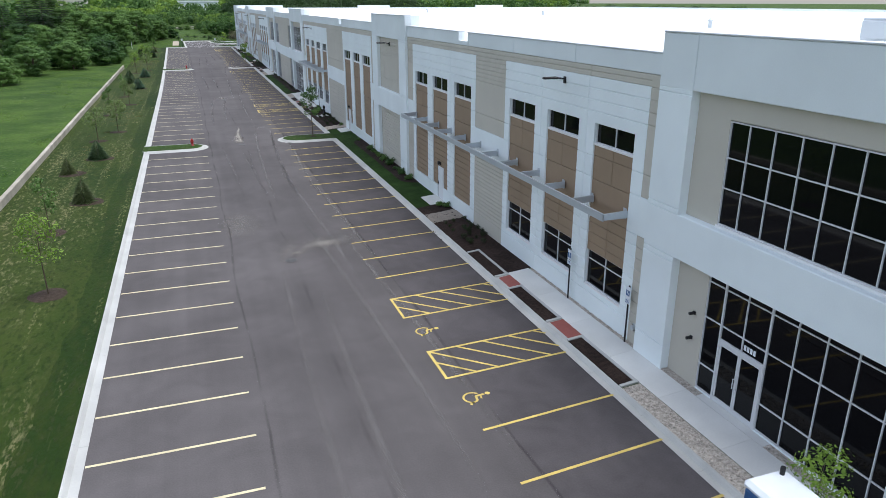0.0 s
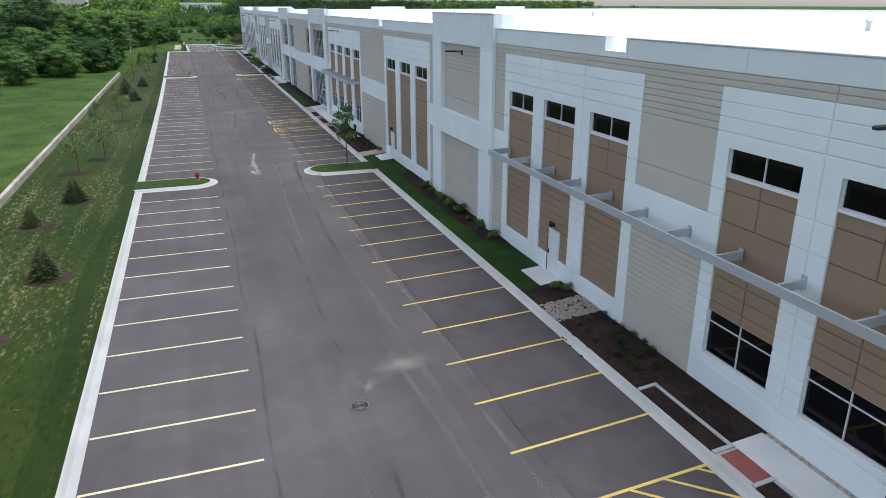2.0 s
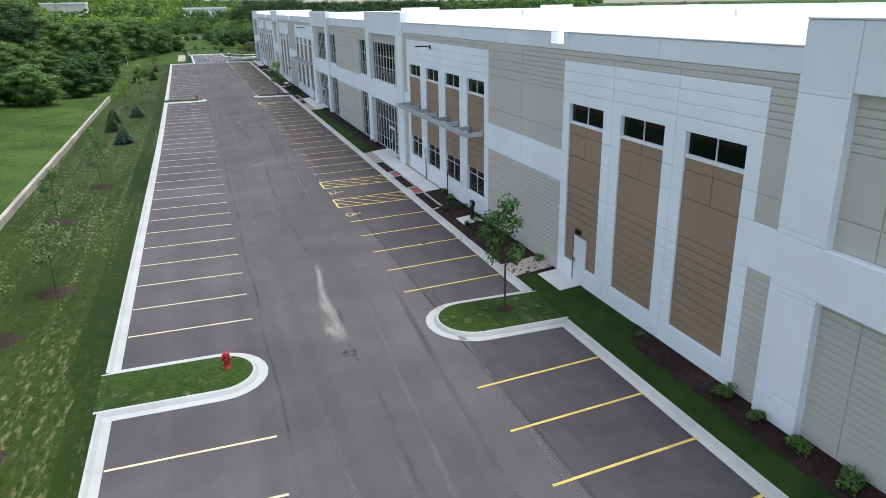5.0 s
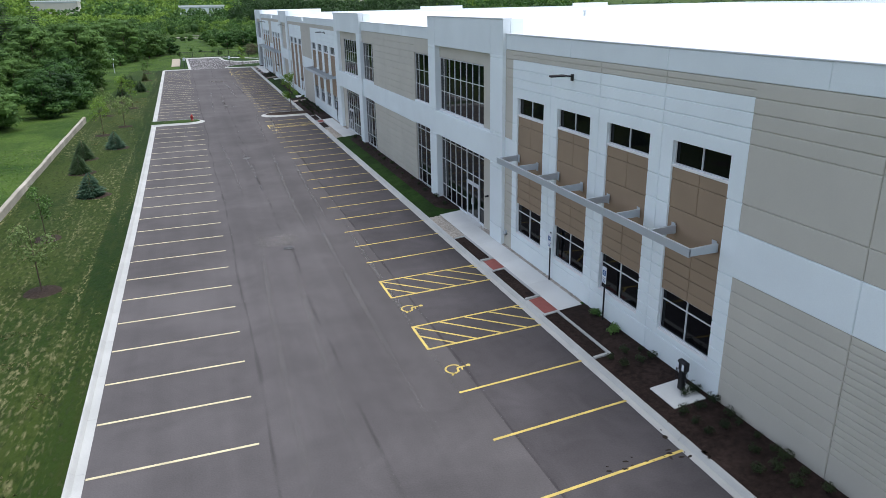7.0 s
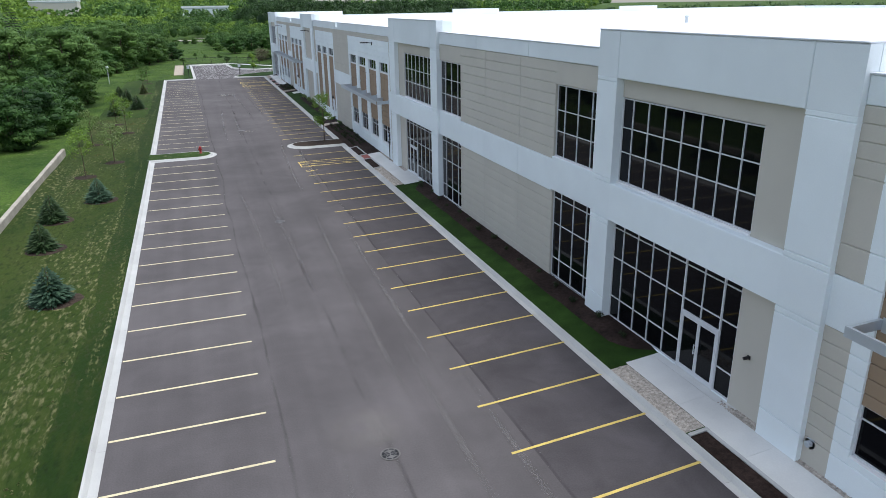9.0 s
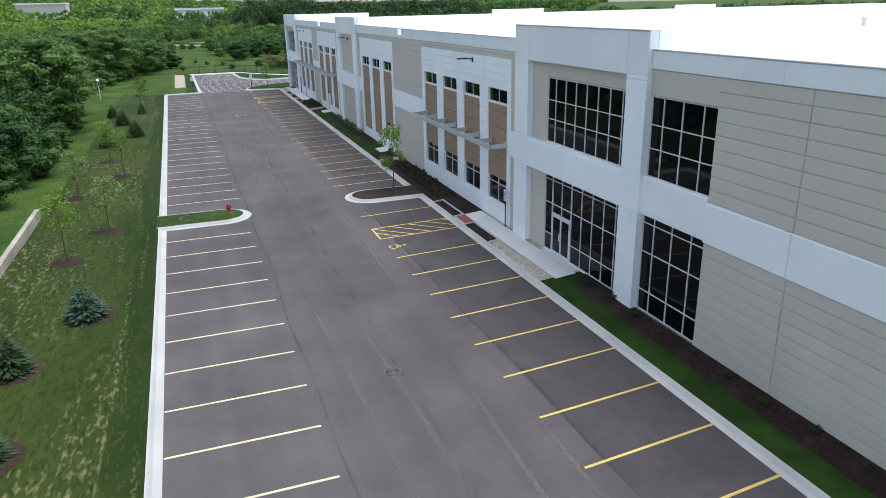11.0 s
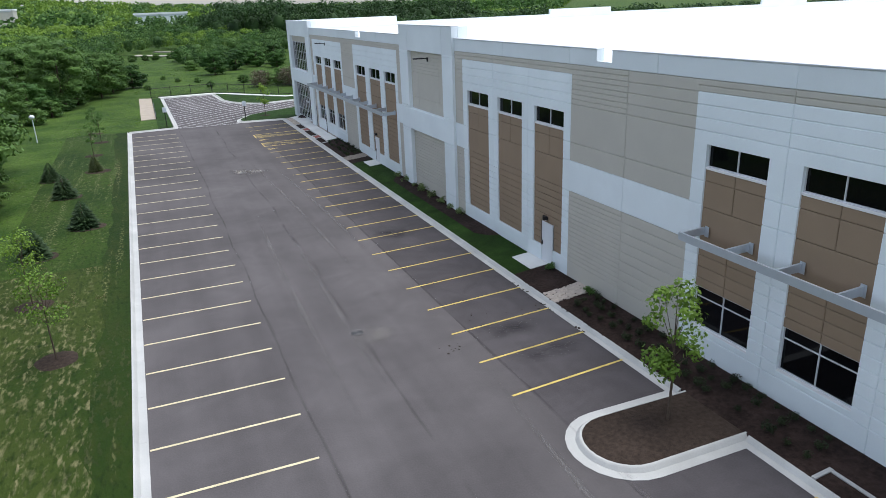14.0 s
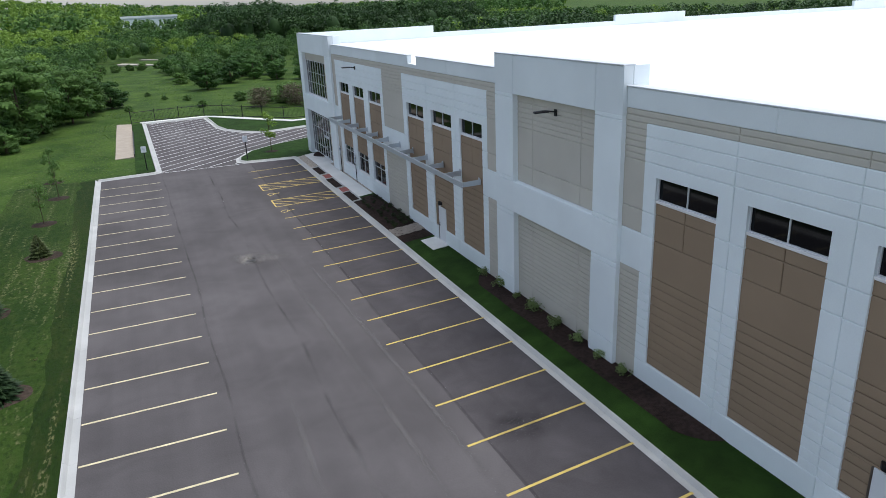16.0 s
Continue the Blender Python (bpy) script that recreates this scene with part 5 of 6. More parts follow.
def litter(x0, x1, y0, y1, z, count, seed, size, material, label):
    """Scattered flat ragged bits."""
    r = random.Random(seed)
    bm = bmesh.new()
    for i in range(count):
        x, y, a, s_ = r.uniform(x0, x1), r.uniform(y0, y1), r.uniform(0, 6.28), size * r.uniform(0.4, 1.3)
        e = r.uniform(0.3, 0.8)
        ring = [(s_ * r.uniform(0.6, 1.1) * math.cos(q), s_ * e * r.uniform(0.6, 1.1) * math.sin(q)) for q in (0, 0.9, 1.9, 3.1, 4.1, 5.2)]
        lo = [bm.verts.new((x + p * math.cos(a) - q * math.sin(a), y + p * math.sin(a) + q * math.cos(a), z + 0.012)) for p, q in ring]
        hi = [bm.verts.new((x + p * 1.2 * math.cos(a) - q * 1.2 * math.sin(a), y + p * 1.2 * math.sin(a) + q * 1.2 * math.cos(a), z)) for p, q in ring]
        bm.faces.new(lo)
        for k in range(6):
            bm.faces.new((hi[k], hi[(k + 1) % 6], lo[(k + 1) % 6], lo[k]))
    tagged(new("litter", mesh_of(bm, "litter", material)), label, "debris", kind="stuff")


litter(9.1, 10.1, 162.0, 162.7, 0.002, 9, 1, 0.07, LEAF_LITTER, "dark bits of mulch on the asphalt")
litter(11.0, 15.1, 163.5, 165.5, 0.002, 12, 2, 0.05, LEAF_LITTER, "dark bits of mulch on the asphalt")
litter(12.5, 15.0, 79.6, 80.6, 0.002, 16, 3, 0.08, LEAF_LITTER, "dark bits of mulch on the asphalt")
litter(6.75, 7.05, 71.6, 73.4, 0.016, 8, 4, 0.08, LEAF_LITTER, "dark leaves caught by the drain")
litter(6.3, 7.0, 199.6, 200.6, 0.016, 7, 5, 0.1, LEAF_LITTER, "dark leaves caught by the drain")
for k, (ya, yb, c) in enumerate(((160.3, 161.9, 14), (163.0, 164.6, 12), (166.2, 167.6, 14), (79.5, 81.5, 10), (36.5, 38.2, 9))):
    litter(15.56, 15.64, ya, yb, 0.152, c, 10 + k, 0.09, MULCH, "mulch washed over the kerb's edge")
    litter(15.13, 15.24, ya - 0.4, yb, 0.008, c // 2, 20 + k, 0.08, LEAF_LITTER, "mulch washed into the gutter")

TRACK = ribbon_mat("pale_tyre_track", (0.175, 0.165, 0.16), 0.55, 0.25, 0.6)
for x, y0, y1, bend in ((7.3, 46, 80, 1.6), (8.9, 46, 79, 1.4), (9.4, 30, 58, -0.8), (5.3, 48, 70, -0.6), (8.2, 104, 132, 0.8), (5.2, 114, 140, -0.7), (9.0, 134, 160, 1.2), (4.9, 158, 186, 0.6), (8.6, 172, 204, -1.0), (5.4, 10, 36, 0.7), (9.2, 14, 44, -1.0), (4.6, 80, 106, 0.9), (8.7, 82, 112, 0.5)):
    for off in (0.0, 1.5):
        ribbon("tyre_track", lambda y: x + off + bend * ((y - y0) / (y1 - y0)) ** 2, lambda y: 0.2, y0 + off, y1 - 2 * off, TRACK, 0.0068, "faint pale tyre track", 1.0, 7.0)

LUSH = grass_mat("lush_verge_strip", (0.011, 0.027, 0.003), (0.021, 0.039, 0.005), (0.025, 0.037, 0.006), (0.13, 0.13, 0.055), 0.56, 0.74, 0.35, 6.0)
lush = bmesh.new()                                # greener band of grass along the kerb
prev = None
for i in range(290):
    y = -60 + 1.0 * i
    xe = -3.1 + 0.8 * noise.noise((y * 0.07, 1, 4)) + 0.4 * noise.noise((y * 0.5, 2, 4))
    cur = (lush.verts.new((xe + left_shift(y), y, 0.121)), lush.verts.new((xe + 0.3 + left_shift(y), y, 0.126)), lush.verts.new((LK - 0.195 + left_shift(y), y, 0.126)))
    if prev:
        for k in (0, 1):
            lush.faces.new((prev[k], prev[k + 1], cur[k + 1], cur[k]))
    prev = cur
part("lush_strip", lush, LUSH, end_beds, "greener strip of grass beside the kerb")

# ---------------------------------------------------------------- retaining wall, fence, lamp, toilet
rw = thing("retaining_wall", "low weathered concrete retaining wall along the meadow", "wall", kind="structure")
y = -40.0
while y < 156.5:
    e = min(y + 3.0, 156.8)
    bm = one_box(-9.75, -9.45, y + 0.006, e - 0.006, -0.1, 0.9 + 0.02 * rnd.uniform(-1, 1), bevel=0.03)
    part("wall_block", bm, RETAIN, rw)
    y = e

bank = bmesh.new()                                # the lawn rises a little to the wall's foot
prev = None
for i in range(110):
    y = -60 + 2.0 * i
    h_ = 0.3 * min(1.0, max(0.0, (158 - y) / 12)) * (0.9 + 0.2 * noise.noise((y * 0.1, 3, 0)))
    cur = [bank.verts.new((x, y, z)) for x, z in ((-7.5, 0.121), (-8.4, 0.122 + 0.4 * h_), (-9.46, 0.123 + h_))]
    if prev:
        for k in (0, 1):
            bank.faces.new((prev[k + 1], prev[k], cur[k], cur[k + 1]))
    prev = cur
bmesh.ops.recalc_face_normals(bank, faces=bank.faces)
if sum(f.normal.z for f in bank.faces) < 0:
    bmesh.ops.reverse_faces(bank, faces=bank.faces)
part("lawn_bank", bank, VERGE, end_beds)

fence_pts = [(0.45, 264.9), (3.55, 265.9), (6.75, 266.0), (10.2, 266.2), (12.6, 264.0), (14.9, 261.0), (17.2, 258.3), (19.6, 255.4), (22.4, 254.6), (25.4, 254.8), (28.6, 255.0), (32, 255.2), (35, 255.4), (38, 255.6)]
picket_me = mesh_of(one_box(-0.009, 0.009, -0.009, 0.009, 0, 1.57), "picket", BLACK)
fence = thing("fence", "black metal picket fence round the end of the car park", "fence")
for x, y in fence_pts:
    part("post", one_box(x - 0.05, x + 0.05, y - 0.05, y + 0.05, 0, 1.85, bevel=0.006), BLACK, fence)
for (ax, ay), (bx, by) in zip(fence_pts, fence_pts[1:]):
    d = Vector((bx - ax, by - ay, 0))
    for z in (0.25, 1.62):
        part("rail", tube(bmesh.new(), (ax, ay, z), (bx, by, z), 0.04, sides=6), BLACK, fence)
    n = int(d.length / 0.17)
    for i in range(1, n):
        p = Vector((ax, ay, 0)) + d * (i / n)
        place("picket", picket_me, fence, p.x, p.y, 0.15)
# dark line along the pad's edge, built as a low black strip
rail = tagged(new("edge_strip", mesh_of(one_box(0.5, 0.58, 239.0, 256.0, 0.1, 0.42, bevel=0.01), "edge_strip", BLACK)), "low black strip along the edge of the gravel pad", "rail", kind="structure")

lp = thing("garden_lamp", "slim white post lamp standing in the meadow", "lamp", (-12.2, 228.0, ground_height(-12.2, 228)))
part("post", tube(bmesh.new(), (0, 0, 0), (0, 0, 2.6), 0.06, 0.05), WHITEPL, lp)
part("shade", lathe(bmesh.new(), [(0.06, 2.6), (0.22, 2.66), (0.3, 2.85), (0.2, 3.02), (0.04, 3.08)]), WHITEPL, lp, smooth=True)

wc = thing("portable_toilet", "blue plastic portable toilet with white roof by the kerb", "portable toilet", (14.4, 10.7, 0.0))
part("body", one_box(-0.56, 0.56, -0.56, 0.56, 0.08, 2.05, bevel=0.04), BLUE, wc)
part("door", one_box(-0.6, -0.565, -0.38, 0.38, 0.2, 1.95, bevel=0.01), BLUE, wc)
part("roof", one_box(-0.62, 0.62, -0.62, 0.62, 2.05, 2.3, bevel=0.1), WHITEPL, wc)
part("vent_pipe", tube(bmesh.new(), (0.35, 0.4, 2.2), (0.35, 0.4, 2.5), 0.06), BLACK, wc)
part("skid", one_box(-0.58, 0.58, -0.5, 0.5, 0.0, 0.08), BLACK, wc)
bm = bmesh.new()
for k in range(4):
    box(bm, -0.607, -0.6, -0.3, 0.3, 1.72 - 0.1 * k, 1.77 - 0.1 * k)
part("lettering_bars", bm, WHITEPL, wc)

# roof items
def roof_vent(x, y, h, r=0.2):
    t = thing("roof_vent", "small metal vent pipe on the white roof", "vent", (x, y, ROOF_Z), 0, "roof vents")
    part("pipe", tube(bmesh.new(), (0, 0, 0), (0, 0, h), r), STEEL, t)
    part("cap", lathe(bmesh.new(), [(r * 1.6, h), (r * 1.6, h + 0.1), (r * 0.6, h + 0.25)]), STEEL, t)


for x, y in ((45.8, 53.0), (60, 112), (52, 150)):
    roof_vent(x, y, 0.55, 0.16)


def rooftop_unit(x, y):
    t = thing("rooftop_unit", "grey rooftop air handling unit on the white roof", "roof unit", (x, y, ROOF_Z), 0, "rooftop units")
    part("curb", one_box(-1.4, 1.4, -1.0, 1.0, 0, 0.3), WHITE, t)
    part("casing", one_box(-1.4, 1.4, -1.0, 1.0, 0.3, 1.5, bevel=0.03), STEEL, t)
    part("hood", one_box(-1.8, -1.41, -0.7, 0.7, 0.7, 1.4, bevel=0.03), STEEL, t)
    part("fan_guard", lathe(bmesh.new(), [(0.5, 1.5), (0.5, 1.58), (0.44, 1.58)]), BLACK, t)


rooftop_unit(31.0, 23.0)

# entrance number bars, small wall fixtures
nb = thing("entrance_sign", "white number bars on dark glass above the entrance", "sign", (17.72, 15.55, 2.62))
bm = bmesh.new()
for k in range(4):
    box(bm, -0.012, 0.0, -0.26 + 0.13 * k, -0.17 + 0.13 * k, 0.1, 0.27)
part("number_bars", bm, WHITEPL, nb)
for y, z in ((18.1, 2.95), (18.1, 2.05), (101.0, 2.35)):
    t = thing("wall_fixture", "small black camera fixture on beige entrance wall", "fixture", (17.72, y, z), 0, "wall fixtures")
    part("mount", one_box(-0.05, 0, -0.06, 0.06, -0.06, 0.06, bevel=0.01), BLACK, t)
    part("housing", tube(bmesh.new(), (-0.05, 0, 0), (-0.2, 0.03, -0.02), 0.055), BLACK, t)
for y in (98.25, 239.9 - 98.1, 21.1):
    t = thing("fire_connection", "round steel fire hose connection on beige wall", "pipe fitting", (17.60, y, 1.05), 0, "wall fittings")
    part("flange", tube(bmesh.new(), (-0.02, 0, 0), (0, 0, 0), 0.17, sides=16), STEEL, t)
    part("outlet", tube(bmesh.new(), (-0.14, 0, 0), (-0.02, 0, 0), 0.1, sides=12), STEEL, t)

# ---------------------------------------------------------------- plants
def leaf_cloud(seed, centres, per, spread, size, core=0.0, flat=0.8):
    """Small leaf sprays lying on the outside of lumps round the given centres, over a dense core: vertices and faces."""
    r = np.random.RandomState(seed)
    cs = np.array([c[:3] for c in centres], float)
    rad = np.array([c[3] if len(c) > 3 else spread for c in centres], float)
    idx = np.repeat(np.arange(len(cs)), per)
    n = len(idx)
    d = r.normal(size=(n, 3))
    d[:, 2] += 0.25
    d /= np.linalg.norm(d, axis=1)[:, None]
    rr = rad[idx] * (0.6 + 0.55 * r.rand(n))
    p = cs[idx] + d * rr[:, None] * np.array([1, 1, flat])
    nor = d + np.array([0, 0, 0.35]) + r.normal(size=(n, 3)) * 0.38
    nor /= np.linalg.norm(nor, axis=1)[:, None] + 1e-6
    a = np.cross(nor, r.normal(size=(n, 3)))
    a /= np.linalg.norm(a, axis=1)[:, None] + 1e-6
    b = np.cross(nor, a)
    s = (size * (0.6 + 0.8 * r.rand(n)))[:, None]
    v = np.stack([p - a * s * 0.5, p + b * s * 0.33, p + a * s * 0.6, p - b * s * 0.33], 1).reshape(-1, 3)
    f = np.arange(n * 4).reshape(-1, 4)
    if core:
        ang = np.arange(6) * math.pi / 3
        rings = [(math.cos(e), math.sin(e)) for e in (-1.2, -0.4, 0.4, 1.2)]
        unit = np.array([(k * math.cos(t), k * math.sin(t), z * flat) for k, z in rings for t in ang])
        uf = np.array([(6 * j + i, 6 * j + (i + 1) % 6, 6 * j + 6 + (i + 1) % 6, 6 * j + 6 + i) for j in range(3) for i in range(6)])
        cv = (cs[:, None, :] + unit[None] * (rad * core)[:, None, None] * (0.85 + 0.3 * r.rand(len(cs), 24, 1))).reshape(-1, 3)
        cf = (uf[None] + (np.arange(len(cs)) * 24)[:, None, None] + len(v)).reshape(-1, 4)
        v, f = np.concatenate([v, cv]), np.concatenate([f, cf])
    return v, f


def tree_meshes(seed, height, crown_r, crown_base, lumps, per, size, material, trunk_r, lump_r=0.42, limbs=6, lean=0.0, core=0.0, flat=0.8):
    r = random.Random(seed)
    bm = bmesh.new()
    top = Vector((lean, 0, height * 0.9))
    pts = [Vector((0, 0, -0.1)), Vector((lean * 0.3 + r.uniform(-.05, .05), r.uniform(-.05, .05), height * 0.35)), Vector((lean * 0.7, r.uniform(-.1, .1), height * 0.65)), top]
    rs = [trunk_r, trunk_r * 0.75, trunk_r * 0.45, trunk_r * 0.12]
    for (p, q), (a, b) in zip(zip(pts, pts[1:]), zip(rs, rs[1:])):
        tube(bm, p, q, a, b, sides=7, cap=False)
    centres = []
    mid, hh = (crown_base + height) / 2, (height - crown_base) / 2
    for i in range(lumps):
        u = r.uniform(-0.95, 0.95)
        az = 2.399 * i + r.uniform(-0.4, 0.4)
        k = math.sqrt(1 - u * u) * crown_r * r.uniform(0.45, 0.85) * (1.0 - 0.25 * max(0, u))
        c = Vector((lean * 0.7 + k * math.cos(az), k * math.sin(az), mid + u * hh * 0.85))
        centres.append((*c, crown_r * lump_r * r.uniform(0.7, 1.25)))
        if i < limbs:
            base = Vector((lean * 0.4, 0, crown_base + (c.z - crown_base) * 0.4))
            tube(bm, base, c, trunk_r * 0.32, trunk_r * 0.08, sides=5, cap=False)
    v, f = leaf_cloud(seed, centres, per, 1.0, size, core, flat)
    return mesh_of(bm, "trunk", BARK), from_arrays("crown", v.tolist(), f.tolist(), material)


def plant(name, label, category, meshes, x, y, z, s=1.0, rz=0.0, group=""):
    t = tagged(new(name), label, category, group)
    t.matrix_basis = Matrix.Translation((x, y, z)) @ Matrix.Rotation(rz, 4, "Z") @ Matrix.Scale(s, 4)
    part("trunk", meshes[0], BARK, t)
    part("crown", meshes[1], None, t)
    return t


def spruce_meshes(seed, height, radius, material):
    r = random.Random(seed)
    bm = tube(bmesh.new(), (0, 0, -0.1), (0, 0, height * 0.97), 0.07, 0.01, sides=6, cap=False)
    verts, faces = [], []
    tiers = int(height / (0.11 if height < 5 else 0.4))
    for i in range(tiers):
        t = i / tiers
        z = 0.12 + (height - 0.12) * t
        R = radius * (1 - t) ** 0.75 * r.uniform(0.85, 1.1) + 0.06
        n = max(6, int(30 * (1 - t)) + 6)
        for k in range(n):
            a = 2 * math.pi * (k + r.random()) / n + i
            L = R * r.uniform(0.75, 1.12)
            dz = -0.22 * L + 0.1 * L * r.random()
            d = Vector((math.cos(a), math.sin(a), 0))
            side = Vector((-d.y, d.x, 0))
            w = 0.05 + 0.08 * L
            p0 = Vector((0, 0, z)) + d * L * 0.25
            p1 = Vector((0, 0, z + dz)) + d * L
            m_ = (p0 + p1) / 2 + Vector((0, 0, 0.05))
            for tw in (-1, 1):
                o = len(verts)
                e = side * w * 0.5 * tw + Vector((0, 0, -0.05 - 0.05 * r.random()))
                verts += [tuple(p0), tuple(m_ + e * 1.0), tuple(p1 + Vector((0, 0, 0.05)))]
                verts += [tuple(m_ + d * L * 0.12 + e * 1.5)]
                faces.append((o, o + 1, o + 3, o + 2))
    return mesh_of(bm, "trunk", BARK), from_arrays("crown", verts, faces, material)


def mulch_ring(x, y, rx, seed):
    bm = bmesh.new()
    c = bm.verts.new((x, y, 0.2))
    vs = []
    for i in range(22):
        a = 2 * math.pi * i / 22
        k = rx * (1 + 0.16 * noise.noise((math.cos(a) * 1.5, math.sin(a) * 1.5, seed)))
        vs.append(bm.verts.new((x + k * math.cos(a), y + k * math.sin(a) * 0.95, 0.126)))
    mids = [bm.verts.new((c.co * 0.45 + v.co * 0.55).to_tuple()[:2] + (0.17,)) for v in vs]
    for i in range(22):
        j = (i + 1) % 22
        bm.faces.new((c, mids[i], mids[j]))
        bm.faces.new((mids[i], vs[i], vs[j], mids[j]))
    tagged(new("mulch_ring", mesh_of(bm, "mulch_ring", MULCH_RING)), "round brown mulch ring on the lawn", "mulch", "mulch rings", "structure")


# young trees of the verge
SAPL = [tree_meshes(11, 3.9, 1.05, 1.25, 15, 62, 0.12, LEAF_PALE, 0.035, 0.38), tree_meshes(12, 3.6, 0.85, 1.2, 13, 56, 0.115, LEAF, 0.032, 0.38), tree_meshes(13, 4.2, 1.1, 1.4, 16, 54, 0.12, LEAF_SPRING, 0.035, 0.4)]
VERGE_TREES = [(-4.5, 34.5, 2, 0.95), (-5.9, 44.5, 1, 0.95), (-6.3, 74.7, 0, 1.0), (-4.9, 79.6, 0, 1.0), (-6.65, 92.1, 1, 0.95), (-5.1, 101.1, 0, 1.0), (-6.3, 110, 1, 0.9), (-6.7, 147, 2, 1.0), (-5.0, 152.3, 0, 1.05), (-7.8, 162.0, 0, 1.05),
               (-5.1, 168.4, 2, 0.95), (-6.7, 175.2, 2, 0.95), (-5.9, 215.6, 1, 0.9), (-5.5, 223.6, 1, 0.9), (-6.4, 230.5, 1, 0.9), (-6.9, 18.5, 2, 1.0)]
for i, (x, y, k, s) in enumerate(VERGE_TREES):
    mulch_ring(x, y, 0.85, i)
    plant("young_tree", ("slender young tree with pale leaves in a mulch ring", "slender young tree with small green leaves", "slender young tree with fresh yellow-green leaves")[k], "tree", SAPL[k], x, y, 0.14, s, i * 1.3, "verge trees")
# spruces
SPR = [spruce_meshes(21, 2.2, 1.4, NEEDLE), spruce_meshes(22, 2.2, 1.4, NEEDLE_BLUE), spruce_meshes(23, 2.1, 1.0, leaf_mat("yellowish_spruce_needles", (0.035, 0.055, 0.018), (0.09, 0.115, 0.04)))]
SPRUCES = [(-4.9, 51.2, 2, 1.05), (-7.05, 60.5, 2, 0.85), (-5.45, 65.9, 0, 0.95), (-4.95, 119.8, 1, 1.05), (-6.7, 128.2, 0, 0.95), (-7.1, 134.2, 0, 1.05), (-4.85, 138.6, 1, 1.0), (-5.2, 188.6, 0, 1.1), (-7.1, 198.2, 0, 1.1), (-8.7, 205.2, 0, 0.95), (-7.5, 183.2, 0, 1.1), (-5.35, 207.3, 2, 0.95)]
for i, (x, y, k, s) in enumerate(SPRUCES):
    mulch_ring(x + 0.15, y, 1.1, 40 + i)
    plant("spruce", ("dark green young spruce in a mulch ring", "blue-green young spruce in a mulch ring", "thin yellowish young spruce in a mulch ring")[k], "spruce", SPR[k], x, y, 0.14, s * 0.76, i * 0.9, "verge spruces")
# island trees
ISLT = [tree_meshes(31, 4.9, 1.1, 1.7, 18, 90, 0.13, LEAF, 0.05, 0.34, 12), tree_meshes(32, 4.7, 1.1, 1.5, 17, 78, 0.135, LEAF_SPRING, 0.05, 0.34, 12)]
plant("island_tree", "young leafy tree in the grassed parking island", "tree", ISLT[0], 13.56, 70.3, 0.16, 1.0, 0.4, "island trees")
plant("island_tree", "young leafy tree in the mulched parking island", "tree", ISLT[1], 13.86, 154.4, 0.16, 1.05, 2.0, "island trees")
plant("island_tree", "young leafy tree in the end island lawn", "tree", ISLT[1], 13.85, 233.2, 0.13, 0.9, 4.0, "island trees")
plant("island_tree", "young leafy tree beside the portable toilet", "tree", SAPL[2], 15.62, 10.75, 0.14, 0.72, 1.0, "island trees")
mulch_ring(13.56, 70.3, 0.7, 90)
mulch_ring(13.85, 233.2, 0.7, 91)

# shrubs along the wall
SHRUB = {}
for k, (m_, n_, sz) in enumerate(((LEAF, 540, 0.085), (leaf_mat("dull_olive_leaves", (0.014, 0.024, 0.009), (0.04, 0.055, 0.02)), 300, 0.075), (LEAF_PALE, 360, 0.08))):
    r_ = random.Random(60 + k)
    cs_ = [(r_.uniform(-.22, .22), r_.uniform(-.22, .22), r_.uniform(0.12, 0.38), 0.2) for _ in range(9)]
    v, f = leaf_cloud(60 + k, cs_, n_ // 9, 0.2, sz)
    SHRUB[k] = from_arrays("shrub", v.tolist(), f.tolist(), m_)


def shrub(x, y, k, s, lab):
    ob = tagged(new("shrub", SHRUB[k]), lab, "shrub", "wall shrubs")
    ob.matrix_basis = Matrix.Translation((x, y, rise(x) + 0.02)) @ Matrix.Rotation(x * 7 + y, 4, "Z") @ Matrix.Scale(s, 4)


for y, s in ((49.3, 0.95), (51.2, 1.1), (52.8, 0.65), (54.5, 1.3), (56.4, 1.05), (58.1, 0.95), (59.7, 0.85), (61.2, 0.95), (65.7, 0.6)):
    shrub(17.15, y, 0, s, "round leafy green shrub in mulch by the wall")
    if y < 62:
        shrub(17.3, S_MIRROR - y - 0.2, 2, s * 0.9, "pale green shrub in mulch by the wall")
for i in range(15):
    shrub(17.2 + 0.12 * math.sin(i * 2.1), 107.0 + i * 1.85, 1, 0.55 + 0.12 * math.sin(i), "low dark shrub in mulch by the glazing")
r_ = random.Random(5)
for a, b in ((34.0, 38.6), (75.5, 82.6), (84.4, 86.0), (150.8, 163.6), (200.9, 208.7)):
    n = int((b - a) / 0.62)
    for i in range(n):
        for x in (16.15, 16.75, 17.3):
            if r_.random() < 0.82:
                shrub(x + r_.uniform(-0.12, 0.12), a + (i + 0.5) * (b - a) / n + r_.uniform(-0.15, 0.15), 1, r_.uniform(0.4, 0.75), "low dark ground shrub in mulch bed")
for x, y in ((17.3, 41.4), (17.0, 41.9), (17.3, 74.6), (17.4, 88.8), (17.2, 87.2), (17.3, 167.4), (17.3, 163.9)):
    shrub(x, y, 0, 0.75, "small green shrub in dark mulch")

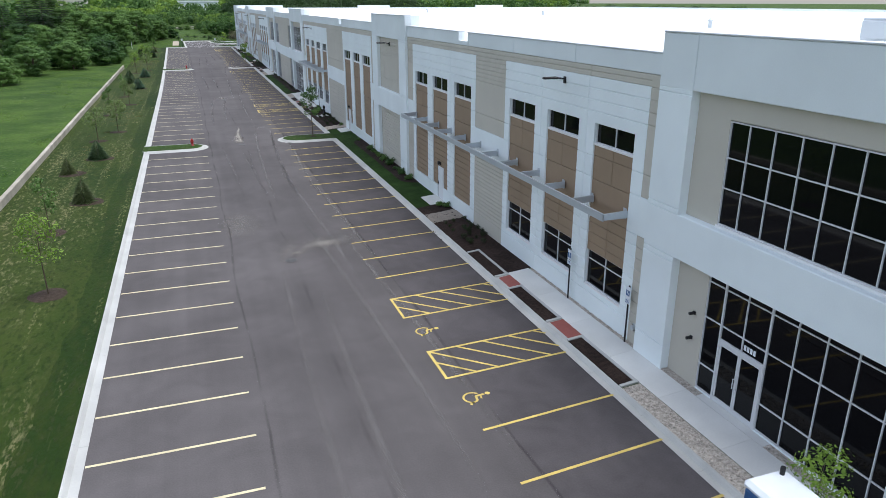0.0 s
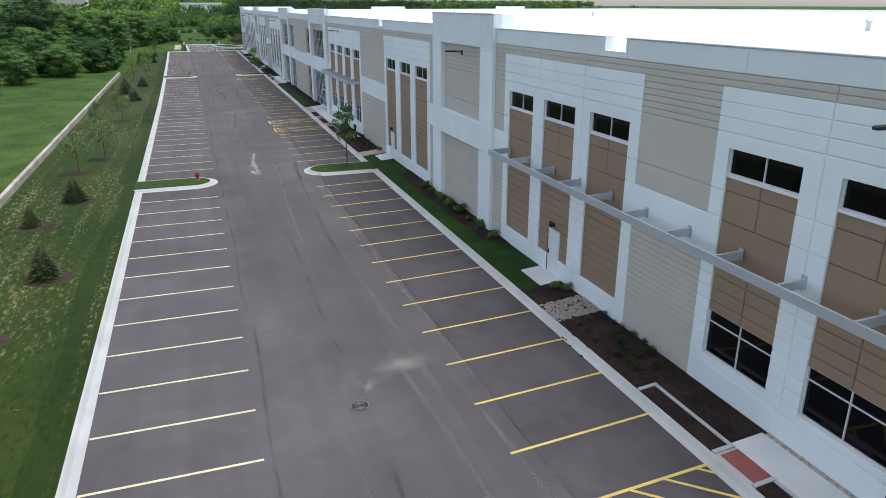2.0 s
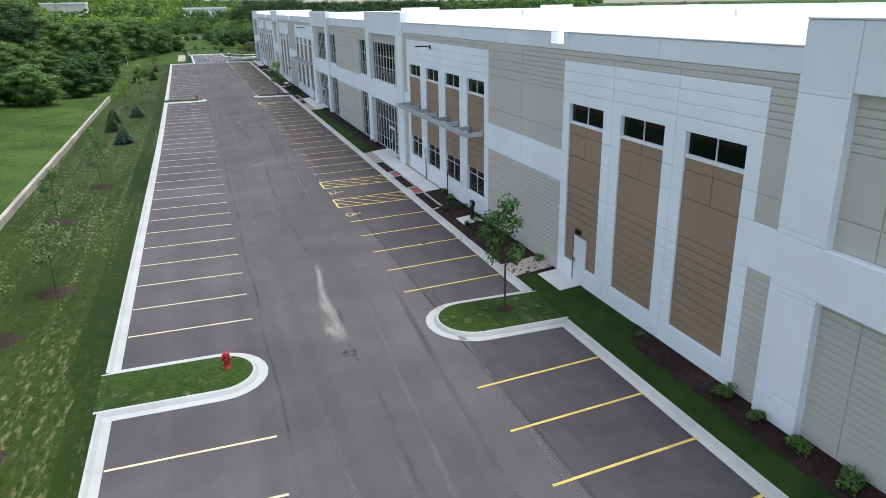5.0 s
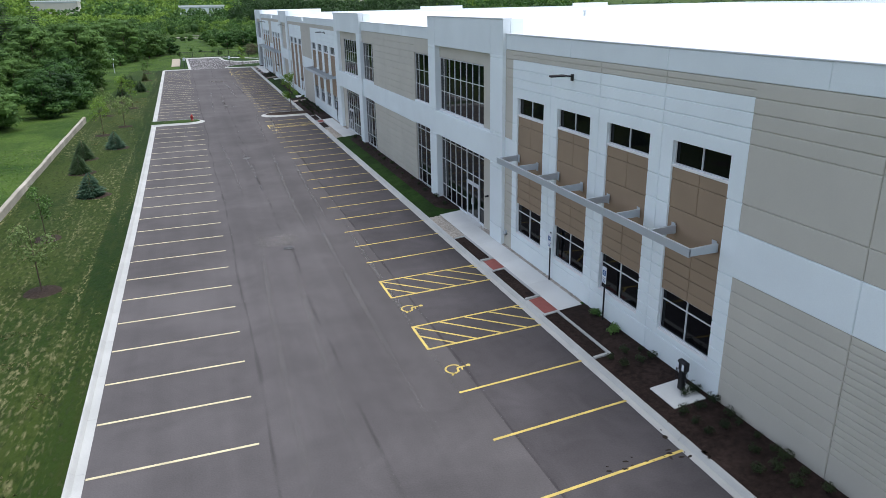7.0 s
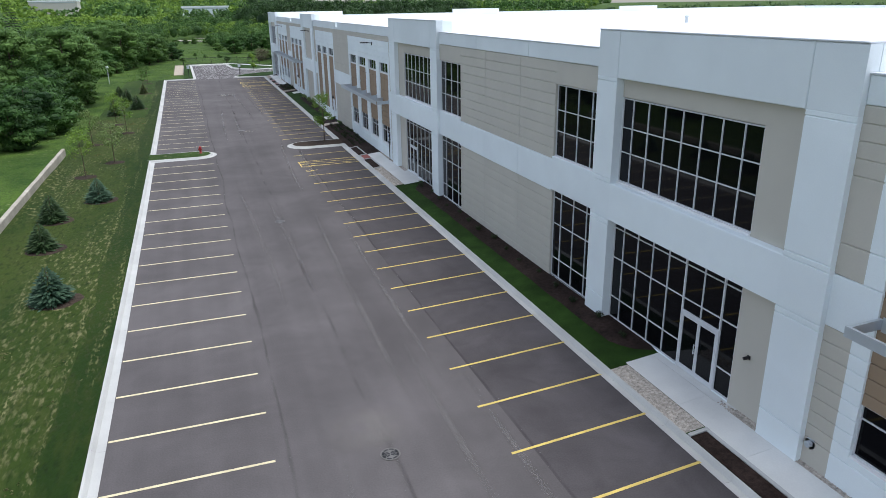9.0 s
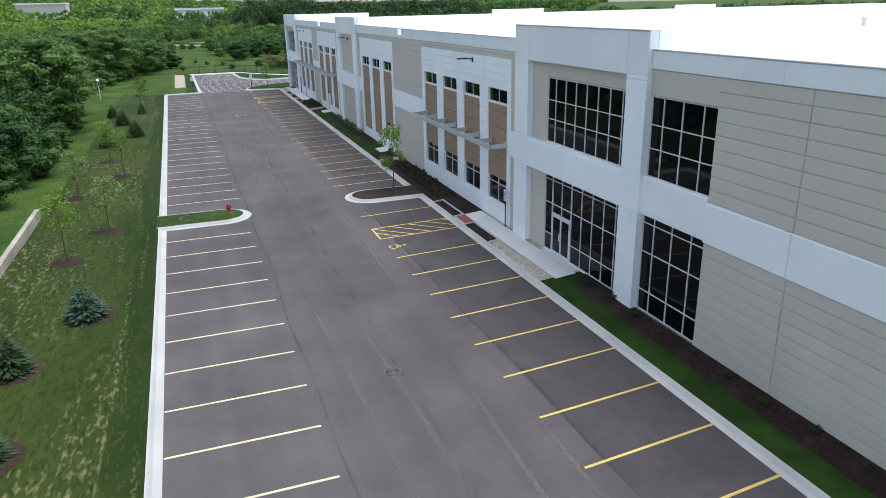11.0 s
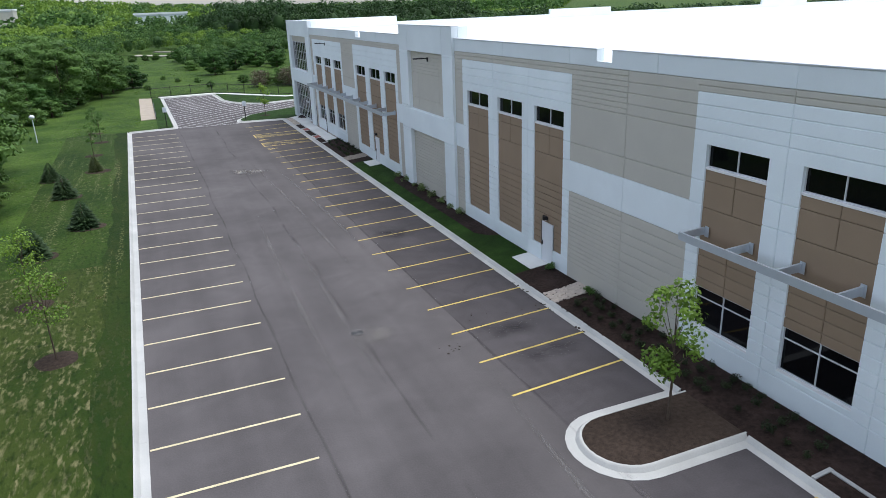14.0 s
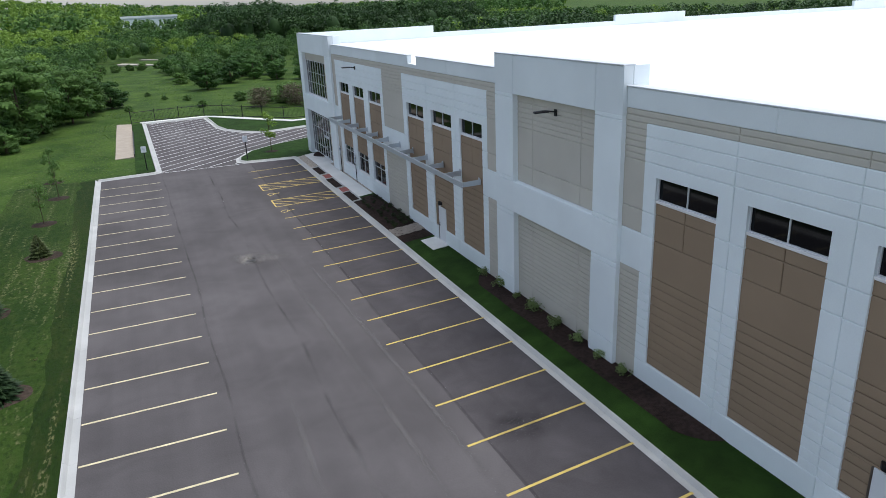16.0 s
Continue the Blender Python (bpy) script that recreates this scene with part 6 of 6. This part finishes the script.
# woodland trees
BIG = [tree_meshes(70 + k, h, cr, cb, lu, pe, sz, m_, 0.2, lr, 5, 0.0, 0.6, 0.52) for k, (h, cr, cb, lu, pe, sz, lr, m_) in enumerate(((10.0, 4.8, 0.6, 72, 112, 0.29, 0.28, LEAF_WOOD), (8.6, 4.5, 0.3, 66, 112, 0.29, 0.28, LEAF_DARK), (11.5, 5.0, 0.9, 78, 112, 0.3, 0.28, LEAF_WOOD), (6.0, 3.6, 0.1, 56, 90, 0.24, 0.3, LEAF_DARK), (3.0, 2.3, 0.0, 34, 80, 0.19, 0.32, LEAF_WOOD), (5.6, 3.6, 0.1, 56, 90, 0.24, 0.3, LEAF)))]
fir = spruce_meshes(80, 15.0, 3.6, leaf_mat("black_green_needles", (0.007, 0.017, 0.007), (0.026, 0.045, 0.018)))


def edge_x(y):
    line = ((140, -30), (150, -20), (156, -13), (175, -12.6), (205, -13.2), (212, -18), (234, -20), (242, -15), (255, -12), (283, -7), (300, -12), (330, -22))
    for (a, xa), (b, xb) in zip(line, line[1:]):
        if a <= y <= b:
            return xa + (xb - xa) * (y - a) / (b - a)
    return -30


r_ = random.Random(9)
spots = []
y = 152.0
while y < 300:
    for row in range(3):
        spots.append((edge_x(y) - 2.0 - row * 6.6 + r_.uniform(-1.3, 1.3), y + r_.uniform(-1.8, 1.8) + row * 1.5, r_.choice((0, 1, 0, 1, 2)) if row else r_.choice((1, 3, 1, 0)), (r_.uniform(0.82, 1.12) + 0.13 * row) * (1.0 if y < 235 else 0.78)))
    spots.append((edge_x(y) + r_.uniform(-0.6, 0.8), y + r_.uniform(-1, 1), 4, r_.uniform(0.6, 0.95)))
    y += 6.6
for x, y, k, s in ((-14.0, 195, 0, 1.1), (-14.6, 203, 0, 1.05), (-15.6, 210, 0, 1.05), (-18.5, 216, 2, 0.95), (-7.2, 271.5, 0, 0.8), (-5.6, 279, 0, 0.72), (-10.5, 269, 1, 0.95), (-17.5, 149, 3, 1.0), (-26, 112, 4, 1.2), (-29, 118, 3, 0.8), (-24, 124, 4, 1.3), (-31, 127, 3, 0.9), (-27, 133, 3, 0.9), (-22, 138, 3, 0.9), (-35, 120, 3, 1.0), (-37, 132, 0, 0.9), (-30, 141, 1, 0.95), (-24, 146, 0, 0.9), (-38, 145, 2, 0.9), (-33, 100, 4, 1.3), (-21, 100, 4, 0.7), (-23, 92, 4, 0.9),
                   (14.4, 303, 3, 0.92), (20.0, 312, 3, 0.85), (25.5, 317, 3, 0.75), (29.5, 312, 3, 0.72), (35, 309, 3, 0.8), (24, 324, 3, 0.9), (16.5, 320, 3, 0.8), (31, 324, 3, 0.9), (41, 312, 3, 0.9), (20.5, 276, 4, 0.9), (23.5, 273, 4, 1.1), (27, 274, 4, 1.0), (17.5, 281, 4, 0.55), (-2.3, 286, 3, 0.8), (-5.5, 289, 3, 0.85), (-5, 283, 4, 1.0), (-9.5, 291, 3, 0.9),
                   (-9.5, 299, 3, 0.8), (-12.5, 306, 1, 0.85), (-9.0, 313, 4, 1.3), (0.2, 279.5, 4, 0.35), (-12, 261, 0, 1.05), (-10, 322, 3, 0.8), (-11, 334, 3, 0.95), (-9.5, 348, 4, 1.5), (-10, 362, 3, 0.9), (11, 277, 4, 0.4), (9.5, 288, 4, 0.35), (-6, 366, 4, 0.8), (-2.5, 369, 4, 0.7), (1, 371, 4, 0.6), (4, 370, 4, 0.75), (8, 372, 4, 0.6), (-7, 330, 4, 0.7), (-6.5, 341, 4, 0.9), (10.5, 318, 4, 0.8), (11, 332, 3, 0.7), (10.5, 346, 3, 0.8), (10, 358, 4, 1.1), (3.5, 300, 4, 0.3), (6, 292, 4, 0.3), (-3.5, 312, 4, 0.45)):
    spots.append((x, y, k, s))
NAMES = ("tall leafy woodland tree with rounded crown", "broad dark green woodland tree", "tall spreading woodland tree", "dense leafy hedge tree", "low leafy bush in the meadow", "dense light green thicket at the meadow's edge")
FIRS = ((-25, 203, 1.0), (-29, 198, 1.2), (-33.5, 204, 1.3), (-29.5, 210, 1.3), (-37.5, 199, 1.15), (-22, 209, 0.95))
for i, (x, y, k, s) in enumerate(spots):
    if any(math.hypot(x - fx, y - fy) < 3.6 for fx, fy, fs in FIRS):
        continue
    k = 5 if k == 3 and y < 150 else k
    s *= 0.62 if x < -19.5 and y < 194 and k < 3 else 1.0
    plant("bush" if k == 4 else "woodland_tree", NAMES[k], "bush" if k == 4 else "tree", BIG[k], x, y, ground_height(x, y) - 0.1, s, i * 2.4, "woodland edge")
dry = tree_meshes(89, 3.2, 2.4, 0.1, 30, 50, 0.24, LEAF_DRY, 0.08)
yel = tree_meshes(88, 4.2, 2.0, 0.2, 22, 60, 0.5, LEAF_SPRING, 0.1)
plant("bush", "bright yellow-green bush behind the fence", "bush", yel, 29.5, 262.0, 0.1, 1.0, 0, "woodland edge")
plant("bush", "bare grey-brown bush behind the fence", "bush", dry, 24.0, 268.5, 0.1, 1.0, 1, "woodland edge")
plant("bush", "bare grey-brown bush behind the fence", "bush", dry, 19.0, 270.5, 0.1, 0.9, 3, "woodland edge")
plant("bush", "bare grey-brown bush behind the fence", "bush", dry, 28.0, 267.0, 0.1, 1.15, 5, "woodland edge")
for x, y, s in FIRS:
    plant("fir_tree", "tall dark conifer above the wood", "tree", fir, x, y, 0.3, s, x, "conifers")

# far woods: joined, uncountable
def small_crown(seed, lumps, size, per):
    r = random.Random(seed)
    cs = []
    for i in range(lumps):
        u = r.uniform(-0.75, 0.95)
        k = math.sqrt(1 - u * u) * r.uniform(0.8, 1.0)
        a = 2.4 * i + r.uniform(-0.3, 0.3)
        cs.append((k * math.cos(a) * 2.9, k * math.sin(a) * 2.9, 4.6 + u * 3.0, 1.15 * r.uniform(0.7, 1.25)))
    v, f = leaf_cloud(seed, cs, per, 1.0, size, 0.0, 0.65)
    ang = [math.pi / 4 * i for i in range(8)]
    dome = [(1.5 * k * math.cos(a) * r.uniform(0.7, 1.1), 1.5 * k * math.sin(a) * r.uniform(0.7, 1.1), 4.0 + 1.7 * z) for k, z in ((0.35, -1.1), (0.95, -0.5), (1.0, 0.2), (0.75, 0.7), (0.25, 0.98)) for a in ang]
    df = [(8 * j + i, 8 * j + (i + 1) % 8, 8 * j + 8 + (i + 1) % 8, 8 * j + 8 + i) for j in range(4) for i in range(8)]
    return np.concatenate([v, np.array(dome)]), np.concatenate([f, np.array(df) + len(v)])


def woods(name, label, places, base, material):
    vs, fs, o = [], [], 0
    for x, y, z, s, a in places:
        v, f = base[int(abs(x * 7 + y)) % len(base)]
        c, sn = math.cos(a), math.sin(a)
        w = np.stack([v[:, 0] * c - v[:, 1] * sn, v[:, 0] * sn + v[:, 1] * c, v[:, 2]], 1) * s + np.array([x, y, z])
        vs.append(w)
        fs.append(f + o)
        o += len(v)
    V, F = np.concatenate(vs), np.concatenate(fs)
    me = bpy.data.meshes.new(name)
    me.vertices.add(len(V))
    me.vertices.foreach_set("co", V.astype(np.float32).ravel())
    me.loops.add(F.size)
    me.loops.foreach_set("vertex_index", F.astype(np.int32).ravel())
    me.polygons.add(len(F))
    me.polygons.foreach_set("loop_start", np.arange(0, F.size, 4, dtype=np.int32))
    me.update(calc_edges=True)
    me.materials.append(material)
    tagged(new(name, me), label, "woods", kind="stuff")


NEARC = [small_crown(100 + k, 20, 0.4, 46) for k in range(5)]
MIDC = [small_crown(110 + k, 16, 0.8, 15) for k in range(4)]
FARC = [small_crown(120 + k, 10, 1.4, 7) for k in range(4)]
r_ = random.Random(12)


def clearing(x, y):
    edge = 3.0 * noise.noise((x * 0.1, y * 0.1, 0))
    return (-9 + edge < x < 12 + edge and y < 376) or (12 <= x < 48 and y < 318 + edge) or (-2 < x < 19 and 372 < y < 418) or (-9 < x < 3 and 376 <= y < 400)


def sown(x0, x1, y0, y1, step):
    """Jittered spots, one for each tree."""
    out, y = [], y0
    while y < y1:
        x = x0 + (step / 2 if int(y / step) % 2 else 0)
        while x < x1:
            out.append((x + r_.uniform(-0.38, 0.38) * step, y + r_.uniform(-0.38, 0.38) * step))
            x += step
        y += step * 0.9
    return out


# brighter leaves favoured left and far: yellow-green trees, plus haze and sun as colour
WOODS = {}
for x, y in sown(-75, 100, 296, 440, 9.2):
    if clearing(x, y) or (x > -12 and y < 300) or (-46 < x <= -12 and y < 304):
        continue
    s = r_.uniform(0.72, 1.08) * (0.74 if y < 350 and x > 10 else 1.05)
    k = 0.26 + noise.noise((x * 0.02, y * 0.02, 7)) + r_.uniform(-0.25, 0.25)
    k += 0.35 if x < -14 else 0
    WOODS.setdefault(("near", k > 0.12 if k < 0.62 else 2), []).append((x, y, ground_height(x, y) - 1.0 * s, s, r_.uniform(0, 6.28)))
for x, y in sown(-140, 270, 250, 650, 10.5):      # behind them, and behind the warehouse
    if -75 < x < 100 and y < 440 or x < 100 and y < 300 or -4 < x < 34 and 606 < y < 650 or (x < 170 and y < 262):
        continue
    belt = 30 + 0.07 * (y - 440) < x < 150 and 440 < y < 540
    s = r_.uniform(0.9, 1.25) * (2.1 if belt and x < 60 else 1.9 if belt else 1.45 if -12 < x < 36 and 560 < y < 606 else 1.0 if x > 18 or y > 520 else 0.95)
    k = 0.2 + noise.noise((x * 0.014, y * 0.014, 17)) + r_.uniform(-0.2, 0.2) + (0.5 if x < -10 and y > 430 else 0)
    WOODS.setdefault(("middle", 3 if belt else k > 0.1 if k < 0.42 else 2), []).append((x, y, ground_height(x, y) - 1.0 * s, s, r_.uniform(0, 6.28)))
for x, y in sown(44, 240, 262, 300, 8.0):         # close behind the end wall
    WOODS.setdefault(("near", 3), []).append((x, y, -0.5, r_.uniform(1.15, 1.55), r_.uniform(0, 6.28)))
for x, y in sown(-110, -46, 60, 300, 9.5):        # to the west of the meadow
    if x > -62 and y < 150:
        continue
    WOODS.setdefault(("middle", 0), []).append((x, y, 0.2, r_.uniform(1.1, 1.7), r_.uniform(0, 6.28)))
for i in range(2300):
    y = 650 + 1000 * r_.random() ** 1.3
    x = -110 - 0.22 * (y - 650) + (420 + 0.9 * (y - 650)) * r_.random()
    if -110 < x < -70 and 690 < y < 775 or -40 < x < 32 and y < 670:
        continue
    k = 0.12 + (0.4 if x < 0 else 0) + noise.noise((x * 0.009, y * 0.009, 27)) + r_.uniform(-0.2, 0.2)
    WOODS.setdefault(("distant", k > 0.0 if k < 0.3 else 2), []).append((x, y, ground_height(x, y) - 1.5, r_.uniform(1.2, 1.9), r_.uniform(0, 6.28)))
for (zone, k), places in sorted(WOODS.items(), key=str):
    woods(zone + "_woods", {"near": "rounded green trees beyond the meadow", "middle": "dense woodland behind the meadow and the warehouse", "distant": "distant woods reaching the horizon"}[zone] + (", dark green", ", fresh green", ", bright yellow-green", ", very dark green")[int(k)],
          places, NEARC if int(k) == 3 else {"near": NEARC, "middle": MIDC, "distant": FARC}[zone], (LEAF_DARK, LEAF, LEAF_SPRING, LEAF_DEEP)[int(k)])

# distant pale buildings, a path in the clearing
for x, y, w, h, lab in ((15.5, 628, 31, 14.0, "distant long white low building among trees"), (-95, 730, 34, 20, "distant pale office building among trees")):
    t = thing("distant_building", lab, "building", (x, y, 0), 0, "distant buildings")
    part("wall", one_box(-w / 2, w / 2, 0, 20, 0, h - 1), GREY if x > 0 else BEIGE, t)
    part("roof", one_box(-w / 2 - 0.5, w / 2 + 0.5, -0.5, 20.5, h - 1, h), ROOF, t)
    part("window_band", one_box(-w / 2 + 1, w / 2 - 1, -0.06, 0.05, h - 2.0, h - 1.4), STEEL, t)
tagged(new("far_path", mesh_of(slab(bmesh.new(), [(-3, 396), (6, 385), (17, 377), (18, 378.5), (8, 388), (-1, 402)], 0.1, 0.5), "far_path", RETAIN)), "pale concrete path in a woodland clearing", "path", kind="structure")
tagged(new("far_path", mesh_of(slab(bmesh.new(), [(4, 416), (18, 402), (18.5, 403.2), (5, 418)], 0.1, 0.5), "far_path", RETAIN)), "pale concrete path in a woodland clearing", "path", kind="structure")

# grass blades: narrow, upright
def blades(name, label, spots_, per, height, width, material, seed):
    r = np.random.RandomState(seed)
    p = np.repeat(np.array(spots_, float), per, 0)
    n = len(p)
    p[:, :2] += r.normal(size=(n, 2)) * height * 0.5
    a = r.rand(n) * 6.2832
    side = np.stack([np.cos(a), np.sin(a), np.zeros(n)], 1) * width * (0.6 + 0.8 * r.rand(n))[:, None]
    h = height * (0.5 + r.rand(n))
    tip = p + np.stack([r.normal(size=n) * h * 0.4, r.normal(size=n) * h * 0.4, h], 1)
    v = np.stack([p - side, p + side, tip + side * 0.3, tip - side * 0.3], 1).reshape(-1, 3)
    tagged(new(name, from_arrays(name, v.tolist(), np.arange(n * 4).reshape(-1, 4).tolist(), material)), label, "grass", kind="stuff")


def sow(count, x0, x1, y0, y1, seed, grain, keep, lift=-0.02):
    r = np.random.RandomState(seed)
    out = []
    for x, y in zip(x0 + (x1 - x0) * r.rand(count), y0 + (y1 - y0) * r.rand(count)):
        if noise.noise((x * grain, y * grain, seed)) > keep:
            out.append((x, y, ground_height(x, y) + lift))
    return out


TUFT = leaf_mat("meadow_grass_blades", (0.06, 0.125, 0.02), (0.14, 0.22, 0.045))
blades("meadow_tufts", "rough long grass of the meadow", sow(14000, -34, -10, 30, 158, 3, 0.12, 0.05), 3, 0.1, 0.03, TUFT, 3)
blades("meadow_tufts", "rough long grass at the wood's edge", sow(2600, -18, -9.4, 158, 270, 5, 0.2, -0.1), 3, 0.07, 0.022, TUFT, 5)
blades("meadow_tufts", "rough long grass beside the gravel pad", [(x, y, 0.09) for x, y, z in sow(1600, -9.4, -1.5, 229, 268, 7, 0.2, -0.8)], 3, 0.08, 0.022, TUFT, 7)
blades("meadow_tufts", "rough long grass beyond the fence", sow(6000, -12, 42, 267, 372, 4, 0.1, -0.1), 3, 0.12, 0.035, TUFT, 4)


def lawn(count, seed, keep):
    return [(x, y, 0.115) for x, y, z in sow(count, -9.2, -1.9, -5, 229, seed, 0.35, keep) if x < LK + left_shift(y) - 0.4]


def patches(count, seed, grain, keep):
    """Spots in clumps, thinning towards the kerb and the far end."""
    r = np.random.RandomState(seed + 100)
    out = []
    for x, y, z in lawn(count, seed, -1.0):
        n = noise.noise((x * grain, y * grain * 0.6, seed)) + 0.5 * noise.noise((x * 0.25, y * 0.05, seed + 3)) - (0.25 if x > -3.4 else 0) - (0.2 if y > 182 else 0)
        if n > keep + 0.15 * r.rand():
            out.append((x, y, z))
    return out


blades("lawn_weeds", "pale dry weeds in clumps on the verge", patches(60000, 8, 1.1, 0.4), 4, 0.035, 0.03, leaf_mat("pale_dry_weeds", (0.1, 0.105, 0.04), (0.27, 0.26, 0.125)), 8)
